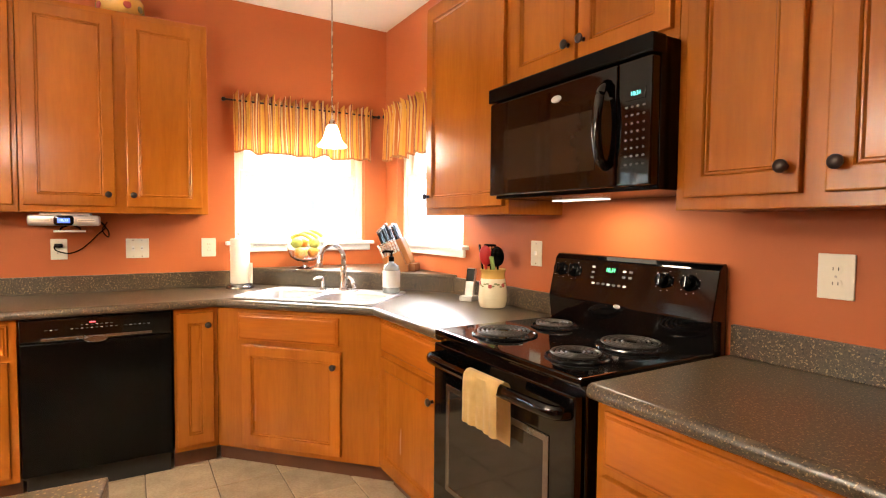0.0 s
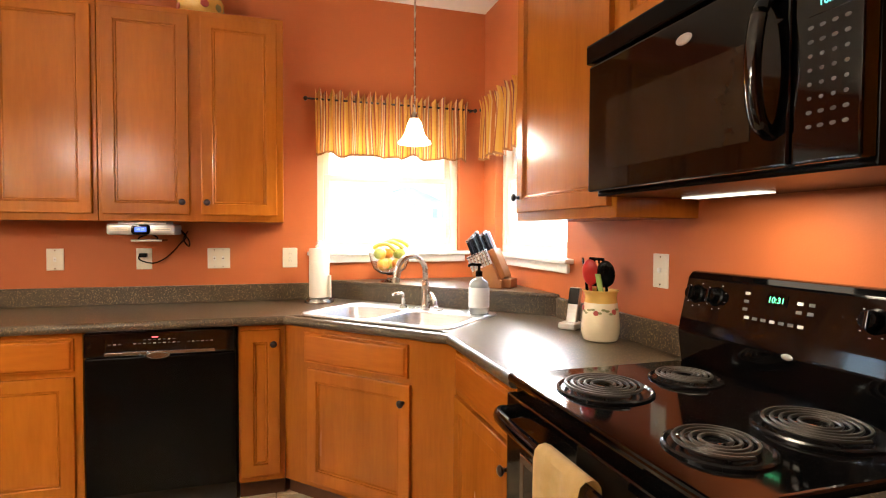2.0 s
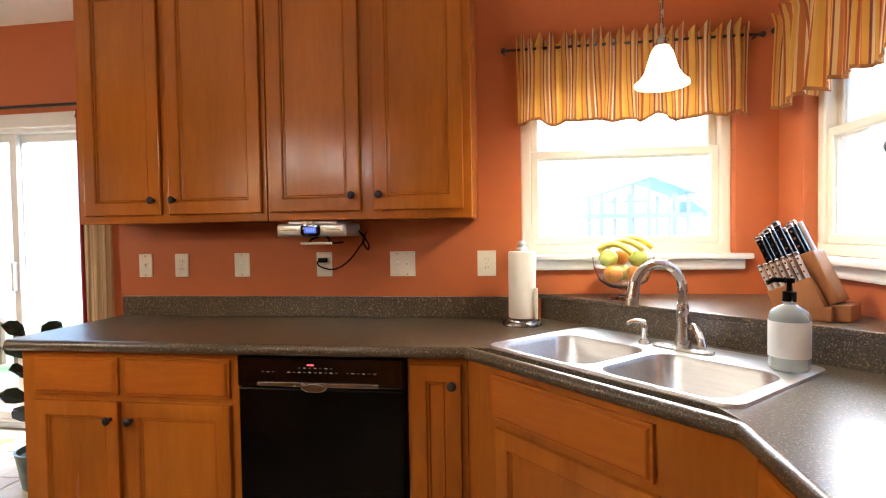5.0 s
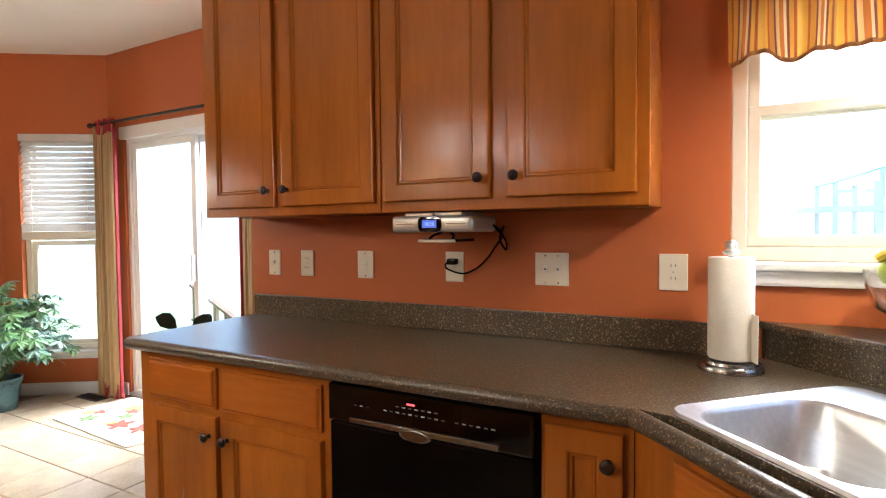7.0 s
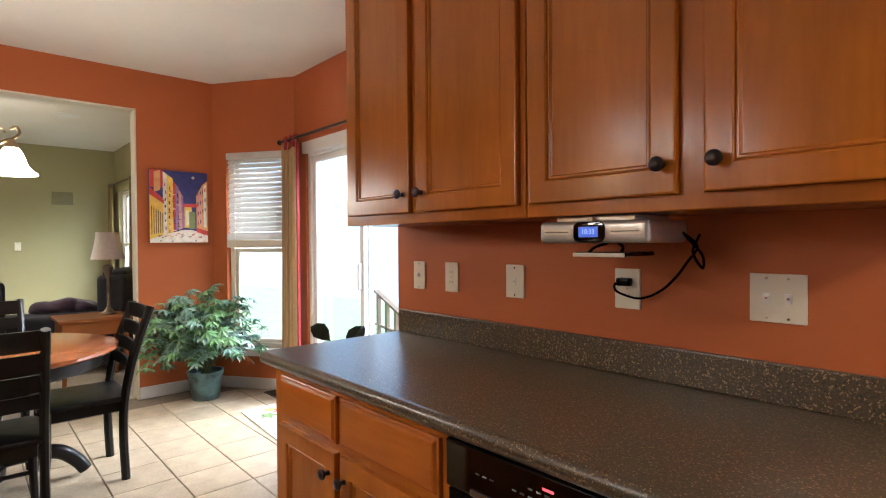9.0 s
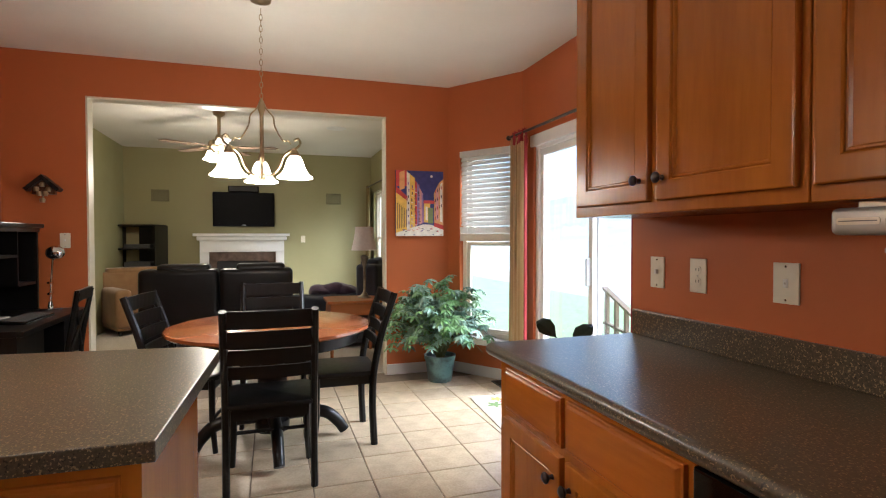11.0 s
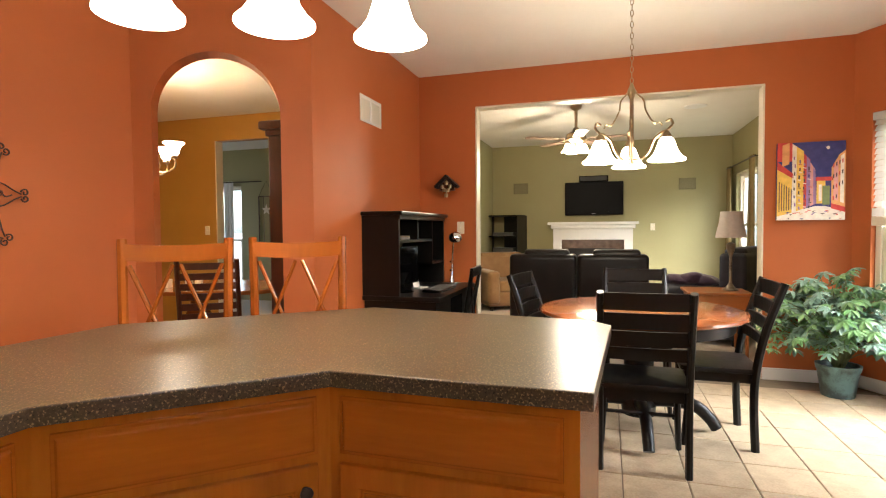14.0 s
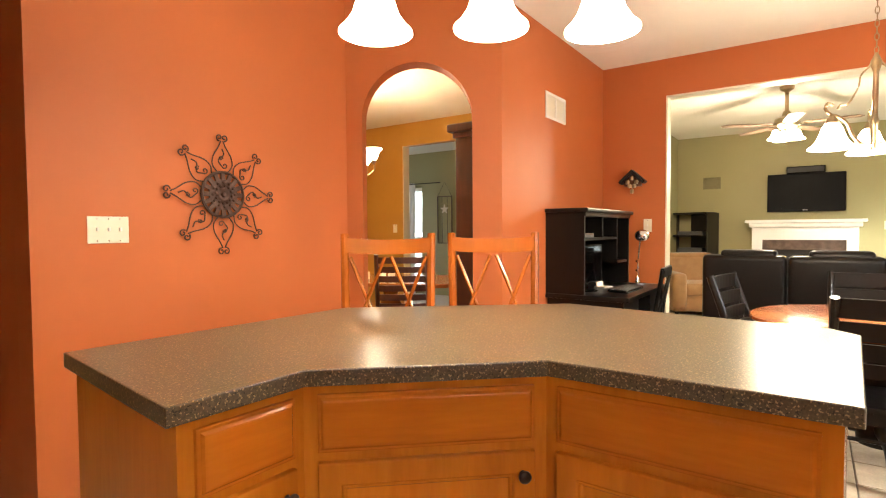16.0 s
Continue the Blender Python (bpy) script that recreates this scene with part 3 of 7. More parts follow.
# range: local x from its left side to its right, y to the wall
RW = 0.765
t = RANGE = thing("electric_range", "black electric coil range with black drip pans", "range", pose(1.235, 3.178, 0, 0, 0, -90))
part("body", bx(0, 0.0, 0.08, RW, 0.615, 0.90, bevel=0.004), BLACK, t)
part("toe_panel", bx(0.02, 0.05, 0.0, RW - 0.02, 0.58, 0.08), DARK, t)
part("cooktop", bx(-0.003, -0.028, 0.898, RW + 0.003, 0.56, 0.922, bevel=0.009, seg=3), BLACK, t, "glossy black enamel cooktop")
o = part("oven_door", bx(0.008, -0.034, 0.235, RW - 0.008, 0.0, 0.872, bevel=0.008, seg=3), BLACK, t)
part("window_trim", bar_frame(new_bm(), 0.105, RW - 0.105, 0.335, 0.735, -0.0385, -0.034, 0.022, 0.002), STRIP, o)
part("window", bx(0.127, -0.0365, 0.357, RW - 0.127, -0.0342, 0.713), BROWN_GLASS, o, "smoked glass oven window")
bm = tube(new_bm(), curve_points([(0.03, -0.034, 0.822), (0.045, -0.072, 0.826), (0.12, -0.088, 0.828), (RW / 2, -0.092, 0.829), (RW - 0.12, -0.088, 0.828), (RW - 0.045, -0.072, 0.826), (RW - 0.03, -0.034, 0.822)], 8), 0.015, 10, flat=1.3)
part("handle", bm, BLACK, o, smooth=True)
part("storage_drawer", bx(0.008, -0.03, 0.085, RW - 0.008, 0.0, 0.228, bevel=0.008, seg=3), BLACK, t)
prof = [(0.565, 0.905), (0.553, 0.98), (0.548, 1.02), (0.556, 1.06), (0.585, 1.185), (0.60, 1.203), (0.62, 1.205), (0.628, 1.19), (0.628, 0.905)]
bm = prism(new_bm(), prof, 0.0, RW - 0.006, 0.003, 1, m=Matrix(((0, 0, 1, 0.003), (1, 0, 0, 0), (0, 1, 0, 0), (0, 0, 0, 1))))
g = part("backguard", bm, BLACK, t, "black sloped control panel")
tilt = math.degrees(math.atan2(0.029, 0.125))


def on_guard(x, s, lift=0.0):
    """A place on the sloped face, s from 0 at its foot to 1."""
    return pose(x, 0.556 + 0.029 * s - lift, 1.06 + 0.125 * s, 90 - tilt, 0, 0)


for kx, ks in ((0.052, 0.62), (0.128, 0.62), (0.565, 0.60), (0.665, 0.60)):
    k = part("control_knob", lathe(new_bm(), [(0.029, 0.0), (0.028, 0.004), (0.022, 0.007), (0.021, 0.026), (0.018, 0.029)], 22), BLACK_SATIN, g, smooth=True)
    k.matrix_local = on_guard(kx, ks)
    d = part("pointer", bx(-0.004, -0.02, 0.028, 0.004, 0.02, 0.034, bevel=0.002), BLACK, k)
    for q in range(8):
        w = part("dial_mark", bx(-0.002, -0.0008, 0, 0.002, 0.0008, 0.0008), PALE_INK, g)
        a = radians(30 + 40 * q)
        w.matrix_local = on_guard(kx + 0.037 * math.sin(a), ks + 0.037 * math.cos(a) / 0.125, 0.0008)
o = part("display", bx(-0.03, -0.014, 0, 0.03, 0.014, 0.002), BLACK_GLASS, g)
o.matrix_local = on_guard(0.325, 0.72)
text("10:31", 0.022, GREEN_LED, g, on_guard(0.325, 0.72, 0.003))
for q in range(14):
    w = part("button", bx(-0.0075, -0.004, 0, 0.0075, 0.004, 0.0012), GREY_INK if q % 3 else PALE_INK, g)
    cx, cs = (0.245 + 0.026 * (q % 7), 0.28) if q < 7 else ((0.235, 0.45 + 0.17 * (q - 7)) if q < 10 else (0.39 + 0.03 * (q % 2), 0.55 + 0.17 * ((q - 10) // 2)))
    w.matrix_local = on_guard(cx, cs, 0.0005)
o = part("badge", lathe(new_bm(), [(0.016, 0), (0.016, 0.0015), (0.012, 0.003)], 20, Matrix.Diagonal((1.0, 0.5, 1, 1))), SILVER, g)
o.matrix_local = pose(0.38, 0.5495, 1.018, 88)
for bxx, byy, r in ((0.215, 0.145, 0.103), (0.19, 0.415, 0.078), (0.573, 0.405, 0.103), (0.59, 0.137, 0.082)):
    b = part("burner", lathe(new_bm(), [(r + 0.018, 0.9222), (r + 0.018, 0.9262), (r + 0.012, 0.929), (r + 0.006, 0.9235), (0.02, 0.9232)], 40, pose(bxx, byy, 0)), PAN, t, "glossy black drip pan", smooth=True)
    part("coil", ring(new_bm(), 0.022, 0.0040, 0.937, 36, bxx, byy, 5 if r > 0.09 else 4, r), COIL, b, "grey spiral heating coil", smooth=True)
    bm = new_bm()
    for a in (90, 210, 330):
        ca2, sa2 = math.cos(radians(a)), math.sin(radians(a))
        tube(bm, [(bxx, byy, 0.929), (bxx + r * ca2, byy + r * sa2, 0.929)], 0.0025, 5)
    part("coil_support", bm, CHROME, b)

# towel on the oven door handle
TOWEL = mat("yellow_cotton", (0.78, 0.56, 0.22), (0.70, 0.48, 0.17), 0.9, scale=40, bump=0.7, bscale=350, sheen=0.3)
bm = new_bm()
cols, rows_ = 26, 44
grid = []
for i in range(cols + 1):
    u = i / cols
    line = []
    for j in range(rows_ + 1):
        s = j / rows_ * 0.345 - 0.19
        y, z = (-0.113 - 0.004 * math.sin(u * 9), 0.846 - s) if s > 0.02 else ((-0.092 + 0.021 * math.cos(math.pi * (0.5 + (s + 0.02) / 0.08)) * 1.0, 0.847) if s > -0.02 else (-0.062, 0.846 + s + 0.0))
        if -0.02 <= s <= 0.02:
            a = math.pi * (s + 0.02) / 0.04
            y, z = -0.0875 + 0.0245 * math.cos(a), 0.832 + 0.022 * math.sin(a) + 0.004
        fold = 0.009 * math.sin(u * 15 + 0.5) * min(1, abs(s) * 5)
        x = 0.335 + u * (0.185 - 0.05 * max(0, s)) + 0.012 * math.sin(j * 0.2) * abs(s) + 0.05 * max(0, s) * u
        line.append(bm.verts.new((x, y - abs(fold) * (1 if s > 0 else -0.3), z - (0.03 * u if s > 0.2 else 0) * (s - 0.2) * 5)))
    grid.append(line)
for i in range(cols):
    for j in range(rows_):
        bm.faces.new((grid[i][j], grid[i + 1][j], grid[i + 1][j + 1], grid[i][j + 1]))
bmesh.ops.solidify(bm, geom=bm.faces[:], thickness=0.004)
one("dish_towel", bm, TOWEL, "pale yellow cotton towel hanging over the oven handle", "towel", RANGE.matrix_world.copy(), smooth=True)

# microwave
t = thing("microwave_oven", "black over-the-range microwave with a curved handle", "microwave", pose(1.47, 3.166, 0, 0, 0, -90))
MW = 0.768
part("body", bx(0, 0.012, 1.428, MW, 0.395, 1.858, bevel=0.004), BLACK_SATIN, t)
part("vent_grille", bx(-0.003, -0.030, 1.805, MW + 0.003, 0.03, 1.860, bevel=0.006), BLACK_SATIN, t)
d = part("door", bx(0.002, -0.022, 1.44, 0.642, 0.012, 1.800, bevel=0.006, seg=3), BLACK_GLASS, t)
part("window", bx(0.09, -0.0235, 1.497, 0.56, -0.0215, 1.685), BROWN_GLASS, d, "dark mesh window")
part("badge", lathe(new_bm(), [(0.024, 0), (0.024, 0.002), (0.018, 0.004)], 20, pose(0.383, -0.022, 1.750, 90) @ Matrix.Diagonal((1, 0.5, 1, 1))), SILVER, d, "plain silver oval badge")
bm = tube(new_bm(), curve_points([(0.605, -0.020, 1.50), (0.605, -0.052, 1.53), (0.605, -0.066, 1.625), (0.605, -0.052, 1.72), (0.605, -0.020, 1.755)], 8), 0.016, 10, flat=0.8)
part("handle", bm, BLACK, d, smooth=True)
c = part("control_panel", bx(0.646, -0.022, 1.44, MW - 0.002, 0.012, 1.800, bevel=0.006, seg=3), BLACK_GLASS, t)
part("display", bx(0.675, -0.0235, 1.685, 0.745, -0.0215, 1.718), BLACK_GLASS, c)
text("10:31", 0.017, TEAL_LED, c, pose(0.712, -0.0245, 1.702, 90))
for q in range(32):
    r, k = divmod(q, 4)
    part("button", lathe(new_bm(), [(0.0048, 0), (0.0044, 0.001)], 10, pose(0.679 + 0.0205 * k, -0.0222, 1.666 - 0.0235 * r, 90) @ Matrix.Diagonal((1.15 if r < 2 or r > 5 else 0.85, 0.72, 1, 1))), GREY_INK, c)
part("underside_lens", bx(0.06, 0.26, 1.4245, 0.32, 0.32, 1.4285), glow("cooktop_lamp", (1.0, 0.8, 0.55), 0.25), t, "lit lamp lens under the microwave")
l = new("microwave_lamp", bpy.data.lights.new("microwave_lamp", 'AREA'))
l.data.energy, l.data.color, l.data.size = 0.35, WARM, 0.12
l.matrix_world = pose(1.66, 2.8, 1.42)

# dishwasher
t = thing("dishwasher", "black built-in dishwasher with a silver handle strip", "dishwasher", pose(-0.252, 4.478, 0))
DW = 0.63
part("body", bx(0.004, 0.01, 0.11, DW - 0.004, 0.58, 0.868), DARK, t)
part("door", bx(0.004, -0.012, 0.125, DW - 0.004, 0.012, 0.752, bevel=0.006), BLACK_SATIN, t)
c = part("control_panel", bx(0.004, -0.020, 0.758, DW - 0.004, 0.012, 0.866, bevel=0.007, seg=3), BLACK, t)
part("handle_strip", bx(0.085, -0.0245, 0.762, DW - 0.09, -0.0195, 0.777, bevel=0.002), STRIP, c, "brushed silver strip")
part("handle_pocket", lathe(new_bm(), [(0.055, 0), (0.055, 0.003), (0.045, 0.005)], 24, pose(0.30, -0.0205, 0.758, 90) @ Matrix.Diagonal((0.9, 0.3, 1, 1))), STRIP, c)
for q in range(22):
    bxq = 0.10 + 0.02 * q
    if q in (3, 4, 15):
        continue
    for k in range(2 if 6 < q < 14 else 1):
        part("button", bx(bxq, -0.0212, 0.812 + 0.016 * k, bxq + 0.010, -0.0195, 0.815 + 0.016 * k), PALE_INK if (q + k) % 2 else GREY_INK, c)
part("indicator", bx(0.275, -0.0212, 0.838, 0.300, -0.0195, 0.843), RED_LED, c, "red indicator light")
part("toe_kick", bx(0.01, 0.06, 0, DW - 0.01, 0.08, 0.11), DARK, t)

# ---- sink ----


def rrect(cx, cy, w, d, r, n=6):
    out = []
    for qx, qy, a0 in ((w / 2 - r, d / 2 - r, 0), (-w / 2 + r, d / 2 - r, 90), (-w / 2 + r, -d / 2 + r, 180), (w / 2 - r, -d / 2 + r, 270)):
        out += [(cx + qx + r * math.cos(radians(a0 + 90 * k / n)), cy + qy + r * math.sin(radians(a0 + 90 * k / n))) for k in range(n + 1)]
    return out


t = thing("kitchen_sink", "stainless steel double bowl drop-in sink", "sink", pose(*sp(0.0, -0.014), 0, 0, 0, sa))
bm = new_bm()


def loop(pts, z):
    return [bm.verts.new((x, y, z)) for x, y in pts]


def skin(a, b):
    for k in range(len(a)):
        bm.faces.new((a[k], a[(k + 1) % len(a)], b[(k + 1) % len(b)], b[k]))


o0 = loop(rrect(0, -0.002, 0.85, 0.535, 0.05), 0.9145)
o1 = loop(rrect(0, -0.002, 0.842, 0.527, 0.048), 0.9215)
o2 = loop(rrect(0, -0.002, 0.815, 0.50, 0.04), 0.9195)
skin(o0, o1)
skin(o1, o2)
edges = [bm.edges.get((o2[k], o2[(k + 1) % len(o2)])) for k in range(len(o2))]
bowls = []
for bxx in (-0.2, 0.2):
    b0 = loop(rrect(bxx, -0.075, 0.365, 0.345, 0.07), 0.9195)
    b1 = loop(rrect(bxx, -0.075, 0.350, 0.330, 0.065), 0.908)
    b2 = loop(rrect(bxx, -0.075, 0.335, 0.315, 0.065), 0.775)
    b3 = loop(rrect(bxx, -0.075, 0.29, 0.27, 0.06), 0.748)
    b4 = loop(rrect(bxx, -0.075, 0.06, 0.06, 0.028), 0.742)
    for a, b in ((b0, b1), (b1, b2), (b2, b3), (b3, b4)):
        skin(a, b)
    bm.faces.new(b4)
    edges += [bm.edges.new((b0[k], b0[(k + 1) % len(b0)])) if bm.edges.get((b0[k], b0[(k + 1) % len(b0)])) is None else bm.edges.get((b0[k], b0[(k + 1) % len(b0)])) for k in range(len(b0))]
bmesh.ops.triangle_fill(bm, use_beauty=True, use_dissolve=False, edges=edges)
part("basin", bm, STEEL, t, smooth=True)
for bxx in (-0.2, 0.2):
    part("drain", lathe(new_bm(), [(0.042, 0.7425), (0.042, 0.746), (0.034, 0.747), (0.03, 0.744)], 24, pose(bxx, -0.075, 0)), CHROME, t, smooth=True)

t = thing("kitchen_faucet", "brushed nickel gooseneck faucet on the sink", "faucet", pose(*sp(0.047, 0.155), 0.9195, 0, 0, sa))
part("base_plate", prism(new_bm(), rrect(0, 0, 0.20, 0.055, 0.026), 0.0, 0.008, 0.002), NICKEL, t)
part("body", lathe(new_bm(), [(0.026, 0.008), (0.024, 0.03), (0.0205, 0.05), (0.0195, 0.13), (0.016, 0.15)], 20), NICKEL, t, smooth=True)
dx, dy = -0.45, -0.89
pts = [(0, 0, 0.12), (0, 0, 0.18)] + [(dx * (0.085 - 0.085 * math.cos(radians(a))), dy * (0.085 - 0.085 * math.cos(radians(a))), 0.195 + 0.085 * math.sin(radians(a))) for a in range(0, 161, 16)]
part("spout", tube(new_bm(), pts, 0.0145, 12), NICKEL, t, smooth=True)
e = Vector(pts[-1])
q = e + Vector((dx * 0.012, dy * 0.012, -0.075))
part("spray_head", tube(new_bm(), [e, e.lerp(q, 0.2), e.lerp(q, 0.7), q], 0.018, 12, taper=1.15), NICKEL, t, smooth=True)
part("lever", tube(new_bm(), curve_points([(0.018, 0.0, 0.075), (0.05, -0.02, 0.085), (0.085, -0.05, 0.055), (0.10, -0.065, 0.03)], 6), 0.011, 10, flat=0.75, taper=1.2), NICKEL, t, smooth=True)
t = thing("soap_pump", "small brushed nickel soap pump at the sink", "soap pump", pose(*sp(-0.09, 0.155), 0.9195, 0, 0, sa))
part("base", lathe(new_bm(), [(0.021, 0), (0.02, 0.008), (0.012, 0.016), (0.010, 0.05), (0.012, 0.055)], 16), NICKEL, t, smooth=True)
part("nozzle", tube(new_bm(), curve_points([(0, 0, 0.05), (0, 0, 0.072), (-0.02, -0.035, 0.078), (-0.03, -0.055, 0.07)], 5), 0.0075, 8), NICKEL, t, smooth=True)


# ---- things on the worktop and walls ----
SOAPY = glass("clear_plastic", (0.90, 0.96, 0.96), 0.08)
SOAPY.node_tree.nodes["Principled BSDF"].inputs["Transmission Weight"].default_value = 0.72
LABELW = mat("white_label", (0.75, 0.76, 0.75), None, 0.5)
t = thing("soap_bottle", "clear plastic soap bottle with a black pump", "bottle", pose(1.515, 4.235, 0.921, 0, 0, -40) @ Matrix.Diagonal((1.1, 1.1, 1.14, 1)))
part("bottle", lathe(new_bm(), [(0.044, 0), (0.046, 0.004), (0.046, 0.122), (0.040, 0.14), (0.016, 0.155), (0.013, 0.168)], 24), SOAPY, t, smooth=True)
part("label", lathe(new_bm(), [(0.0465, 0.03), (0.0467, 0.031), (0.0467, 0.115), (0.0465, 0.116)], 24, closed=False), LABELW, t, "white paper label", smooth=True)
part("pump", lathe(new_bm(), [(0.0155, 0.162), (0.0155, 0.185), (0.007, 0.188), (0.006, 0.205), (0.012, 0.207), (0.012, 0.218)], 16), BLACK_SATIN, t, smooth=True)
part("spout", tube(new_bm(), [(0, 0, 0.212), (-0.03, -0.02, 0.214), (-0.042, -0.028, 0.206)], 0.006, 8), BLACK_SATIN, t, smooth=True)

PAPER = mat("paper_towel", (0.82, 0.78, 0.68), (0.78, 0.74, 0.64), 0.95, scale=30, bump=0.5, bscale=160)
t = thing("paper_towel_holder", "steel holder with a roll of white paper towel", "paper towel", pose(0.79, 4.92, 0.914))
part("base", lathe(new_bm(), [(0.083, 0), (0.083, 0.012), (0.078, 0.018), (0.072, 0.019), (0.070, 0.026), (0.05, 0.029)], 32), STRIP, t, smooth=True)
part("rod", lathe(new_bm(), [(0.008, 0.02), (0.008, 0.315), (0.02, 0.318), (0.022, 0.325), (0.012, 0.332), (0.016, 0.345), (0.010, 0.355), (0.003, 0.357)], 18), STEEL, t, smooth=True)
part("paper_roll", lathe(new_bm(), [(0.02, 0.032), (0.056, 0.032), (0.0575, 0.035), (0.0575, 0.307), (0.056, 0.31), (0.02, 0.31)], 36), PAPER, t, "white quilted paper roll", smooth=True)
part("loose_sheet", prism(new_bm(), [(0.05, -0.028), (0.058, -0.05), (0.063, -0.062), (0.061, -0.063), (0.056, -0.05), (0.048, -0.03)], 0.033, 0.16), PAPER, t)

BOWL = glass("bowl_glass", (0.97, 0.99, 0.99))
t = thing("fruit_bowl", "footed clear glass fruit bowl on the corner shelf", "bowl", pose(1.198, 4.905, 1.0255) @ Matrix.Diagonal((1.15, 1.15, 1.05, 1)))
part("foot", lathe(new_bm(), [(0.052, 0), (0.05, 0.005), (0.014, 0.014), (0.011, 0.03), (0.016, 0.042)], 28), BOWL, t, smooth=True)
part("bowl", lathe(new_bm(), [(0.012, 0.042), (0.05, 0.048), (0.085, 0.075), (0.102, 0.125), (0.106, 0.165), (0.102, 0.165), (0.098, 0.126), (0.081, 0.079), (0.048, 0.053), (0.01, 0.048)], 32), BOWL, t, smooth=True)
APPLE = mat("green_apple", (0.40, 0.52, 0.07), (0.52, 0.55, 0.10), 0.3, scale=20)
ORANGE = mat("orange_peel", (0.75, 0.30, 0.03), (0.70, 0.26, 0.02), 0.45, scale=30, bump=0.4, bscale=400)
BANANA = mat("banana_skin", (0.72, 0.52, 0.05), (0.50, 0.45, 0.05), 0.5, scale=12)


def fruit(x, y, z, r, material, label, cat):
    one(cat.replace(" ", "_"), lathe(new_bm(), [(r * 0.25, -r * 0.86), (r * 0.6, -r * 0.78), (r * 0.92, -r * 0.36), (r, 0.05 * r), (r * 0.9, r * 0.46), (r * 0.55, r * 0.82), (r * 0.2, r * 0.86), (0.004, r * 0.74)], 18), material, label, cat, pose(x, y, z, 14, 9), smooth=True)


for k, (fx, fy, fz, mt) in enumerate(((-0.04, -0.035, 0.098, ORANGE), (0.04, -0.03, 0.098, ORANGE), (0.0, 0.045, 0.098, APPLE), (-0.055, -0.015, 0.158, APPLE), (0.048, -0.025, 0.158, APPLE), (0.0, 0.05, 0.16, ORANGE))):
    fruit(1.198 + 1.1 * fx, 4.905 + 1.1 * fy, 1.0285 + 1.05 * fz, 0.038, mt, "green apple in the glass bowl" if mt is APPLE else "orange in the glass bowl", "apple" if mt is APPLE else "orange")
for k in range(3):
    a = radians(-35 + 14 * k)
    pts = [(1.10 + 0.035 * k + 0.016 * q * math.cos(a), 4.885 + 0.016 * k + 0.013 * q * math.sin(a), 1.252 + 0.012 * k - 0.0016 * (q - 4) ** 2) for q in range(10)]
    bm = tube(new_bm(), pts, 0.0125, 8)
    one("banana", bm, BANANA, "yellow-green banana lying on the apples", "banana", smooth=True)

# knife block
BLOCKW = wood("block_wood", (0.36, 0.16, 0.05), (0.26, 0.10, 0.03), "z", 0.4, 0.1)
t = thing("knife_block", "slanted wooden knife block full of steel-handled knives", "knife block", pose(1.715, 4.46, 1.0255, 0, 0, -42))
tilt_m = Matrix.Rotation(radians(-24), 4, 'Y')
bm = prism(new_bm(), [(-0.075, -0.055), (0.075, -0.055), (0.075, 0.055), (-0.075, 0.055)], 0.03, 0.20, 0.006)
bmesh.ops.transform(bm, matrix=tilt_m, verts=bm.verts[:])
part("block", bm, BLOCKW, t)
part("foot", bx(-0.09, -0.055, 0.0, 0.085, 0.055, 0.05, bevel=0.004), BLOCKW, t)
bm = box(new_bm(), -0.085, -0.088, 0.03, 0.045, -0.0555, 0.125, bevel=0.004)
bmesh.ops.transform(bm, matrix=tilt_m, verts=bm.verts[:])
part("front_block", bm, BLOCKW, t)
part("front_foot", bx(-0.09, -0.088, 0.0, 0.045, -0.056, 0.045, bevel=0.004), BLOCKW, t)


def knife_handle(x, y, z, ln, grip, end, label, w=0.0085, d=0.011):
    """A riveted handle leaning with the block, its butt capped in steel."""
    bm = box(new_bm(), x - w, y - d, z, x + w, y + d, z + ln, bevel=0.005)
    bmesh.ops.transform(bm, matrix=tilt_m, verts=bm.verts[:])
    kn = part("knife", bm, grip, t, label)
    bm = box(new_bm(), x - w - 0.0012, y - d - 0.0012, z + ln * 0.88, x + w + 0.0012, y + d + 0.0012, z + ln + 0.004, bevel=0.005)
    bmesh.ops.transform(bm, matrix=tilt_m, verts=bm.verts[:])
    part("steel_end", bm, end, kn)
    for f in (0.3, 0.55, 0.78):
        part("rivet", lathe(new_bm(), [(0.0042, 0), (0.0036, 0.0012)], 8, tilt_m @ pose(x, y - d, z + ln * f, 90)), end, kn)


for r in range(2):
    for k in range(4):
        knife_handle(-0.058 + 0.033 * k, -0.028 + 0.042 * r, 0.195, 0.105 + 0.012 * ((k + r) % 3), BLACK_SATIN, CHROME, "black riveted knife handle with a steel end")
for k in range(7):
    knife_handle(-0.076 + 0.0185 * k, -0.072, 0.12, 0.088, STEEL, CHROME, "steel steak knife handle", 0.006, 0.008)
bm = tube(new_bm(), [(0.063, 0.0, 0.195), (0.063, 0.0, 0.30)], 0.0085, 10)
bmesh.ops.transform(bm, matrix=tilt_m, verts=bm.verts[:])
part("sharpening_steel", bm, STEEL, t, "pale sharpening steel handle", smooth=True)

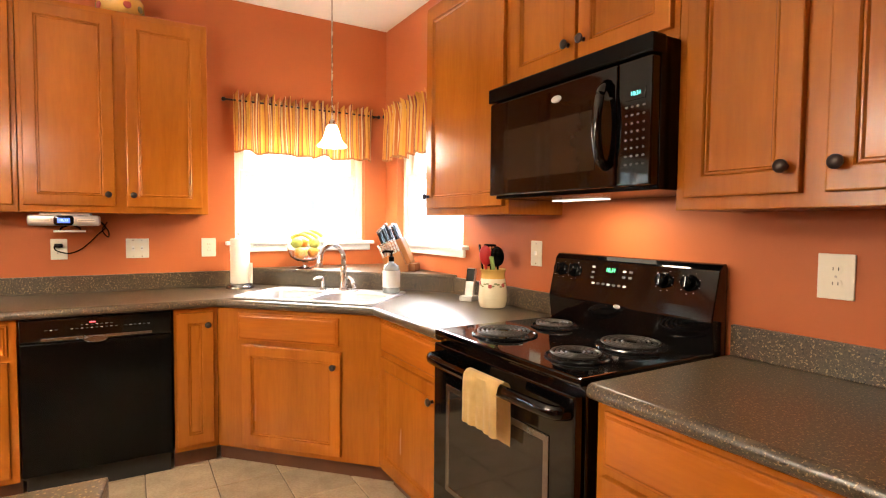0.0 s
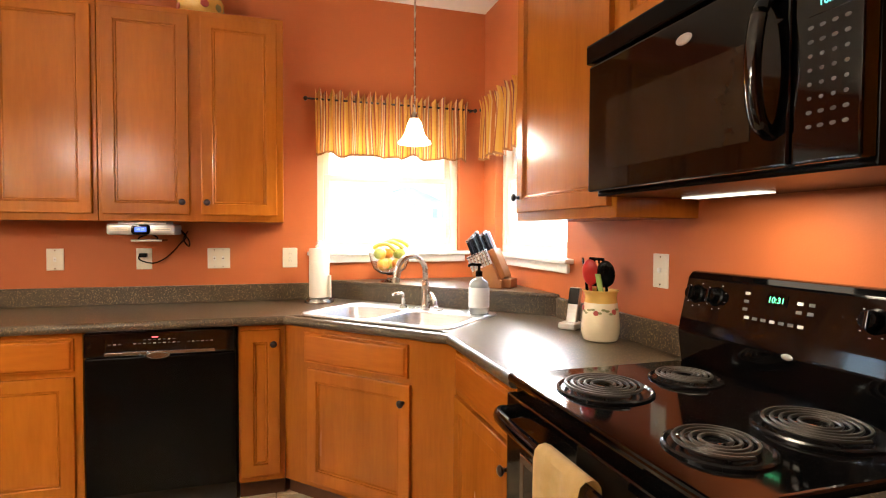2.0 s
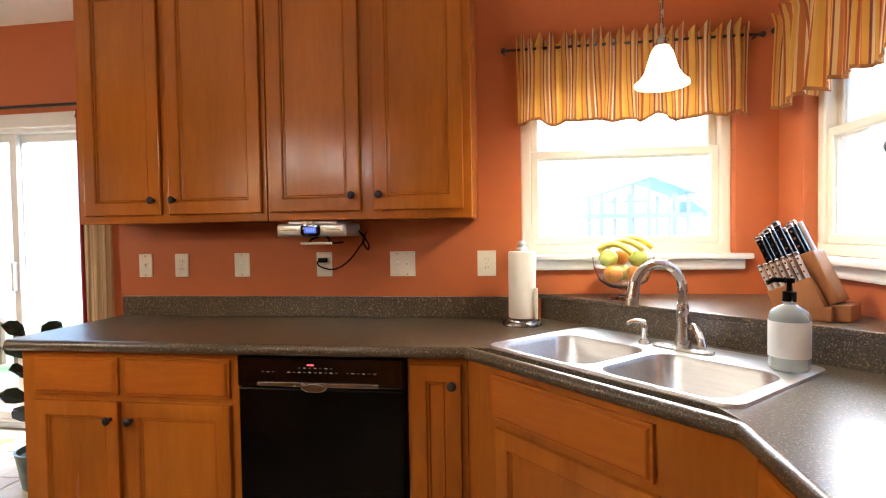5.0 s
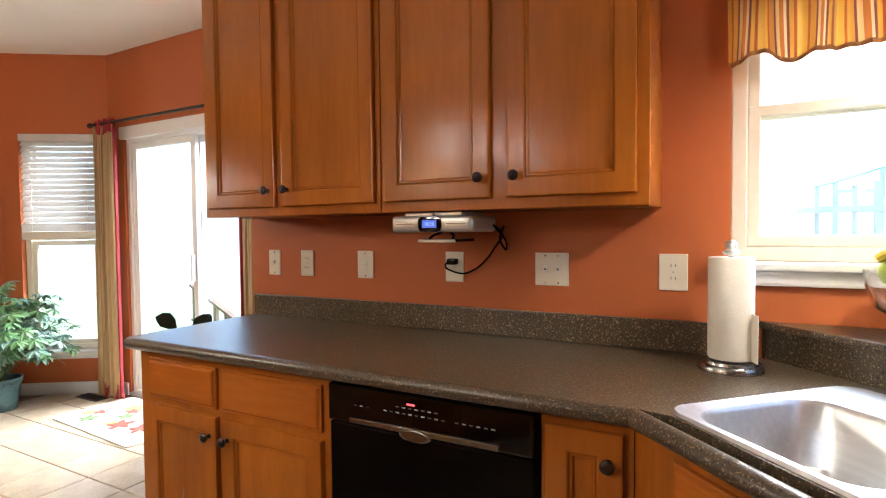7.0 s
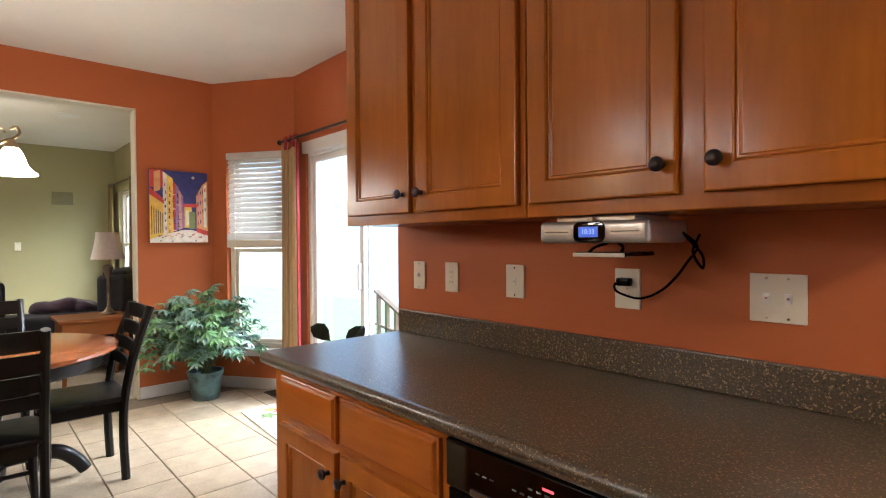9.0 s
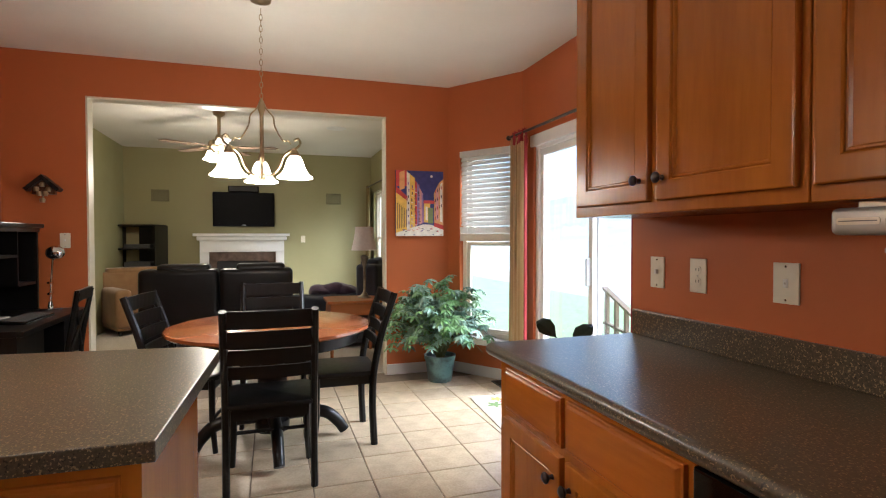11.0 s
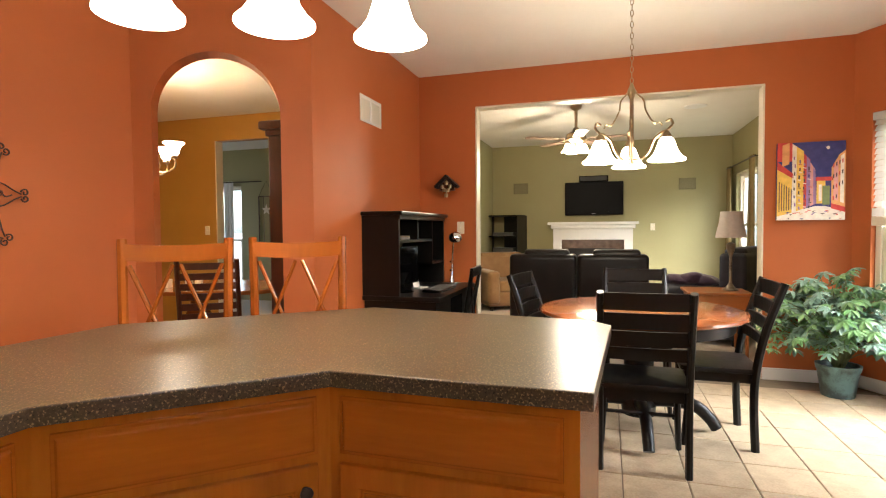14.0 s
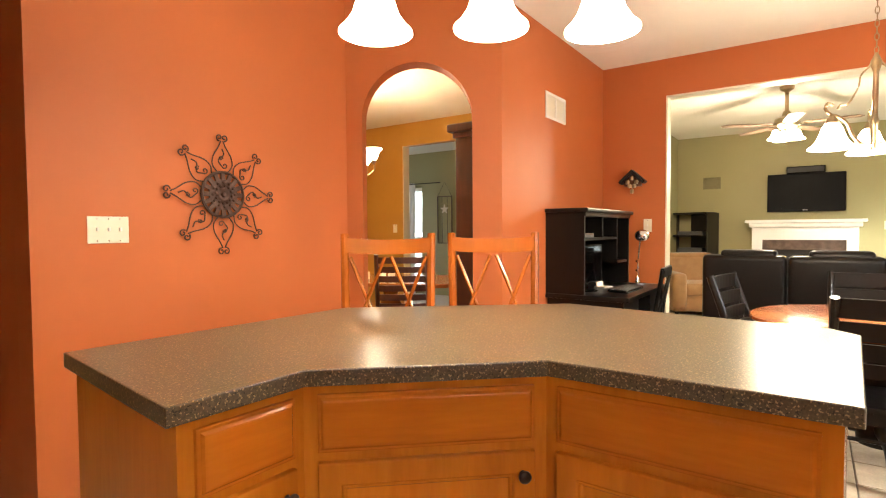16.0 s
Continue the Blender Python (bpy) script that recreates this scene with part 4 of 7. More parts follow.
# cordless phone
t = thing("cordless_phone", "silver and black cordless phone in its white cradle", "phone", pose(1.775, 3.80, 0.914, 0, 0, -58))
part("cradle", bx(-0.038, -0.05, 0, 0.038, 0.045, 0.028, bevel=0.009, seg=3), LABELW, t)
m = pose(0, 0.0, 0.012, -14)
bm = bx(-0.024, -0.014, 0, 0.024, 0.014, 0.165, bevel=0.008, seg=3)
bmesh.ops.transform(bm, matrix=m, verts=bm.verts[:])
h = part("handset", bm, SILVER, t)
bm = bx(-0.0235, -0.0155, 0.09, 0.0235, -0.0135, 0.16, bevel=0.001)
bmesh.ops.transform(bm, matrix=m, verts=bm.verts[:])
part("screen", bm, BLACK_GLASS, h, "black phone screen")
for q in range(12):
    bm = bx(-0.019 + 0.0135 * (q % 3), -0.0155, 0.03 + 0.014 * (q // 3), -0.009 + 0.0135 * (q % 3), -0.0138, 0.039 + 0.014 * (q // 3))
    bmesh.ops.transform(bm, matrix=m, verts=bm.verts[:])
    part("key", bm, PALE_INK, h)

# utensil crock
CROCK = mat("glazed_crock", (0.80, 0.72, 0.52), (0.76, 0.66, 0.44), 0.2, scale=9, coat=0.4)
GLAZE_Y = mat("yellow_glaze", (0.74, 0.48, 0.12), (0.70, 0.43, 0.10), 0.2, scale=12, coat=0.4)
t = thing("utensil_crock", "cream and yellow glazed crock painted with flowers", "crock", pose(1.755, 3.555, 0.914))
part("pot", lathe(new_bm(), [(0.058, 0), (0.064, 0.004), (0.071, 0.03), (0.072, 0.06), (0.067, 0.11), (0.061, 0.145), (0.055, 0.145), (0.06, 0.10), (0.063, 0.05), (0.043, 0.012)], 36), CROCK, t, smooth=True)
part("rim", lathe(new_bm(), [(0.0612, 0.142), (0.058, 0.165), (0.062, 0.183), (0.066, 0.187), (0.066, 0.192), (0.058, 0.190), (0.053, 0.165), (0.055, 0.142)], 36), GLAZE_Y, t, "yellow glazed rim", smooth=True)
LEAFP = mat("painted_leaf", (0.25, 0.27, 0.10), None, 0.3)
ROSEP = mat("painted_flower", (0.45, 0.08, 0.06), None, 0.3)
for q in range(13):
    a = radians(150 + 12 * q)
    m = Matrix.Rotation(a, 4, 'Z') @ pose(0.0658, 0, 0.115 + 0.008 * math.sin(q * 1.7), 0, 84)
    flower = q in (1, 6, 11)
    part("flower" if flower else "leaf", lathe(new_bm(), [(0.011 if flower else 0.009, -0.001), (0.010 if flower else 0.008, 0.0025)], 9, m @ Matrix.Diagonal((0.55 if not flower else 1, 1, 1, 1))), ROSEP if flower else LEAFP, t)
RED = mat("red_silicone", (0.50, 0.015, 0.012), None, 0.35)
LIME = mat("green_plastic", (0.30, 0.45, 0.12), None, 0.4)


def utensil(kind, dx, dy, lean, spin, material, label):
    """A spoon, spatula or slotted turner standing in the crock."""
    m = pose(1.755 + dx, 3.555 + dy, 0.93, lean, 0, spin)
    bm = tube(new_bm(), [(0, 0, 0), (0, 0, 0.20)], 0.0055, 8)
    if kind == "spoon":
        ball(bm, 0, 0, 0.245, 0.034, 0.011, 0.05)
    elif kind == "spatula":
        box(bm, -0.03, -0.004, 0.19, 0.03, 0.004, 0.30, bevel=0.004)
    elif kind == "sliver":
        box(bm, -0.012, -0.003, 0.16, 0.012, 0.003, 0.25, bevel=0.003)
    else:
        bar_frame(bm, -0.036, 0.036, 0.19, 0.30, -0.002, 0.002, 0.011, 0.001)
        for k in range(3):
            box(bm, -0.026, -0.002, 0.212 + 0.023 * k, 0.026, 0.002, 0.220 + 0.023 * k)
        for k in range(2):
            box(bm, -0.014 + 0.022 * k, -0.0021, 0.2, -0.008 + 0.022 * k, 0.0021, 0.29)
    one("utensil", bm, material, label, "utensil", m, smooth=True)


utensil("spatula", -0.01, 0.035, -8, 60, BLACK_SATIN, "black spatula standing in the crock")
utensil("spoon", -0.03, 0.005, 6, -60, RED, "red silicone spoon standing in the crock")
utensil("turner", 0.0, 0.0, 5, -75, BLACK_SATIN, "black slotted turner standing in the crock")
utensil("spoon", 0.012, -0.035, 10, -50, BLACK_SATIN, "black serving spoon standing in the crock")
utensil("sliver", 0.02, -0.03, 16, -75, LIME, "pale green spatula leaning in the crock")


def plate(at, w=0.072, h=0.117, kind="outlet", gangs=1, label="almond plastic wall outlet"):
    """A wall plate; local y into the wall."""
    t = thing("wall_plate", label, "wall plate", at, group="wall plates")
    part("plate", bx(-w / 2, -0.006, -h / 2, w / 2, 0, h / 2, bevel=0.0025), PLATE, t)
    for g in range(gangs):
        cx = (g - (gangs - 1) / 2) * 0.046
        if kind == "outlet":
            for s in (-0.02, 0.02):
                o = part("socket", prism(new_bm(), rrect(0, 0, 0.033, 0.028, 0.012, 3), 0, 0.002, m=pose(cx, -0.006, s, 90)), PLATE, t)
                for k in (-0.007, 0.006):
                    part("slot", bx(cx + k, -0.0085, s - 0.003, cx + k + 0.002, -0.0078, s + 0.006), DARK, o)
        elif kind == "switch":
            part("toggle", bx(cx - 0.005, -0.016, -0.006, cx + 0.005, -0.006, 0.010, bevel=0.002), WHITE, t)
        elif kind == "jack":
            part("jack", bx(cx - 0.007, -0.009, -0.012, cx + 0.007, -0.006, 0.012, bevel=0.0012), WHITE, t)
            part("socket", bx(cx - 0.003, -0.0096, -0.003, cx + 0.003, -0.009, 0.003), NICKEL, t)
        for s in (-0.048, 0.048) if kind != "outlet" else (0.0,):
            part("screw", lathe(new_bm(), [(0.0035, 0), (0.003, 0.0012)], 8, pose(cx, -0.006, s, 90)), NICKEL, t)
    return t


ZP = 1.165
for x, kd, g, w, lb in ((-1.10, "switch", 1, 0.072, "almond light switch plate"), (-0.90, "outlet", 1, 0.072, "almond plastic wall outlet"), (-0.575, "jack", 1, 0.08, "almond phone jack plate"),
                        (-0.15, "outlet", 1, 0.078, "almond wall outlet with a black plug"), (0.235, "jack", 2, 0.121, "almond double jack plate"), (0.63, "outlet", 1, 0.085, "almond wall outlet beside the window")):
    plate(pose(x, YN, ZP), w, 0.117, kd, g, lb)
plate(pose(XE, 3.36, 1.19, 0, 0, -90), 0.076, 0.12, "switch", 1, "almond light switch plate over the worktop")
plate(pose(XE, 2.115, 1.19, 0, 0, -90), 0.09, 0.125, "outlet", 1, "almond wall outlet over the worktop")
plate(pose(-0.375, 0.89, 1.26, 0, 0, 180), 0.165, 0.117, "switch", 3, "almond triple light switch plate")
plate(pose(XW, 2.165, 1.28, 0, 0, 90), 0.072, 0.117, "switch", 1, "white light switch plate beside the opening")
plate(pose(-0.93, 3.471, 0.60, 0, 0, 177), 0.072, 0.117, "outlet", 1, "white outlet on the island's end")
plate(pose(DX, -1.52, 1.28, 0, 0, 90), 0.072, 0.117, "switch", 1, "almond switch plate on the ochre wall")
plate(pose(GX, 4.25, 1.28, 0, 0, 90), 0.072, 0.117, "switch", 1, "white switch plate beside the fireplace")

# under-cabinet radio with its cord
t = thing("under_cabinet_radio", "silver under-cabinet radio with a blue display", "radio", pose(-0.255, 4.815, 1.37))
part("body", bx(0, 0.0, -0.070, 0.31, 0.21, -0.014, bevel=0.016, seg=4), SILVER, t, smooth=True)
part("mount", bx(0.05, 0.012, -0.016, 0.27, 0.19, -0.002, bevel=0.003), SILVER, t)
part("clip", bx(0.145, -0.002, -0.017, 0.165, 0.012, -0.004, bevel=0.003), PLATE, t)
bz = part("display_bezel", prism(new_bm(), rrect(0.155, -0.042, 0.088, 0.052, 0.017), 0, 0.006, 0.0015, m=pose(0, 0.001, 0, 90)), BLACK_GLASS, t, "glossy black display bezel", smooth=True)
part("display", bx(0.128, -0.0068, -0.055, 0.182, -0.0048, -0.029), SCREEN_BLUE, bz, "blue lit display")
text("10:33", 0.017, glow("pale_blue_digits", (0.45, 0.55, 1.0), 0.25, (0.1, 0.1, 0.3)), bz, pose(0.155, -0.0072, -0.042, 90))
for x in (0.058, 0.252):
    sp_ = part("speaker", prism(new_bm(), rrect(x, -0.042, 0.082, 0.014, 0.005, 4), 0, 0.0025, m=pose(0, 0.0005, 0, 90)), PLATE, t)
    part("slot", bx(x - 0.036, -0.0028, -0.0425, x + 0.036, -0.0019, -0.0405), GREY_INK, sp_)
part("disc_tray", bx(0.11, 0.002, -0.103, 0.25, 0.15, -0.092, bevel=0.003), BLACK, t, "glossy black fold-down tray")
part("tray_edge", bx(0.11, -0.006, -0.104, 0.25, 0.002, -0.094, bevel=0.002), SILVER, t)
part("tray_arm", tube(new_bm(), curve_points([(0.135, 0.03, -0.093), (0.142, 0.05, -0.080), (0.165, 0.07, -0.070)], 4), 0.004, 6), BLACK_SATIN, t)
part("tray_arm", tube(new_bm(), curve_points([(0.225, 0.03, -0.093), (0.218, 0.05, -0.080), (0.195, 0.07, -0.070)], 4), 0.004, 6), BLACK_SATIN, t)
bm = tube(new_bm(), curve_points([(0.055, 4.99, 1.325), (0.075, 5.03, 1.29), (0.035, 5.06, 1.245), (0.0, 5.075, 1.205), (-0.045, 5.08, 1.165), (-0.10, 5.07, 1.142), (-0.155, 5.05, 1.158), (-0.168, 5.055, 1.178), (-0.158, 5.072, 1.186)], 8), 0.0036, 6)
tube(bm, curve_points([(0.055, 5.0, 1.32), (0.09, 5.02, 1.27), (0.088, 5.03, 1.235), (0.06, 5.04, 1.275), (0.085, 5.02, 1.32)], 6), 0.0036, 6)
box(bm, -0.170, 5.062, 1.174, -0.130, 5.092, 1.198, bevel=0.006)
one("power_cord", bm, BLACK_SATIN, "black power cord plugged into the outlet", "cord", smooth=True)

# painted pot on top of the cabinets
t = thing("ceramic_pot", "round yellow-green ceramic pot on the cabinet top", "pot", pose(0.17, 4.95, 2.45))
part("pot", lathe(new_bm(), [(0.06, 0), (0.085, 0.01), (0.115, 0.06), (0.118, 0.10), (0.095, 0.14), (0.07, 0.15)], 28), GLAZE_Y, t, smooth=True)
for q in range(9):
    m = Matrix.Rotation(radians(40 * q + 8), 4, 'Z') @ pose(0.113, 0, 0.07 + 0.02 * math.sin(q * 2.3), 0, 85)
    part("painted_flower", lathe(new_bm(), [(0.022, -0.002), (0.02, 0.004)], 10, m), ROSEP if q % 2 else LEAFP, t)


# ---- valances ----
def stripes(name):
    """Woven cotton in rust, gold and cream stripes running down."""
    m = mat(name, (0.5, 0.3, 0.1), None, 0.85, scale=30, bump=0.4, bscale=300, sheen=0.2)
    n, l = m.node_tree.nodes, m.node_tree.links
    p, tc = n["Principled BSDF"], n["Texture Coordinate"]
    uv, sep, mul, w, ramp = n.new("ShaderNodeUVMap"), n.new("ShaderNodeSeparateXYZ"), n.new("ShaderNodeMath"), n.new("ShaderNodeMath"), n.new("ShaderNodeValToRGB")
    mul.operation, w.operation = 'MULTIPLY', 'FRACT'
    mul.inputs[1].default_value = 10.5
    l.new(uv.outputs[0], sep.inputs[0])
    l.new(sep.outputs[0], mul.inputs[0])
    l.new(mul.outputs[0], w.inputs[0])
    l.new(w.outputs[0], ramp.inputs[0])
    cr = ramp.color_ramp
    cr.interpolation = 'CONSTANT'
    cols = ((0.0, (0.62, 0.31, 0.035)), (0.11, (0.40, 0.10, 0.015)), (0.16, (0.56, 0.25, 0.03)), (0.29, (0.19, 0.050, 0.035)), (0.34, (0.64, 0.40, 0.15)), (0.43, (0.46, 0.14, 0.02)), (0.54, (0.68, 0.48, 0.25)), (0.61, (0.22, 0.055, 0.035)), (0.68, (0.58, 0.28, 0.035)), (0.80, (0.36, 0.085, 0.02)), (0.88, (0.64, 0.35, 0.06)))
    for k, (pos, c) in enumerate(cols):
        e = cr.elements[k] if k < 2 else cr.elements.new(pos)
        e.position, e.color = pos, (*c, 1)
    l.new(ramp.outputs[0], p.inputs["Base Color"])
    trans, add = n.new("ShaderNodeBsdfTranslucent"), n.new("ShaderNodeMixShader")
    l.new(ramp.outputs[0], trans.inputs[0])
    add.inputs[0].default_value = 0.28
    l.new(p.outputs[0], add.inputs[1])
    l.new(trans.outputs[0], add.inputs[2])
    l.new(add.outputs[0], n["Material Output"].inputs[0])
    return m


STRIPE = stripes("striped_cotton")
HEM = mat("brown_cotton", (0.34, 0.15, 0.04), (0.26, 0.10, 0.03), 0.85, scale=30, bump=0.3, bscale=300)


def hanging(w, z_top, z_bot, depth, folds, seed, gather=True, sag=0.02, nx=160, nz=24):
    """A gathered cloth, with UVs along its width; local x along the rod."""
    rnd = random.Random(seed)
    ph = [rnd.uniform(0, 6.3) for _ in range(4)]
    bm = new_bm()
    uvl = bm.loops.layers.uv.new("UVMap")
    rows2, us = [], []
    for i in range(nx + 1):
        u = i / nx
        us.append(u)
        drop = 0.012 * abs(math.sin(u * folds * 3.14 + ph[2])) + 0.008 * math.sin(u * 17 + ph[0])
        col = []
        for j in range(nz + 1):
            v = j / nz
            amp = depth * (0.35 + 0.65 * v)
            y = amp * (0.6 * math.sin(u * folds * 6.28 + ph[0] + 0.7 * math.sin(5 * u + ph[1])) + 0.4 * math.sin(u * folds * 11.3 + ph[2]))
            z = z_top + (z_bot - z_top) * v
            if gather and j == 0:
                z += 0.008 * math.sin(u * folds * 20 + ph[3]) + 0.004
            z -= sag * v * math.sin(u * 12 + ph[1]) * 0.5 + drop * v
            col.append(bm.verts.new((u * w + 0.008 * math.sin(v * 3 + u * 40), -y, z)))
        rows2.append(col)
    for i in range(nx):
        for j in range(nz):
            fc = bm.faces.new((rows2[i][j], rows2[i + 1][j], rows2[i + 1][j + 1], rows2[i][j + 1]))
            for lp, (a, b) in zip(fc.loops, ((i, j), (i + 1, j), (i + 1, j + 1), (i, j + 1))):
                lp[uvl].uv = (a / nx, b / nz)
    return bm


def gathered(w, seed, v0=0.0, v1=1.0, lift=0.0, nx=240, nz=26):
    """Cloth shirred on a rod: a ruffle above it, loose folds and a scalloped hem below."""
    rnd = random.Random(seed)
    ph = [rnd.uniform(0, 6.3) for _ in range(8)]
    bm = new_bm()
    uvl = bm.loops.layers.uv.new("UVMap")
    cols = []
    for i in range(nx + 1):
        u = i / nx
        q = u * w
        broad = math.sin(q * 46 + ph[0] + 1.3 * math.sin(q * 9 + ph[1])) * (0.65 + 0.35 * math.sin(q * 13 + ph[2]))
        fine_ = math.sin(q * 150 + ph[3] + 2.0 * math.sin(q * 21 + ph[4]))
        hem = 1.776 + 0.005 * math.sin(q * 23 + ph[5]) + 0.006 * broad + 0.004 * math.sin(q * 61 + ph[6])
        ruff = 2.150 + 0.013 * fine_ + 0.010 * math.sin(q * 57 + ph[7])
        col = []
        for j in range(nz + 1):
            v = v0 + (v1 - v0) * j / nz
            z = ruff + (hem - ruff) * v
            up = max(0.0, (z - 2.108) / 0.04)
            down = max(0.0, (2.108 - z) / 0.33)
            y = 0.008 + fine_ * (0.007 + 0.013 * up + 0.008 * math.exp(-3 * down)) + broad * 0.036 * down ** 0.6 + 0.012 * down
            x = q + 0.010 * down * math.sin(q * 37 + ph[2] + 2 * v) + 0.006 * broad * down
            col.append(bm.verts.new((x, -y - lift, z)))
        cols.append(col)
    for i in range(nx):
        for j in range(nz):
            fc = bm.faces.new((cols[i][j], cols[i + 1][j], cols[i + 1][j + 1], cols[i][j + 1]))
            for lp, a in zip(fc.loops, (i, i + 1, i + 1, i)):
                lp[uvl].uv = (a / nx, 0.5)
    return bm


def valance(at, w, label, ends):
    t = thing("valance", label, "valance", at)
    part("cloth", gathered(w, int(w * 100)), STRIPE, t, smooth=True)
    part("hem", gathered(w, int(w * 100), 0.965, 1.0, 0.0015, nz=2), HEM, t, "brown stitched hem", smooth=True)
    r = part("rod", tube(new_bm(), [(-0.05, 0, 2.108), (w + 0.05, 0, 2.108)], 0.006, 8), BRONZE, t, "dark bronze rod")
    for x in ends:
        part("finial", ball(new_bm(), x, 0, 2.108, 0.013, u=12, v=8), BRONZE, r, smooth=True)
        part("bracket", tube(new_bm(), [(x * 0.98, 0, 2.108), (x * 0.98, 0.05, 2.108)], 0.005, 6), BRONZE, r)


valance(pose(0.775, 5.045, 0), 0.955, "striped rust and gold cotton valance over the sink window", (-0.055, 1.01))
valance(pose(1.815, 4.96, 0, 0, 0, -90), 0.80, "striped rust and gold cotton valance in the corner", (-0.055,))


# ---- breakfast nook ----
BLACKW = mat("black_painted_wood", (0.007, 0.006, 0.0055), (0.005, 0.0045, 0.004), 0.32, scale=8, stretch=(3, 3, 0.6), coat=0.03, spec=0.3, bump=0.015)
CHERRY = wood("cherry_top", (0.34, 0.105, 0.03), (0.22, 0.06, 0.018), "x", 0.2, 0.4)


def dining_chair(at, material, label, slats=4, group="chairs round the table", h=0.95):
    """A ladder-back chair facing +y, standing on z = 0."""
    t = thing("dining_chair", label, "chair", at, group=group)
    w, d = 0.215, 0.20
    bm = prism(new_bm(), rrect(0, 0.0, 0.45, 0.42, 0.05), 0.440, 0.468, 0.008)
    part("seat", bm, material, t, smooth=True)
    part("apron", bar_frame(new_bm(), -0.19, 0.19, 0.0, 0.36, -0.03, 0.03, 0.02, 0.002), material, t).matrix_local = pose(0, -0.18, 0.41, -90)
    for s in (-1, 1):
        part("rear_leg", tube(new_bm(), curve_points([(s * w, -d + 0.02, 0.0), (s * w, -d + 0.03, 0.25), (s * w, -d + 0.02, 0.46), (s * w, -d - 0.03, 0.70), (s * w * 0.99, -d - 0.115, h)], 5), 0.019, 8, flat=1.2), material, t)
        part("front_leg", tube(new_bm(), [(s * (w - 0.015), d - 0.03, 0.442), (s * (w - 0.015), d - 0.03, 0.2), (s * (w - 0.005), d - 0.01, 0.0)], 0.021, 8, taper=0.75), material, t)
    for k in range(slats):
        z = 0.60 + (h - 0.05 - 0.60) * k / (slats - 1)
        y = -d - 0.003 - 0.108 * max(0, (z - 0.6)) / (h - 0.6)
        hh = (0.031, 0.037, 0.040, 0.043)[k] if slats == 4 else 0.026
        z = (0.628, 0.712, 0.804, 0.904)[k] if slats == 4 else z
        pts = [(x * w / 4, y - 0.018 * (1 - (x / 4) ** 2), z) for x in range(-4, 5)]
        bm = new_bm()
        a = [[bm.verts.new((px, py + o, pz + q)) for px, py, pz in pts] for o, q in ((-0.008, -hh), (-0.008, hh), (0.008, hh), (0.008, -hh))]
        for i in range(8):
            for r in range(4):
                bm.faces.new((a[r][i], a[r][i + 1], a[(r + 1) % 4][i + 1], a[(r + 1) % 4][i]))
        bm.faces.new([r[0] for r in a])
        bm.faces.new([r[-1] for r in a])
        part("back_slat", bm, material, t)
    part("stretcher", tube(new_bm(), [(-w + 0.01, d - 0.03, 0.2), (w - 0.01, d - 0.03, 0.2)], 0.011, 8), material, t)
    return t


TX, TY = -2.92, 3.71
chair = dining_chair(pose(-2.445, 3.70, 0, 0, 0, 90), BLACKW, "black ladder-back wooden dining chair at the round table")
copy_thing(chair, pose(-2.93, 4.135, 0, 0, 0, 180))
copy_thing(chair, pose(-3.44, 3.72, 0, 0, 0, -90))
copy_thing(chair, pose(-3.12, 3.23, 0, 0, 0, -10))
t = thing("round_dining_table", "round table with a cherry top and black pedestal", "table", pose(TX, TY, 0))
part("tabletop", lathe(new_bm(), [(0.56, 0.728), (0.60, 0.732), (0.61, 0.742), (0.606, 0.756), (0.595, 0.76)], 64), CHERRY, t, "glossy reddish cherry tabletop", smooth=True)
part("apron", lathe(new_bm(), [(0.53, 0.655), (0.535, 0.66), (0.54, 0.728), (0.50, 0.728)], 48), BLACKW, t, smooth=True)
part("pedestal", lathe(new_bm(), [(0.10, 0.10), (0.105, 0.16), (0.075, 0.20), (0.06, 0.26), (0.085, 0.36), (0.09, 0.44), (0.065, 0.54), (0.06, 0.58), (0.10, 0.62), (0.12, 0.655)], 24), BLACKW, t, smooth=True)
for a in (4, 94, 184, 274):
    ca3, sa3 = math.cos(radians(a)), math.sin(radians(a))
    pts = curve_points([(0.05 * ca3, 0.05 * sa3, 0.19), (0.2 * ca3, 0.2 * sa3, 0.19), (0.33 * ca3, 0.33 * sa3, 0.165), (0.41 * ca3, 0.41 * sa3, 0.095), (0.45 * ca3, 0.45 * sa3, 0.034)], 5)
    part("foot", tube(new_bm(), pts, 0.038, 10, flat=1.15, taper=0.8), BLACKW, t, smooth=True)

# chandelier
BRASS = mat("antique_brass", (0.42, 0.33, 0.20), (0.34, 0.26, 0.15), 0.3, 1.0, scale=25)
CXX, CYY, CZ = -2.88, 3.66, 1.66


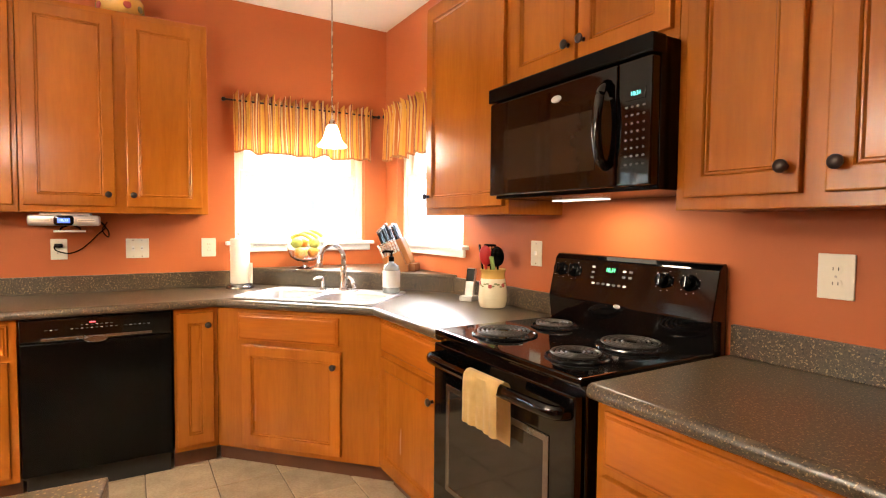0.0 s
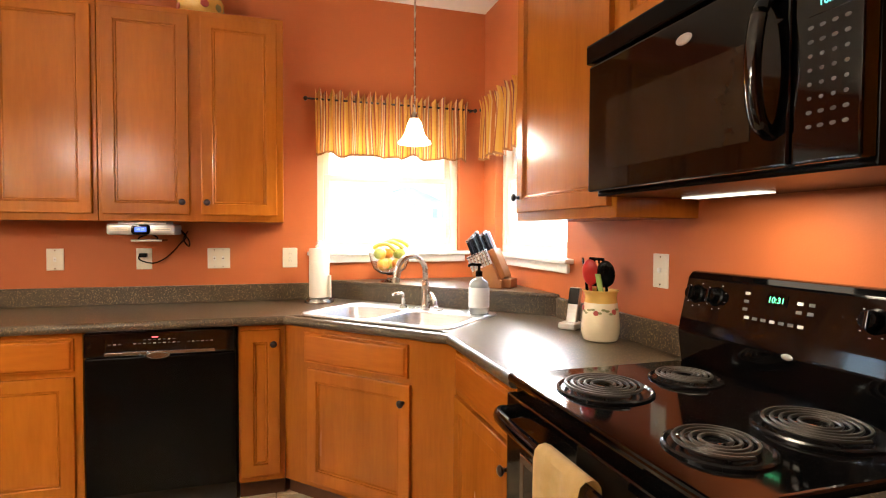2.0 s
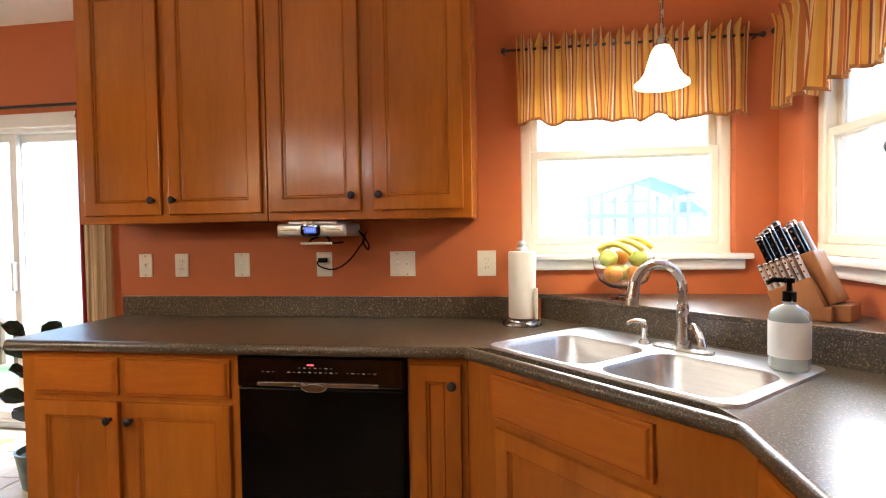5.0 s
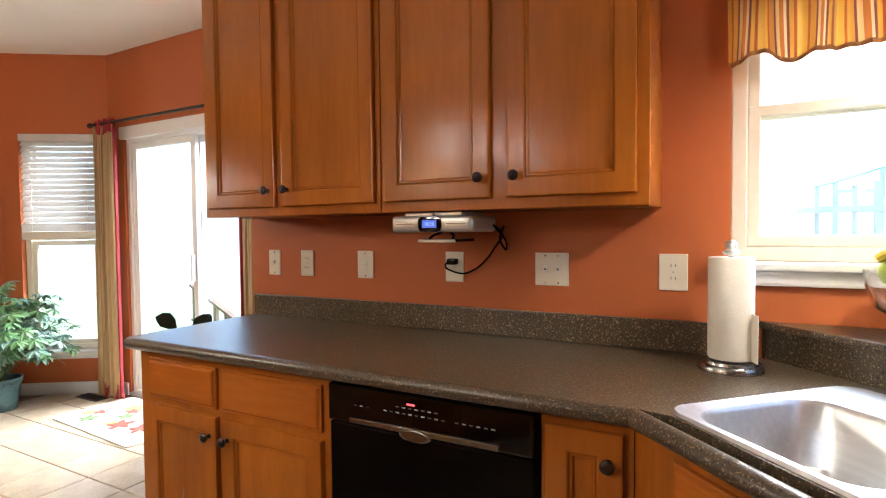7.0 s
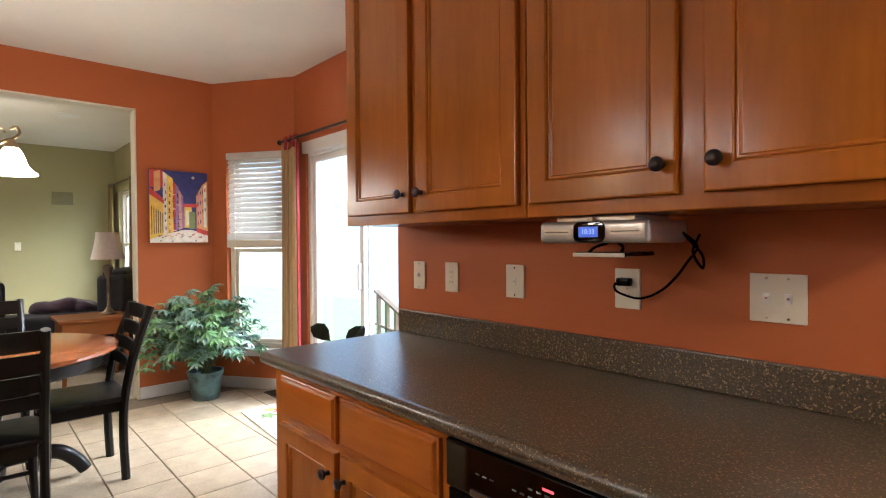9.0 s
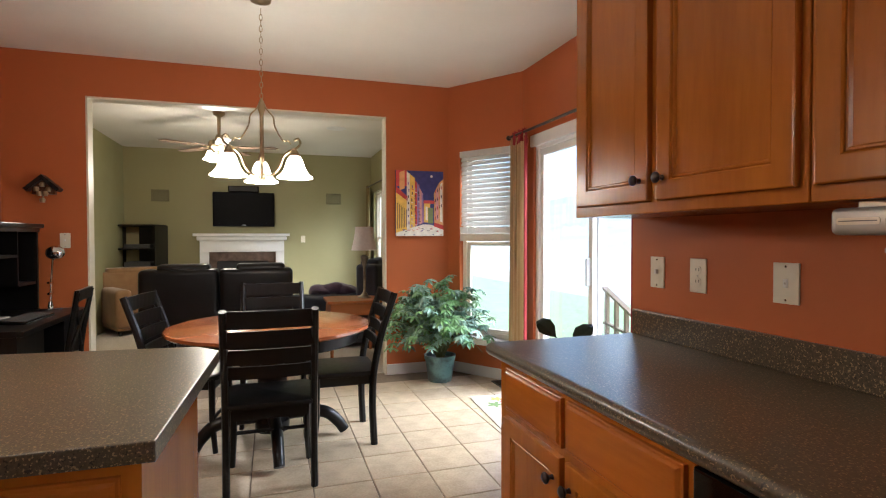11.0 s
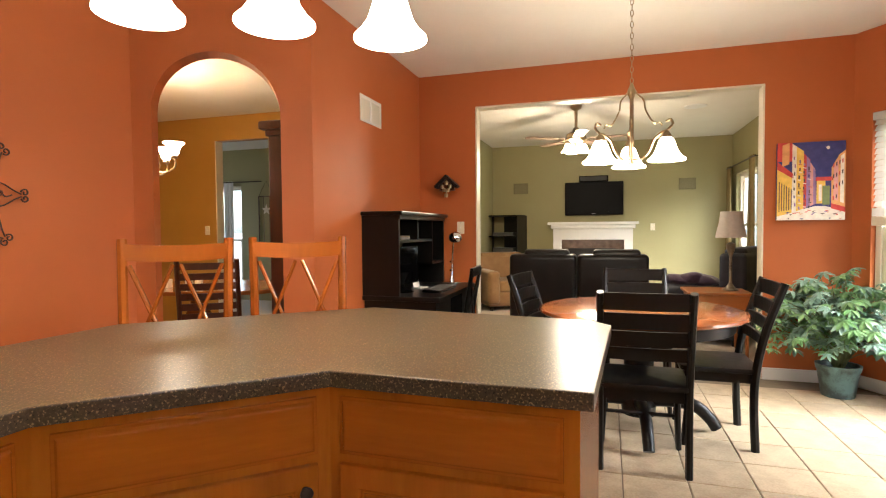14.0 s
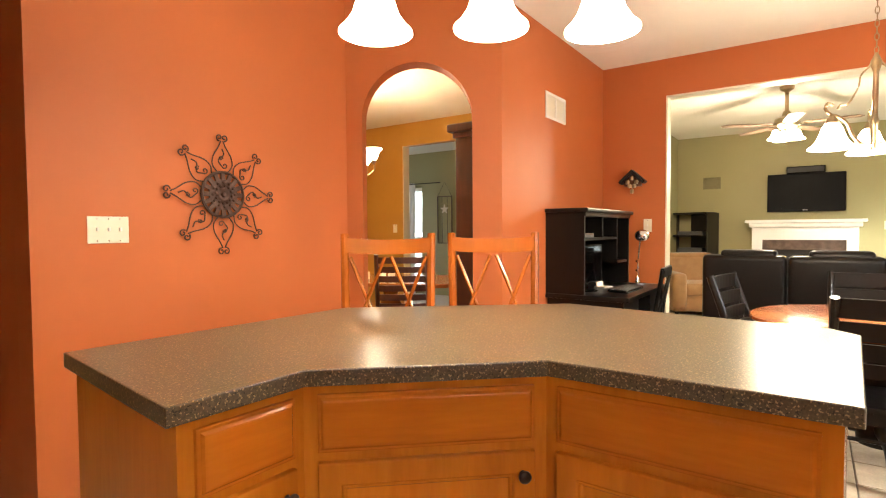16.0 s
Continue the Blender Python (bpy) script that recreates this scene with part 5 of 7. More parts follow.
def chandelier(x, y, z, arms, top, label, r=0.24, metal=BRASS, turn=0.0, up=False):
    """Scrolled arms round a turned column, the shades hanging or standing open to the ceiling."""
    t = thing("chandelier", label, "chandelier", pose(x, y, z))
    part("column", lathe(new_bm(), [(0.006, -0.012), (0.016, 0.0), (0.022, 0.02), (0.013, 0.045), (0.0135, 0.12), (0.018, 0.15), (0.012, 0.17), (0.012, 0.40), (0.022, 0.43), (0.026, 0.45), (0.014, 0.48), (0.006, 0.50)], 16), metal, t, smooth=True)
    for k in range(arms):
        a = radians(360 / arms * k + turn)
        c, s = math.cos(a), math.sin(a)
        if up:
            arm = [(0.015, 0.10), (0.09, 0.05), (0.17, 0.01), (0.24, 0.0), (r, 0.04), (r + 0.012, 0.085), (r, 0.125)]
            curl = [(0.02, 0.12), (0.09, 0.13), (0.16, 0.10), (0.20, 0.06), (0.17, 0.035), (0.145, 0.055)]
        else:
            arm = [(0.012, 0.03), (0.06, 0.03), (0.11, 0.075), (0.14, 0.14), (0.185, 0.175), (r + 0.005, 0.185), (r + 0.035, 0.215), (r + 0.022, 0.245), (r - 0.004, 0.235)]
            curl = [(0.010, 0.47), (0.035, 0.43), (0.075, 0.385), (0.085, 0.33), (0.115, 0.27), (0.145, 0.235), (0.175, 0.235), (0.19, 0.215)]
        ar = part("arm", tube(new_bm(), curve_points([(q * c, q * s, w) for q, w in arm], 5), 0.0095, 8, taper=0.75), metal, t, smooth=True)
        part("scroll", tube(new_bm(), curve_points([(q * c, q * s, w) for q, w in curl], 5), 0.0048, 6), metal, ar, smooth=True)
        if up:
            part("shade", lathe(new_bm(), bell(0.085, 0.115), 24, pose(r * c, r * s, 0.255, 180), closed=False), SHADE, ar, "lit white glass shade opening upwards", smooth=True)
            part("socket", lathe(new_bm(), [(0.014, 0.115), (0.03, 0.125), (0.026, 0.145)], 14, pose(r * c, r * s, 0)), metal, ar, smooth=True)
        else:
            part("shade", lathe(new_bm(), bell(0.105, 0.135), 24, pose(r * c, r * s, 0.008), closed=False), SHADE, ar, "lit white glass bell shade", smooth=True)
            part("socket", lathe(new_bm(), [(0.030, 0.128), (0.031, 0.145), (0.022, 0.165), (0.010, 0.182)], 14, pose(r * c, r * s, 0)), metal, ar, smooth=True)
    n = int((top - 0.03 - z - 0.50) / 0.034)
    bm = new_bm()
    for k in range(n):
        pts = [(0.009 * math.cos(6.283 * q / 10) * (1 if k % 2 else 0), 0.009 * math.cos(6.283 * q / 10) * (0 if k % 2 else 1), 0.513 + 0.034 * k + 0.021 * math.sin(6.283 * q / 10)) for q in range(11)]
        tube(bm, pts, 0.0024, 5)
    part("chain", bm, metal, t)["kind"] = "stuff"
    part("canopy", lathe(new_bm(), [(0.065, top - z), (0.06, top - z - 0.02), (0.02, top - z - 0.035), (0.006, top - z - 0.04)], 24), metal, t, smooth=True)
    return t


chandelier(CXX, CYY, 1.65, 3, H, "antique brass chandelier with three lit glass shades", 0.215, turn=62)

# blind over the bay window
BLIND = mat("white_blind", (0.84, 0.82, 0.78), None, 0.4)
bn_, bl_ = BLIND.node_tree.nodes, BLIND.node_tree.links
thin, both = bn_.new("ShaderNodeBsdfTranslucent"), bn_.new("ShaderNodeMixShader")
thin.inputs[0].default_value, both.inputs[0].default_value = (0.84, 0.82, 0.78, 1), 0.35
bl_.new(bn_["Principled BSDF"].outputs[0], both.inputs[1])
bl_.new(thin.outputs[0], both.inputs[2])
bl_.new(both.outputs[0], bn_["Material Output"].inputs[0])
bpx, bpy2 = XW + 0.14 * math.cos(radians(ang_b)), 5.36 + 0.14 * math.sin(radians(ang_b))
t = thing("window_blind", "white wooden blind lowered halfway over the window", "blind", pose(bpx, bpy2, 0, 0, 0, ang_b))
part("headrail", bx(0.005, -0.01, 2.06, 0.595, 0.05, 2.118, bevel=0.004), BLIND, t)
me = None
for k in range(15):
    bm = bx(-0.294, -0.024, -0.0015, 0.294, 0.024, 0.0015, bevel=0.001, seg=1)
    o = part("slat", bm, BLIND, t)
    if me is None:
        me = o.data
    else:
        o.data = me
    o.matrix_local = pose(0.30, 0.022, 2.045 - 0.044 * k, 62)
part("bottom_stack", bx(0.006, -0.004, 1.335, 0.594, 0.048, 1.40, bevel=0.004), BLIND, t)
part("bottom_rail", bx(0.005, -0.006, 1.265, 0.595, 0.05, 1.333, bevel=0.006), VINYL, t, "cream bottom rail")
for x in (0.09, 0.51):
    part("ladder_cord", tube(new_bm(), [(x, -0.006, 2.06), (x, -0.006, 1.30)], 0.002, 5), BLIND, t)

# patio door
t = thing("patio_door", "white sliding glass patio door", "door", pose(-3.46, YB, 0), kind="structure")
PW, PH = 1.54, 2.08
part("frame", bar_frame(new_bm(), 0, PW, 0.0, PH, 0.02, 0.13, 0.045), WHITE, t)
part("header", bx(-0.03, -0.02, PH - 0.02, PW + 0.03, 0.02, PH + 0.075, bevel=0.006), WHITE, t)
for x0, x1, y in ((0.045, 0.80, 0.04), (0.75, PW - 0.045, 0.085)):
    p = part("panel", bar_frame(new_bm(), x0, x1, 0.05, PH - 0.045, y, y + 0.035, 0.052), WHITE, t)
    g = part("pane", bx(x0 + 0.052, y + 0.015, 0.102, x1 - 0.052, y + 0.019, PH - 0.097), GLASS, p)
    g.visible_shadow = False
part("handle", bx(0.762, 0.005, 0.95, 0.782, 0.04, 1.15, bevel=0.006), WHITE, t)
part("threshold", bx(0, -0.01, 0.0, PW, 0.13, 0.03, bevel=0.004), STEEL, t)


def panel_cloth(name):
    m = stripes(name)
    ramp = [n for n in m.node_tree.nodes if n.bl_idname == "ShaderNodeValToRGB" and len(n.color_ramp.elements) > 4][0].color_ramp
    cols = ((0.46, 0.31, 0.14), (0.52, 0.38, 0.19), (0.44, 0.28, 0.12), (0.58, 0.45, 0.25), (0.42, 0.27, 0.11), (0.54, 0.38, 0.19), (0.38, 0.23, 0.10), (0.56, 0.42, 0.22), (0.46, 0.30, 0.13), (0.5, 0.35, 0.16), (0.44, 0.29, 0.13))
    for e, c in zip(ramp.elements, cols):
        e.color = (*c, 1)
    mul = [n for n in m.node_tree.nodes if n.bl_idname == "ShaderNodeMath" and n.operation == 'MULTIPLY'][0]
    mul.inputs[1].default_value = 2.0
    return m


TAN = panel_cloth("tan_striped_curtain")
REDC = mat("red_cotton", (0.30, 0.02, 0.025), (0.24, 0.015, 0.02), 0.85, bump=0.3, bscale=200)


def curtain(at, w, label, side):
    t = thing("curtain", label, "curtain", at, group="patio curtains")
    part("cloth", hanging(w, 2.15, 0.02, 0.03, 3.2, 7 + side, gather=True, sag=0.0, nx=70, nz=16), TAN, t, smooth=True)
    part("border", bx(w - 0.002 if side > 0 else -0.014, -0.012, 0.03, w + 0.014 if side > 0 else 0.002, 0.012, 2.14, bevel=0.004), REDC, t, "dark red edge band")
    part("heading", hanging(w + 0.02, 2.20, 2.10, 0.036, 3.2, 9 + side, nx=50, nz=4), REDC, t, "dark red heading band", smooth=True)
    part("hem", hanging(w + 0.02, 0.12, 0.012, 0.035, 3.2, 9 + side, gather=False, sag=0, nx=50, nz=4), REDC, t, "dark red hem", smooth=True)


curtain(pose(-3.665, YB - 0.11, 0), 0.265, "tan striped curtain with dark red bands", 1)
curtain(pose(-2.02, YB - 0.11, 0), 0.20, "tan striped curtain gathered beside the patio door", -1)
t = thing("curtain_rod", "dark bronze curtain rod over the patio door", "curtain rod")
part("rod", tube(new_bm(), [(-3.72, YB - 0.11, 2.175), (-1.72, YB - 0.11, 2.175)], 0.011, 10), BRONZE, t)
for x in (-3.72, -1.72):
    part("finial", ball(new_bm(), x, YB - 0.11, 2.175, 0.022), BRONZE, t, smooth=True)
    part("bracket", tube(new_bm(), [(x + (0.05 if x < -3 else -0.05), YB - 0.11, 2.175), (x + (0.05 if x < -3 else -0.05), YB, 2.175)], 0.008, 6), BRONZE, t)

# potted umbrella plant
LEAF = mat("glossy_leaf", (0.09, 0.21, 0.06), (0.20, 0.34, 0.14), 0.32, scale=14, spec=0.6)
LEAF2 = mat("blue_green_leaf", (0.12, 0.23, 0.16), (0.27, 0.39, 0.31), 0.3, scale=14, spec=0.6)
STEM = mat("green_stem", (0.12, 0.14, 0.05), None, 0.6)
TEALPOT = mat("teal_glaze", (0.10, 0.19, 0.19), (0.035, 0.06, 0.06), 0.3, scale=12, contrast=2.0, coat=0.3)


def leaflet(bm, base, d, n, ln, wd):
    """A pointed leaf blade with a fold along its rib."""
    d, n = d.normalized(), n.normalized()
    s = d.cross(n).normalized()
    v = [base]
    for f, k in ((0.3, 0.75), (0.6, 1.0), (0.85, 0.6)):
        c = base + d * ln * f - n * ln * 0.22 * f * f
        v += [c + s * wd * k + n * wd * 0.25, c, c - s * wd * k + n * wd * 0.25]
    v.append(base + d * ln - n * ln * 0.26)
    q = [bm.verts.new(p) for p in v]
    bm.faces.new((q[0], q[1], q[2]))
    bm.faces.new((q[0], q[2], q[3]))
    for r in (1, 4):
        bm.faces.new((q[r], q[r + 3], q[r + 4], q[r + 1]))
        bm.faces.new((q[r + 1], q[r + 4], q[r + 5], q[r + 2]))
    bm.faces.new((q[7], q[10], q[8]))
    bm.faces.new((q[8], q[10], q[9]))


def umbrella_plant(x, y, label, seed, stems, spread, top, pot_r, pot_h, lean=(0, 0)):
    rnd = random.Random(seed)
    t = thing("potted_plant", label, "plant", pose(x, y, 0))
    part("pot", lathe(new_bm(), [(pot_r * 0.72, 0), (pot_r * 0.76, 0.01), (pot_r * 0.95, pot_h * 0.8), (pot_r, pot_h * 0.84), (pot_r * 1.04, pot_h), (pot_r * 0.95, pot_h), (pot_r * 0.9, pot_h * 0.85), (0.02, pot_h * 0.85)], 28), TEALPOT, t, "mottled teal glazed pot", smooth=True)
    sb, lb = new_bm(), [new_bm(), new_bm()]
    for k in range(stems):
        a = rnd.uniform(0, 6.283)
        reach, hgt = spread * rnd.uniform(0.25, 1.0), rnd.uniform(0.32, 1.0) * top
        hgt *= 1.0 - 0.35 * (reach / spread) ** 2
        e = Vector((math.cos(a) * reach + lean[0], math.sin(a) * reach + lean[1], pot_h + hgt - 0.12 * reach))
        pts = curve_points([(rnd.uniform(-0.03, 0.03), rnd.uniform(-0.03, 0.03), pot_h * 0.85), (e.x * 0.3, e.y * 0.3, pot_h + hgt * 0.6), (e.x * 0.75, e.y * 0.75, pot_h + hgt * 0.98), e], 3)
        tube(sb, pts, 0.0045, 5, taper=0.5)
        for c in range(rnd.randint(3, 5)):
            f = pts[-1 - min(len(pts) - 1, rnd.randint(0, 5))] + Vector((rnd.uniform(-0.05, 0.05), rnd.uniform(-0.05, 0.05), rnd.uniform(-0.04, 0.05)))
            n = Vector((rnd.uniform(-0.5, 0.5) + e.x * 0.6, rnd.uniform(-0.5, 0.5) + e.y * 0.6, 1.0)).normalized()
            u = n.cross(Vector((rnd.uniform(-1, 1), rnd.uniform(-1, 1), 0.1))).normalized()
            w = n.cross(u)
            cnt, sz = rnd.randint(6, 8), rnd.uniform(0.055, 0.085)
            target = lb[rnd.randint(0, 1)]
            for q in range(cnt):
                an = 6.283 * q / cnt
                leaflet(target, f, u * math.cos(an) + w * math.sin(an) - n * 0.25, n, sz * rnd.uniform(0.85, 1.1), sz * 0.2)
    part("stem", sb, STEM, t)["kind"] = "stuff"
    for b, m in zip(lb, (LEAF, LEAF2)):
        part("leaves", b, m, t)["kind"] = "stuff"


umbrella_plant(-4.0, 5.16, "bushy umbrella plant in a teal glazed pot", 5, 135, 0.58, 0.70, 0.14, 0.24)
RUBBER = mat("rubber_leaf", (0.020, 0.032, 0.018), (0.045, 0.06, 0.038), 0.25, scale=10, spec=0.6)
t = thing("rubber_plant", "dark-leaved rubber plant in a glazed pot", "plant", pose(-1.74, 5.10, 0))
part("pot", lathe(new_bm(), [(0.09, 0), (0.095, 0.01), (0.12, 0.17), (0.128, 0.2), (0.115, 0.2), (0.105, 0.17), (0.02, 0.17)], 24), TEALPOT, t, "mottled teal glazed pot", smooth=True)
part("stem", tube(new_bm(), curve_points([(0, 0, 0.16), (0.02, 0.01, 0.4), (-0.02, 0.0, 0.62), (-0.03, 0.02, 0.76)], 5), 0.009, 7, taper=0.6), STEM, t, smooth=True)
rnd = random.Random(12)
for k in range(13):
    zz, a = 0.26 + 0.042 * k, 2.4 * k + 0.6
    bm = new_bm()
    dvec = Vector((math.cos(a), math.sin(a), 0.55 + 0.04 * k))
    b0 = Vector((0.02 * math.cos(a), 0.02 * math.sin(a), zz))
    tube(bm, [b0, b0 + dvec.normalized() * 0.06], 0.0035, 5)
    leaflet(bm, b0 + dvec.normalized() * 0.05, dvec, Vector((0.6 - dvec.x * 0.4, -0.6 - dvec.y * 0.4, 0.7)), rnd.uniform(0.13, 0.17), 0.05)
    bmesh.ops.solidify(bm, geom=bm.faces[:], thickness=0.001)
    part("leaf", bm, RUBBER, t)

# painting
t = thing("canvas_painting", "bright canvas painting of a street at night", "painting", pose(XW + 0.001, 5.065, 1.625, 0, 0, 90))
PA = [mat("paint_" + n, c, tuple(min(1, q * 1.25 + 0.02) for q in c), 0.5, scale=25, bump=0.3, bscale=90) for n, c in
      (("night", (0.03, 0.03, 0.16)), ("gold", (0.72, 0.46, 0.07)), ("scarlet", (0.50, 0.04, 0.03)), ("violet", (0.28, 0.16, 0.33)), ("pale", (0.72, 0.66, 0.56)), ("pink", (0.60, 0.28, 0.25)), ("amber", (0.62, 0.30, 0.10)), ("green", (0.16, 0.20, 0.07)), ("ink", (0.05, 0.03, 0.03)))]
cw, chh = 0.235, 0.31
part("canvas", bx(-cw, -0.03, -chh, cw, -0.001, chh, bevel=0.003), PA[0], t)


def dab(pts, k, lift):
    part("painted_shape", prism(new_bm(), pts, 0, 0.0006, m=pose(0, -0.0303 - lift * 0.0007, 0, 90)), PA[k], t)


def rect_dab(x0, x1, z0, z1, k, lift, skew=0.0):
    dab([(x0, z0), (x1, z0 + skew), (x1, z1 + skew), (x0, z1)], k, lift)


dab([(-cw, -0.31), (cw, -0.31), (cw, -0.24), (0.10, -0.20), (0.03, -0.20), (-cw, -0.27)], 4, 1)
dab([(-cw, 0.31), (-0.13, 0.31), (-0.13, 0.16), (-cw, 0.16)], 2, 1)
dab([(-0.20, 0.29), (-0.15, 0.31), (-0.15, 0.14), (-0.20, 0.12)], 6, 2)
dab([(-cw, 0.12), (-0.13, 0.04), (-0.13, -0.25), (-cw, -0.28)], 1, 2)
dab([(-cw, 0.16), (-0.12, 0.06), (-0.12, 0.02), (-cw, 0.10)], 2, 3)
dab([(-0.13, 0.30), (-0.05, 0.24), (-0.05, -0.22), (-0.13, -0.25)], 1, 2)
dab([(-0.13, 0.30), (-0.10, 0.28), (-0.10, -0.24), (-0.13, -0.25)], 4, 3)
dab([(-0.05, 0.22), (-0.005, 0.17), (-0.005, -0.20), (-0.05, -0.22)], 2, 2)
dab([(-0.03, 0.20), (-0.005, 0.16), (-0.005, -0.20), (-0.03, -0.21)], 3, 3)
dab([(-0.005, 0.15), (0.03, 0.09), (0.04, -0.18), (-0.005, -0.20)], 5, 2)
dab([(0.015, 0.11), (0.03, 0.08), (0.04, -0.18), (0.02, -0.19)], 3, 3)
rect_dab(0.035, 0.15, 0.0, 0.03, 2, 2)
rect_dab(0.04, 0.10, -0.18, 0.0, 1, 2)
rect_dab(0.08, 0.13, -0.19, -0.04, 7, 3)
rect_dab(0.055, 0.075, -0.16, -0.03, 4, 3)
dab([(0.14, 0.10), (0.19, 0.20), (cw, 0.24), (cw, -0.25), (0.14, -0.22)], 6, 2)
dab([(0.155, 0.10), (0.185, 0.17), (0.185, -0.16), (0.155, -0.15)], 5, 3)
dab([(0.20, 0.19), (0.225, 0.21), (0.225, -0.18), (0.20, -0.17)], 4, 3)
dab([(0.14, -0.18), (cw, -0.21), (cw, -0.25), (0.14, -0.22)], 2, 4)
prnd = random.Random(21)
for k in range(6):
    rect_dab(-0.222 + 0.017 * k, -0.216 + 0.017 * k, -0.24 + 0.003 * k, 0.0 - 0.012 * k, 8, 4)
for k in range(26):
    row, col = divmod(k, 4)
    x, z = -0.118 + 0.034 * col + 0.004 * prnd.uniform(-1, 1), 0.20 - 0.062 * row - 0.028 * col
    rect_dab(x, x + prnd.uniform(0.006, 0.011), z - prnd.uniform(0.018, 0.03), z, prnd.choice((8, 0, 8, 3)), 4, -0.003)
    rect_dab(x - 0.004, x + 0.018, z - 0.040, z - 0.034, prnd.choice((4, 8, 2)), 5, -0.004)
for k in range(14):
    x, z = 0.15 + 0.02 * (k % 4), 0.13 - 0.085 * (k // 4) + 0.012 * (k % 4)
    rect_dab(x, x + 0.008, z - 0.03, z, 8 if k % 3 else 2, 4, 0.004)
for k in range(24):
    x, z = prnd.uniform(-0.2, 0.21), prnd.uniform(-0.30, -0.235)
    dab([(x, z), (x + prnd.uniform(0.015, 0.04), z + 0.004), (x + 0.012, z - 0.007)], prnd.choice((3, 6, 0, 8, 2)), 3)
part("painted_moon", lathe(new_bm(), [(0.013, 0), (0.012, 0.0008)], 14, pose(0.115, -0.0304, 0.26, 90)), PA[4], t)

# floor register and floral rug
t = thing("floor_register", "dark metal floor register near the bay window", "vent", pose(-3.68, 5.64, 0.003, 0, 0, 0))
part("frame", bar_frame(new_bm(), -0.14, 0.14, -0.055, 0.055, -0.006, 0.0, 0.014, 0.001), BRONZE, t).matrix_local = pose(0, 0, 0.0, -90)
part("backing", bx(-0.13, -0.045, 0.0, 0.13, 0.045, 0.001), DARK, t)
for k in range(12):
    part("bar", bx(-0.118 + 0.02 * k, -0.041, 0.001, -0.111 + 0.02 * k, 0.041, 0.005), BRONZE, t)
RUGM = mat("cream_rug", (0.62, 0.56, 0.44), (0.56, 0.49, 0.38), 0.95, bump=0.6, bscale=250)
t = thing("floral_rug", "cream mat with yellow and red flowers by the door", "rug", pose(-2.90, 5.47, 0.003, 0, 0, -4))
part("mat", prism(new_bm(), rrect(0, 0, 1.0, 0.56, 0.03), 0, 0.008, 0.003), RUGM, t)
FL = [mat("flower_yellow", (0.72, 0.48, 0.08), None, 0.95), mat("flower_red", (0.5, 0.08, 0.05), None, 0.95), mat("flower_green", (0.16, 0.24, 0.08), None, 0.95)]
rnd = random.Random(4)
for k in range(13):
    fx, fy = -0.40 + 0.066 * k, rnd.uniform(-0.17, 0.17)
    r = rnd.uniform(0.05, 0.095)
    bm = prism(new_bm(), [((r * (0.72 + 0.28 * math.cos(5 * a))) * math.cos(a) + fx, (r * (0.72 + 0.28 * math.cos(5 * a))) * math.sin(a) + fy) for a in [6.283 * q / 40 for q in range(40)]], 0.008, 0.0095 + 0.0003 * k)
    part("flower", bm, FL[k % 3], t)

# bar stools
OAK = wood("stool_oak", (0.40, 0.112, 0.013), (0.26, 0.066, 0.008), "z", 0.24, 0.25)


def bar_stool(at, label):
    t = thing("bar_stool", label, "stool", at, group="stools at the island")
    part("seat", prism(new_bm(), rrect(0, 0, 0.43, 0.40, 0.06), 0.60, 0.635, 0.01), OAK, t, smooth=True)
    for s in (-1, 1):
        part("rear_leg", tube(new_bm(), curve_points([(s * 0.20, -0.24, 0), (s * 0.20, -0.20, 0.35), (s * 0.20, -0.19, 0.62), (s * 0.207, -0.225, 0.95), (s * 0.213, -0.27, 1.232)], 5), 0.020, 8, flat=1.3), OAK, t)
        part("front_leg", tube(new_bm(), [(s * 0.175, 0.16, 0.60), (s * 0.185, 0.18, 0.0)], 0.021, 8, taper=0.8), OAK, t)
        part("side_rail", tube(new_bm(), [(s * 0.195, -0.20, 0.25), (s * 0.183, 0.17, 0.25)], 0.011, 8), OAK, t)
    for x0 in (-0.10, 0.10):
        for s in (-1, 1):
            a, b = Vector((x0 + s * 0.085, -0.203, 0.70)), Vector((x0 - s * 0.085, -0.243, 1.12))
            o = Vector((0, 0.004 * s, 0))
            part("cross_bar", tube(new_bm(), [a + o, (a + b) / 2 + o, b + o], 0.017, 8, flat=0.5), OAK, t)
    pts = [(x * 0.051, -0.247 - 0.02 * (1 - (x / 4) ** 2), 1.178 - 0.010 * (1 - (x / 4) ** 2)) for x in range(-4, 5)]
    bm = new_bm()
    a = [[bm.verts.new((px, py + o, pz + q)) for px, py, pz in pts] for o, q in ((-0.010, -0.036), (-0.012, 0.036), (0.010, 0.036), (0.010, -0.036))]
    for i in range(8):
        for r in range(4):
            bm.faces.new((a[r][i], a[r][i + 1], a[(r + 1) % 4][i + 1], a[(r + 1) % 4][i]))
    bm.faces.new([r[0] for r in a])
    bm.faces.new([r[-1] for r in a])
    part("top_rail", bm, OAK, t)
    part("lower_rail", bx(-0.195, -0.215, 0.67, 0.195, -0.195, 0.705, bevel=0.004), OAK, t)
    part("foot_rest", tube(new_bm(), [(-0.185, 0.175, 0.2), (0.185, 0.175, 0.2)], 0.013, 8), OAK, t)


bar_stool(pose(-1.09, 1.86, 0, 0, 0, -52), "oak bar stool with an X-patterned back at the island")
bar_stool(pose(-1.465, 2.205, 0, 0, 0, -58), "oak bar stool with an X-patterned back at the island")

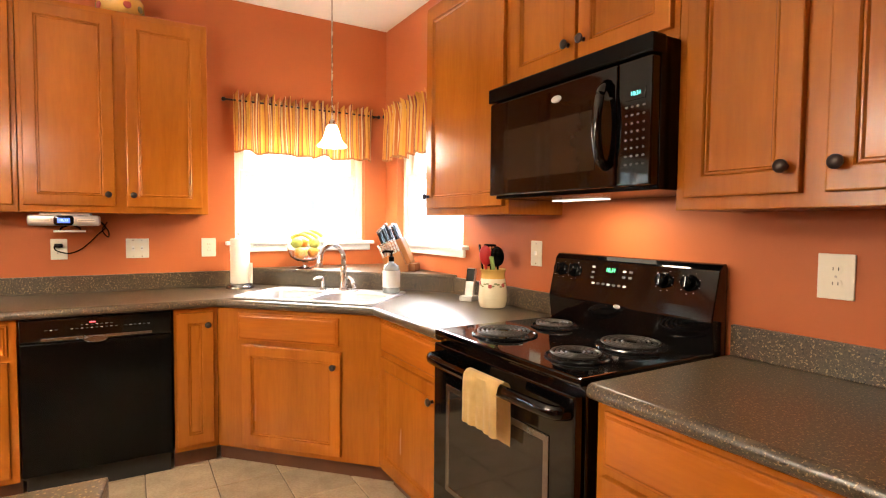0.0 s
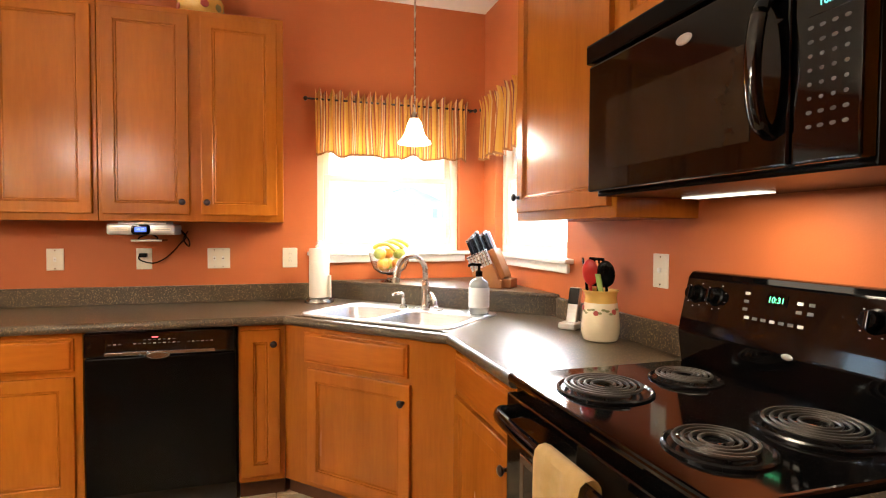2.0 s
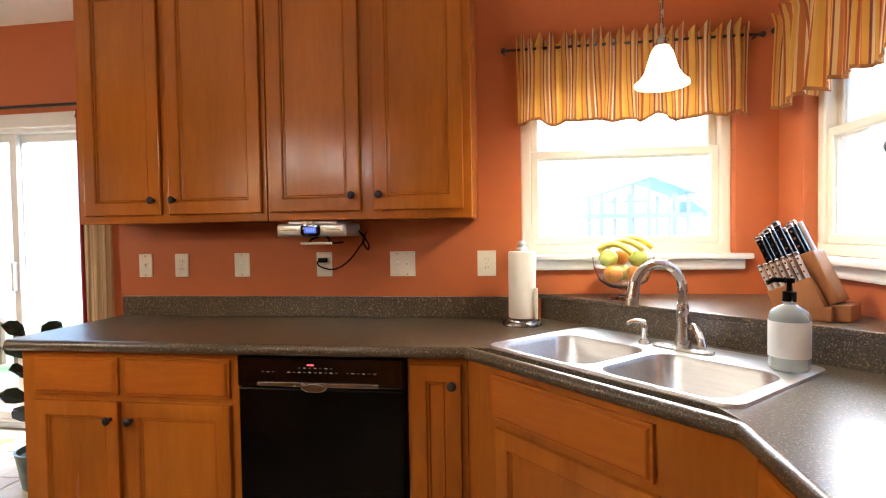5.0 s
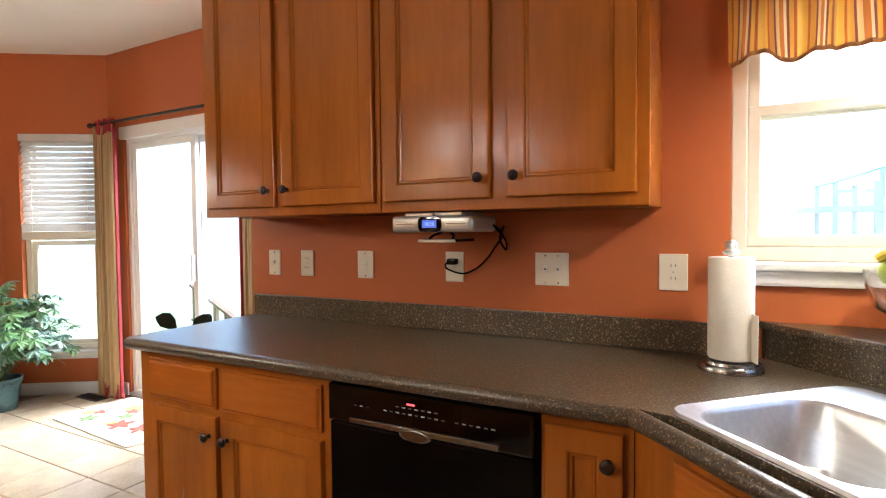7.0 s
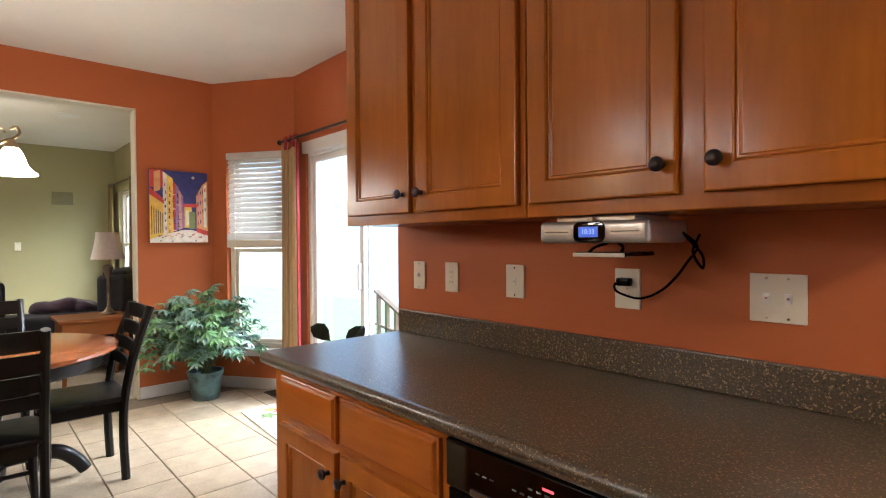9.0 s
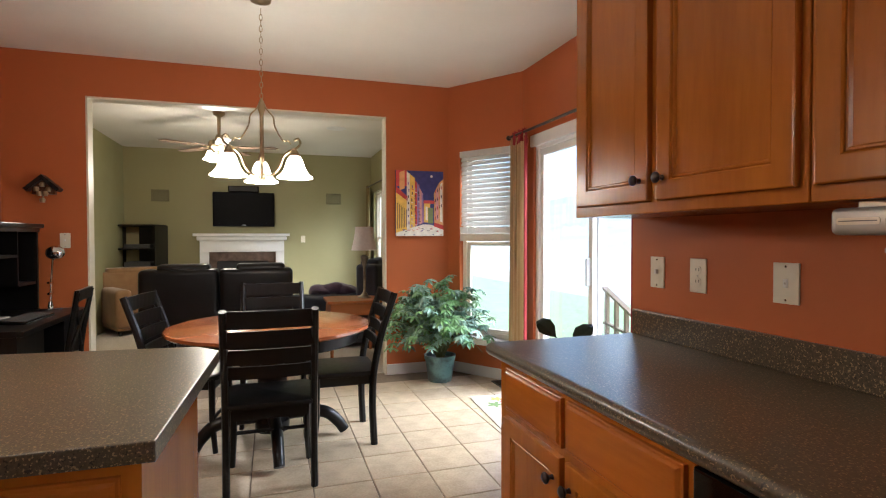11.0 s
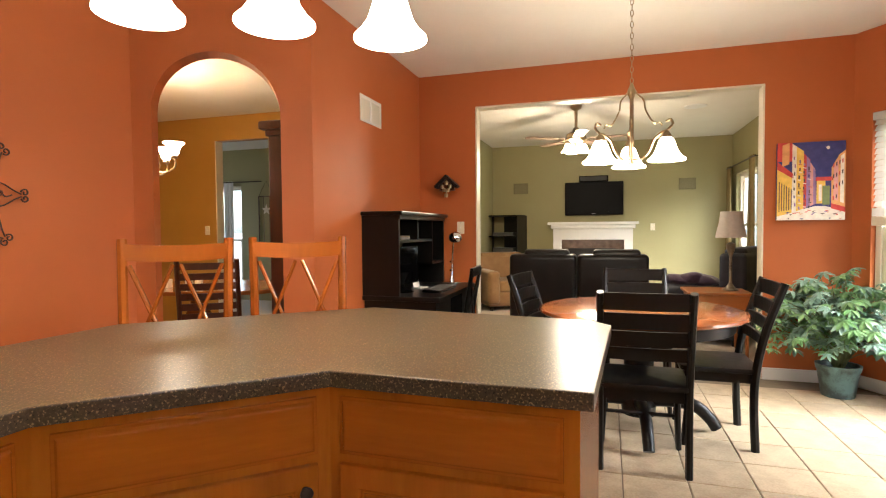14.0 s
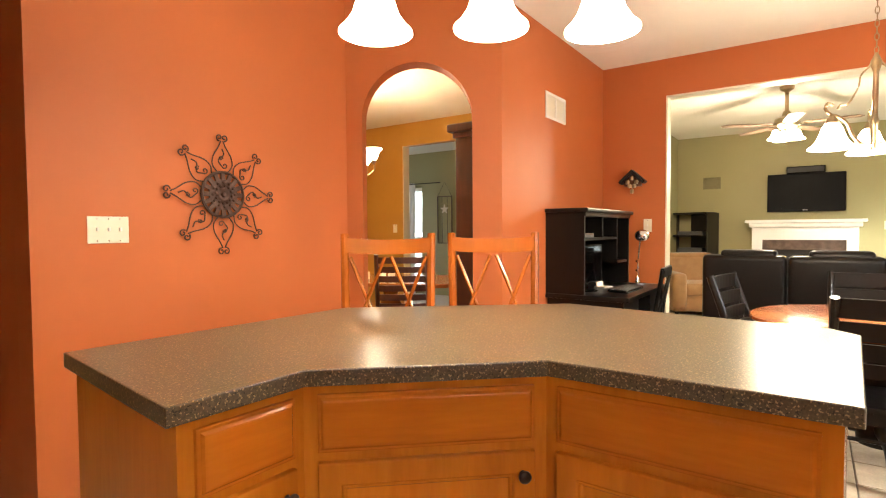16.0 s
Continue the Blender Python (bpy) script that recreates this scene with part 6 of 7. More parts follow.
# wrought iron sunburst on the wall
IRON = mat("wrought_iron", (0.085, 0.036, 0.022), (0.05, 0.024, 0.016), 0.55, 0.3, scale=30)
t = thing("iron_wall_ornament", "dark wrought iron sunburst ornament hung on the wall", "wall ornament", pose(-0.915, 0.892, 1.44, 0, 0, 180))
part("medallion", lathe(new_bm(), [(0.122, 0.012), (0.122, 0.022), (0.114, 0.026), (0.106, 0.018)], 48, pose(0, 0, 0, 90), closed=False), IRON, t, smooth=True)
bm = lathe(new_bm(), [(0.078, 0.012), (0.08, 0.022), (0.06, 0.026), (0.045, 0.020), (0.03, 0.028), (0.014, 0.022), (0.01, 0.032), (0.002, 0.033)], 36, pose(0, 0, 0, 90))
part("hub", bm, IRON, t, smooth=True)
bm = new_bm()
for k in range(12):
    a = 6.283 * k / 12
    for q in (0.045, 0.062):
        ball(bm, q * math.cos(a + q * 9), -0.026, q * math.sin(a + q * 9), 0.008, u=8, v=6)
part("beading", bm, IRON, t)["kind"] = "stuff"
for k in range(16):
    a = radians(22.5 * k)
    part("spoke", bx(-0.012, -0.022, 0.076, 0.012, -0.014, 0.112, bevel=0.003), IRON, t).matrix_local = Matrix.Rotation(a, 4, 'Y')
for k in range(8):
    bm = new_bm()
    for s in (-1, 1):
        tube(bm, curve_points([(s * 0.032, -0.016, 0.118), (s * 0.055, -0.016, 0.150), (s * 0.050, -0.016, 0.195), (s * 0.020, -0.016, 0.245), (s * 0.006, -0.016, 0.275)], 6), 0.0035, 6)
        tube(bm, spiral(s * 0.014, 0.292, 0.018, 0.005, 270 if s > 0 else 270, 270 + s * 400, 16, -0.016), 0.0038, 6)
    tube(bm, spiral(0.013, 0.150, 0.016, 0.005, 200, 560, 14, -0.016), 0.0035, 6)
    tube(bm, curve_points([(-0.003, -0.016, 0.145), (-0.022, -0.016, 0.175), (0.008, -0.016, 0.205), (0.0, -0.016, 0.235)], 5), 0.0035, 6)
    tube(bm, spiral(-0.008, 0.185, 0.012, 0.004, 0, 360, 10, -0.016), 0.0032, 6)
    part("petal", bm, IRON, t).matrix_local = Matrix.Rotation(radians(45 * k), 4, 'Y')

# wall vent
t = thing("wall_vent", "white metal return air grille", "vent", pose(-3.225, YS, 2.19, 0, 0, 180))
part("frame", bar_frame(new_bm(), -0.19, 0.19, -0.10, 0.10, -0.008, 0, 0.022, 0.003), WHITE, t)
part("divider", bx(-0.008, -0.007, -0.08, 0.008, 0, 0.08), WHITE, t)
part("backing", bx(-0.17, -0.001, -0.08, 0.17, 0, 0.08), PLATE, t)
for k in range(11):
    o = part("slat", bx(-0.17, -0.006, -0.0015, 0.17, 0.006, 0.0015), WHITE, t)
    o.matrix_local = pose(0, -0.005, -0.07 + 0.014 * k, 35)

# computer desk with hutch
t = thing("computer_desk", "black wooden computer desk with an open hutch", "desk", pose(-3.60, YS, 0, 0, 0, 180))
DWD = 0.55
part("desktop", bx(-DWD - 0.02, -0.62, 0.735, DWD + 0.02, 0, 0.77, bevel=0.006), BLACKW, t)
for s in (-1, 1):
    part("pedestal", bx(s * DWD - (0.38 if s > 0 else 0), -0.58, 0.0, s * DWD + (0.38 if s < 0 else 0), -0.01, 0.735), BLACKW, t)
    part("hutch_side", bx(s * DWD - 0.012, -0.30, 0.77, s * DWD + 0.012, 0, 1.37), BLACKW, t)
part("hutch_back", bx(-DWD + 0.012, -0.012, 0.77, DWD - 0.012, 0, 1.37), BLACKW, t)
part("crown", bx(-DWD - 0.035, -0.335, 1.375, DWD + 0.035, 0, 1.405, bevel=0.008), BLACKW, t)
part("hutch_top", bx(-DWD - 0.012, -0.31, 1.345, DWD + 0.012, 0, 1.375), BLACKW, t)
part("shelf", bx(-DWD + 0.012, -0.29, 1.165, DWD - 0.30, -0.012, 1.185), BLACKW, t)
for x in (DWD - 0.30, -0.12):
    part("divider", bx(x - 0.008, -0.29, 1.185 if x < 0 else 0.97, x + 0.008, -0.012, 1.345), BLACKW, t)
part("shelf", bx(DWD - 0.29, -0.29, 0.96, DWD - 0.012, -0.012, 0.98), BLACKW, t)
t = thing("computer_monitor", "black flat computer monitor on the desk", "monitor", pose(-3.33, YS + 0.20, 0.77, 0, 0, 172))
part("stand", lathe(new_bm(), [(0.10, 0), (0.10, 0.008), (0.025, 0.014), (0.02, 0.08)], 20), BLACK_SATIN, t, smooth=True)
part("bezel", bx(-0.22, -0.035, 0.06, 0.22, 0.01, 0.36, bevel=0.006), BLACK_SATIN, t)
part("screen", bx(-0.205, -0.0365, 0.075, 0.205, -0.0345, 0.345), BLACK_GLASS, t)
t = thing("keyboard", "black computer keyboard on the desk", "keyboard", pose(-3.52, YS + 0.46, 0.77, 4, 0, 180))
part("case", bx(-0.22, -0.075, 0, 0.22, 0.075, 0.02, bevel=0.004), BLACK_SATIN, t)
bm = new_bm()
for r in range(5):
    for k in range(18):
        box(bm, -0.208 + 0.0233 * k, -0.062 + 0.025 * r, 0.02, -0.189 + 0.0233 * k, -0.042 + 0.025 * r, 0.025)
part("keys", bm, GREY_INK, t)["kind"] = "stuff"
t = thing("desk_calendar", "white card standing on the desk", "card", pose(-3.62, YS + 0.25, 0.77, 0, 0, 165))
part("card", bx(-0.045, -0.003, 0.0, 0.045, 0.003, 0.19, bevel=0.001), LABELW, t).matrix_local = pose(0, 0.03, 0, -16)
part("foot", bx(-0.06, -0.05, 0, 0.06, 0.05, 0.012, bevel=0.004), LABELW, t)
for k, (x, z, w, h, mt) in enumerate(((-3.52, 1.185, 0.10, 0.02, LABELW), (-3.36, 1.185, 0.05, 0.10, BRASS), (-3.50, 1.205, 0.08, 0.012, PLATE))):
    one("paper_stack" if k != 1 else "figurine", bx(-w / 2, -0.06, 0, w / 2, 0.06, h, bevel=0.003) if k != 1 else lathe(new_bm(), [(0.025, 0), (0.02, 0.02), (0.008, 0.04), (0.014, 0.07), (0.004, 0.1)], 12), mt, "white papers lying on the hutch shelf" if k != 1 else "small brass ornament on the hutch shelf", "papers" if k != 1 else "ornament", pose(x, YS + 0.16, z))
# desk lamp
t = thing("desk_lamp", "chrome jointed desk lamp with a round head", "lamp", pose(-4.08, YS + 0.40, 0.77))
part("base", lathe(new_bm(), [(0.07, 0), (0.07, 0.012), (0.02, 0.02), (0.012, 0.06)], 20), CHROME, t, smooth=True)
part("arm", tube(new_bm(), [(0, 0, 0.05), (-0.02, 0.0, 0.22), (0.0, 0.02, 0.40)], 0.007, 8), CHROME, t)
for z in (0.12, 0.2):
    part("joint", tube(new_bm(), [(-0.05, 0, z), (0.04, 0, z)], 0.009, 8), CHROME, t)
part("head", ball(new_bm(), 0.0, 0.035, 0.42, 0.062, 0.062, 0.055, 20, 12), CHROME, t, "round chrome lamp head", smooth=True)
# desk chair
t = thing("desk_chair", "black wooden chair with a crossed back at the desk", "chair", pose(-3.78, 2.19, 0, 0, 0, 184))
part("seat", prism(new_bm(), rrect(0, 0, 0.42, 0.40, 0.05), 0.44, 0.468, 0.008), BLACKW, t)
for s in (-1, 1):
    part("rear_leg", tube(new_bm(), curve_points([(s * 0.19, -0.22, 0), (s * 0.19, -0.19, 0.45), (s * 0.195, -0.26, 0.93)], 5), 0.017, 8), BLACKW, t)
    part("front_leg", tube(new_bm(), [(s * 0.17, 0.16, 0.44), (s * 0.175, 0.17, 0)], 0.018, 8), BLACKW, t)
    part("cross_bar", tube(new_bm(), [(s * 0.17, -0.20 + 0.004 * s, 0.52), (-s * 0.17, -0.25 + 0.004 * s, 0.86)], 0.012, 6), BLACKW, t)
part("top_rail", bx(-0.205, -0.272, 0.87, 0.205, -0.245, 0.945, bevel=0.006), BLACKW, t)
# little lantern on the wall
t = thing("wall_lantern", "small dark wooden birdhouse-shaped wall ornament with metal cups", "wall ornament", pose(XW, 2.04, 1.66, 0, 0, 90))
part("roof", prism(new_bm(), [(-0.12, 0.02), (0, 0.13), (0.12, 0.02), (0.10, 0.0), (0, 0.09), (-0.10, 0.0)], 0, 0.09, m=pose(0, 0, 0, 90)), BLACKW, t)
part("frame", prism(new_bm(), [(-0.075, -0.02), (0.075, -0.02), (0.07, 0.035), (0, 0.09), (-0.07, 0.035)], 0, 0.05, m=pose(0, 0, 0, 90)), MAPLE_DARK, t)
for x, z in ((-0.04, 0.0), (0.0, 0.035), (0.04, 0.0), (-0.02, -0.035), (0.02, -0.035), (0.0, -0.085)):
    part("cup", lathe(new_bm(), [(0.016, 0), (0.02, 0.02), (0.014, 0.035)], 12, pose(x, -0.065, z)), BRASS, t, smooth=True)
part("hanger", tube(new_bm(), [(0, -0.05, -0.02), (0, -0.065, -0.085)], 0.006, 6), BRASS, t)


# ---- great room ----
LEATHER = mat("black_leather", (0.009, 0.007, 0.0065), (0.006, 0.005, 0.005), 0.3, scale=6, bump=0.35, bscale=60, spec=0.25)
NAVY = mat("navy_leather", (0.030, 0.033, 0.046), (0.020, 0.022, 0.032), 0.5, scale=6, bump=0.3, bscale=60, spec=0.25)
SUEDE = mat("tan_suede", (0.30, 0.17, 0.065), (0.24, 0.13, 0.05), 0.9, scale=8, bump=0.3, bscale=120, sheen=0.3)
PURPLE = mat("purple_blanket", (0.055, 0.028, 0.06), (0.035, 0.018, 0.04), 0.95, scale=20, bump=0.6, bscale=120, sheen=0.3)


def armchair(name, at, w, material, label, cat, seats=1, h=1.02, d=0.9):
    """An upholstered seat facing +y, with its back at -y."""
    t = thing(name, label, cat, at)
    part("base", bx(-w / 2 + 0.02, -d / 2 + 0.05, 0.07, w / 2 - 0.02, d / 2 - 0.04, 0.30, bevel=0.03, seg=3), material, t, smooth=True)
    for s in (-1, 1):
        part("arm", bx(s * w / 2 - (0.20 if s > 0 else 0), -d / 2 + 0.06, 0.10, s * w / 2 + (0.20 if s < 0 else 0), d / 2, 0.62, bevel=0.075, seg=5), material, t, smooth=True)
        part("leg", lathe(new_bm(), [(0.025, 0), (0.032, 0.07)], 12, pose(s * (w / 2 - 0.08), d / 2 - 0.1, 0)), BLACKW, t)
        part("leg", lathe(new_bm(), [(0.025, 0), (0.032, 0.07)], 12, pose(s * (w / 2 - 0.08), -d / 2 + 0.12, 0)), BLACKW, t)
    sw = (w - 0.36) / seats
    for k in range(seats):
        x0 = -w / 2 + 0.18 + sw * k
        part("seat_cushion", bx(x0, -d / 2 + 0.2, 0.29, x0 + sw, d / 2 - 0.02, 0.47, bevel=0.05, seg=4), material, t, smooth=True)
        wb = w / seats
        xb = -w / 2 + wb * k
        part("back_cushion", bx(xb + 0.004, -d / 2, 0.12, xb + wb - 0.004, -d / 2 + 0.26, h - 0.03, bevel=0.055, seg=4), material, t, smooth=True)
        part("head_roll", bx(xb + 0.16, -d / 2 + 0.03, h - 0.10, xb + wb - 0.16 + 0.08, -d / 2 + 0.25, h + 0.02, bevel=0.05, seg=4), material, t, smooth=True)
    return t


armchair("loveseat", pose(-5.58, 3.21, 0, 0, 0, 90), 1.44, LEATHER, "black leather reclining loveseat seen from behind", "sofa", 2)
armchair("armchair", pose(-6.2, 4.60, 0, 0, 0, 155), 1.05, NAVY, "dark blue leather armchair with a blanket on it", "armchair", 1, 1.02, 1.1)
armchair("armchair", pose(-7.9, 1.98, 0, 0, 0, -60), 0.95, SUEDE, "tan suede armchair with rolled arms", "armchair", 1, 0.86)
bm = new_bm()
for i in range(3):
    ball(bm, -0.12 + 0.13 * i, 0.02 * i, 0.02 * (i % 2), 0.17, 0.14, 0.075, 20, 12)
for v in bm.verts:
    v.co += 0.03 * noise.noise_vector(v.co * 9)
one("throw_blanket", bm, PURPLE, "dark purple blanket heaped on the armchair", "blanket", pose(-5.98, 4.42, 0.66, 0, 0, 75), smooth=True)
HONEY = wood("end_table_wood", (0.40, 0.15, 0.04), (0.30, 0.10, 0.028), "x", 0.3, 0.3)
t = thing("end_table", "honey wood end table with a drawer", "table", pose(-5.32, 4.56, 0, 0, 0, 90))
part("tabletop", bx(-0.29, -0.27, 0.60, 0.29, 0.27, 0.63, bevel=0.008), HONEY, t)
part("apron", bx(-0.26, -0.24, 0.47, 0.26, 0.24, 0.60, bevel=0.003), HONEY, t)
for sx2 in (-1, 1):
    for sy2 in (-1, 1):
        part("leg", tube(new_bm(), [(sx2 * 0.24, sy2 * 0.22, 0.48), (sx2 * 0.245, sy2 * 0.225, 0.0)], 0.027, 8, taper=0.6), HONEY, t)
LINEN = mat("linen_shade", (0.60, 0.55, 0.51), (0.54, 0.49, 0.46), 0.9, scale=40, bump=0.4, bscale=300)
t = thing("table_lamp", "table lamp with a taupe bell shade, unlit", "lamp", pose(-5.32, 4.70, 0.63))
part("base", lathe(new_bm(), [(0.075, 0), (0.075, 0.012), (0.045, 0.025), (0.03, 0.05), (0.015, 0.07), (0.013, 0.33), (0.02, 0.36), (0.04, 0.42), (0.045, 0.46), (0.02, 0.48)], 24), mat("lamp_bronze", (0.06, 0.045, 0.035), (0.35, 0.29, 0.2), 0.35, 0.5, scale=6), t, smooth=True)
part("shade", lathe(new_bm(), [(0.143, 0.53), (0.132, 0.58), (0.112, 0.67), (0.101, 0.75), (0.099, 0.79), (0.096, 0.79), (0.098, 0.75), (0.109, 0.67), (0.129, 0.58), (0.140, 0.53)], 32, closed=False), LINEN, t, "taupe linen bell shade", smooth=True)
part("harp", tube(new_bm(), [(0, 0, 0.47), (0, 0, 0.79)], 0.004, 6), BRASS, t)

# fireplace
STONE = mat("brown_marble", (0.085, 0.055, 0.04), (0.16, 0.11, 0.08), 0.2, scale=9, contrast=1.4, coat=0.3)
t = thing("fireplace", "white mantel fireplace with a dark marble surround", "fireplace", pose(GX, 3.27, 0, 0, 0, 90))
part("mantel_shelf", bx(-0.75, -0.24, 1.33, 0.75, -0.001, 1.375, bevel=0.008), WHITE, t)
part("moulding", bx(-0.70, -0.20, 1.26, 0.70, -0.001, 1.33, bevel=0.02, seg=3), WHITE, t)
part("frieze", bx(-0.66, -0.15, 1.07, 0.66, -0.001, 1.26, bevel=0.004), WHITE, t)
for s in (-1, 1):
    part("pilaster", bx(s * 0.66 - (0.14 if s > 0 else 0), -0.15, 0.0, s * 0.66 + (0.14 if s < 0 else 0), -0.001, 1.07, bevel=0.006), WHITE, t)
    part("surround", bx(s * 0.52 - (0.12 if s > 0 else 0), -0.11, 0.0, s * 0.52 + (0.12 if s < 0 else 0), -0.001, 1.07), STONE, t)
part("surround", bx(-0.40, -0.11, 0.92, 0.40, -0.001, 1.07), STONE, t, "brown marble lintel")
part("firebox", bx(-0.40, -0.05, 0.02, 0.40, -0.001, 0.92), DARK, t)
part("hearth", bx(-0.72, -0.45, 0.0, 0.72, -0.15, 0.03, bevel=0.004), STONE, t)
SCREEN = mat("dark_screen", (0.004, 0.004, 0.005), None, 0.45, spec=0.06)
t = thing("television", "black flat television hung over the mantel", "television", pose(GX, 3.29, 1.78, 0, 0, 90))
part("bezel", bx(-0.485, -0.09, -0.285, 0.485, -0.02, 0.285, bevel=0.012), SCREEN, t)
part("screen", bx(-0.45, -0.092, -0.235, 0.45, -0.0895, 0.255), SCREEN, t)
part("badge", bx(-0.03, -0.093, -0.268, 0.03, -0.0905, -0.258), SILVER, t)
part("bracket", bx(-0.2, -0.02, -0.15, 0.2, 0, 0.15), DARK, t)
t = thing("centre_speaker", "black centre loudspeaker over the television", "speaker", pose(GX, 3.29, 2.115, 0, 0, 90))
part("cabinet", bx(-0.24, -0.16, -0.05, 0.24, 0, 0.05, bevel=0.01), BLACK_SATIN, t)
part("grille", bx(-0.22, -0.165, -0.038, 0.22, -0.159, 0.038), DARK, t)
GRILLE = mat("sage_grille", (0.21, 0.19, 0.10), (0.18, 0.16, 0.085), 0.8, scale=60)
for y in (2.02, 4.78):
    t = thing("wall_speaker", "sage painted in-wall speaker grille", "speaker", pose(GX, y, 1.99, 0, 0, 90), group="in-wall speakers")
    part("grille", bx(-0.115, -0.006, -0.08, 0.115, 0, 0.08, bevel=0.002), GRILLE, t)
    part("frame", bar_frame(new_bm(), -0.13, 0.13, -0.095, 0.095, -0.009, 0, 0.016, 0.002), GRILLE, t)
t = thing("media_shelf", "black media shelf holding electronic boxes", "shelf", pose(GX + 0.02, 1.83, 0, 0, 0, 75))
for s in (-1, 1):
    part("side", bx(s * 0.31 - 0.012, -0.42, 0.0, s * 0.31 + 0.012, 0.0, 1.5), BLACKW, t)
part("back", bx(-0.30, -0.012, 0.0, 0.30, 0, 1.5), BLACKW, t)
for z in (0.03, 0.5, 0.82, 1.12, 1.485):
    part("shelf", bx(-0.30, -0.42, z, 0.30, -0.012, z + 0.025), BLACKW, t)
for z, h in ((0.845, 0.09), (1.145, 0.06), (0.525, 0.1)):
    one("electronic_box", bx(-0.2, -0.32, 0, 0.2, -0.04, h, bevel=0.004), GREY_INK, "dark grey electronic box on the shelf", "electronics", pose(GX + 0.02, 1.83, z, 0, 0, 75))
t = thing("picture_frame", "tall wooden framed picture on the sage wall", "picture", pose(-6.3, GS, 1.75, 0, 0, 180))
part("frame", bar_frame(new_bm(), -0.4, 0.4, -0.65, 0.65, -0.05, 0, 0.09), HONEY, t)
part("glass", bx(-0.31, -0.02, -0.56, 0.31, -0.01, 0.56), BLACK_GLASS, t)
# ceiling fan
BLADE = mat("fan_blade_wood", (0.17, 0.11, 0.07), (0.13, 0.085, 0.055), 0.5, scale=8)
t = thing("ceiling_fan", "brass ceiling fan with lit glass shades", "fan", pose(-6.1, 3.15, H - 0.14))
part("canopy", lathe(new_bm(), [(0.07, 0.14), (0.065, 0.11), (0.02, 0.08), (0.018, -0.12)], 20), BRASS, t, smooth=True)
part("motor", lathe(new_bm(), [(0.03, -0.12), (0.05, -0.17), (0.11, -0.20), (0.125, -0.25), (0.10, -0.29), (0.05, -0.31), (0.045, -0.33)], 24), BRASS, t, smooth=True)
for k in range(5):
    o = part("blade", prism(new_bm(), [(0.16, -0.05), (0.22, -0.065), (0.62, -0.07), (0.66, 0.0), (0.62, 0.07), (0.22, 0.065), (0.16, 0.05)], -0.265, -0.257, 0.002), BLADE, t, "brown wooden blade")
    o.matrix_local = pose(0, 0, 0, 0, 0, 72 * k + 10)
    part("blade_iron", bx(0.10, -0.02, -0.272, 0.22, 0.02, -0.266), BRASS, o)
for k in range(4):
    a = radians(90 * k + 30)
    part("shade", lathe(new_bm(), bell(0.075, 0.10), 20, pose(0.11 * math.cos(a), 0.11 * math.sin(a), -0.42), closed=False), SHADE, t, "lit white glass shade", smooth=True)
part("pull_hub", lathe(new_bm(), [(0.03, -0.33), (0.04, -0.35), (0.01, -0.38)], 16), BRASS, t, smooth=True)
GOLDC = mat("gold_curtain", (0.24, 0.18, 0.07), (0.19, 0.14, 0.05), 0.85, scale=20, bump=0.3, bscale=200)
for x in (GX + 0.06, GX + 1.46):
    t = thing("curtain", "olive gold curtain beside the great room window", "curtain", pose(x, GN - 0.09, 0), group="great room curtains")
    part("cloth", hanging(0.22, 2.22, 0.03, 0.035, 4, int(x * 7), nx=60, nz=10, sag=0), GOLDC, t, smooth=True)
t = thing("curtain_rod", "dark curtain rod over the great room window", "curtain rod")
part("rod", tube(new_bm(), [(GX + 0.03, GN - 0.09, 2.2), (GX + 1.75, GN - 0.09, 2.2)], 0.012, 8), BRONZE, t)
part("bracket", tube(new_bm(), [(GX + 1.72, GN - 0.09, 2.2), (GX + 1.72, GN, 2.2)], 0.008, 6), BRONZE, t)
t = thing("ceiling_speaker", "round white ceiling speaker grille", "speaker", pose(-6.6, 4.55, H - 0.008))
part("grille", lathe(new_bm(), [(0.13, 0.008), (0.13, 0.002), (0.115, 0.0), (0.02, 0.001)], 28), WHITE, t, smooth=True)

# ---- dining room ----
DARKW = mat("dark_cherry", (0.085, 0.022, 0.010), (0.055, 0.015, 0.008), 0.4, scale=6, stretch=(4, 4, 0.5), coat=0.3)
t = thing("china_cupboard", "tall dark cherry china cupboard with a crown", "cupboard", pose(-3.80, 1.25, 0))
part("body", bx(-0.6, -0.42, 0.0, 0.6, 0, 2.05, bevel=0.004), DARKW, t)
part("crown", bx(-0.66, -0.48, 2.10, 0.66, 0, 2.17, bevel=0.02, seg=3), DARKW, t)
part("frieze", bx(-0.62, -0.44, 2.05, 0.62, 0, 2.10, bevel=0.01), DARKW, t)
for s in (-1, 1):
    part("door", bar_frame(new_bm(), min(0, s * 0.57), max(0, s * 0.57), 0.95, 2.0, -0.44, -0.42, 0.07), DARKW, t)
    part("door", bx(min(0.01 * s, s * 0.57), -0.44, 0.08, max(0.01 * s, s * 0.57), -0.42, 0.85, bevel=0.006), DARKW, t)
AMBER = wood("dining_top", (0.40, 0.16, 0.045), (0.30, 0.10, 0.03), "y", 0.2, 0.4)
t = thing("dining_table", "polished brown dining table on turned legs", "table", pose(-3.45, -0.15, 0, 0, 0, 20))
part("tabletop", prism(new_bm(), rrect(0, 0, 1.05, 1.6, 0.2), 0.725, 0.76, 0.008), AMBER, t)
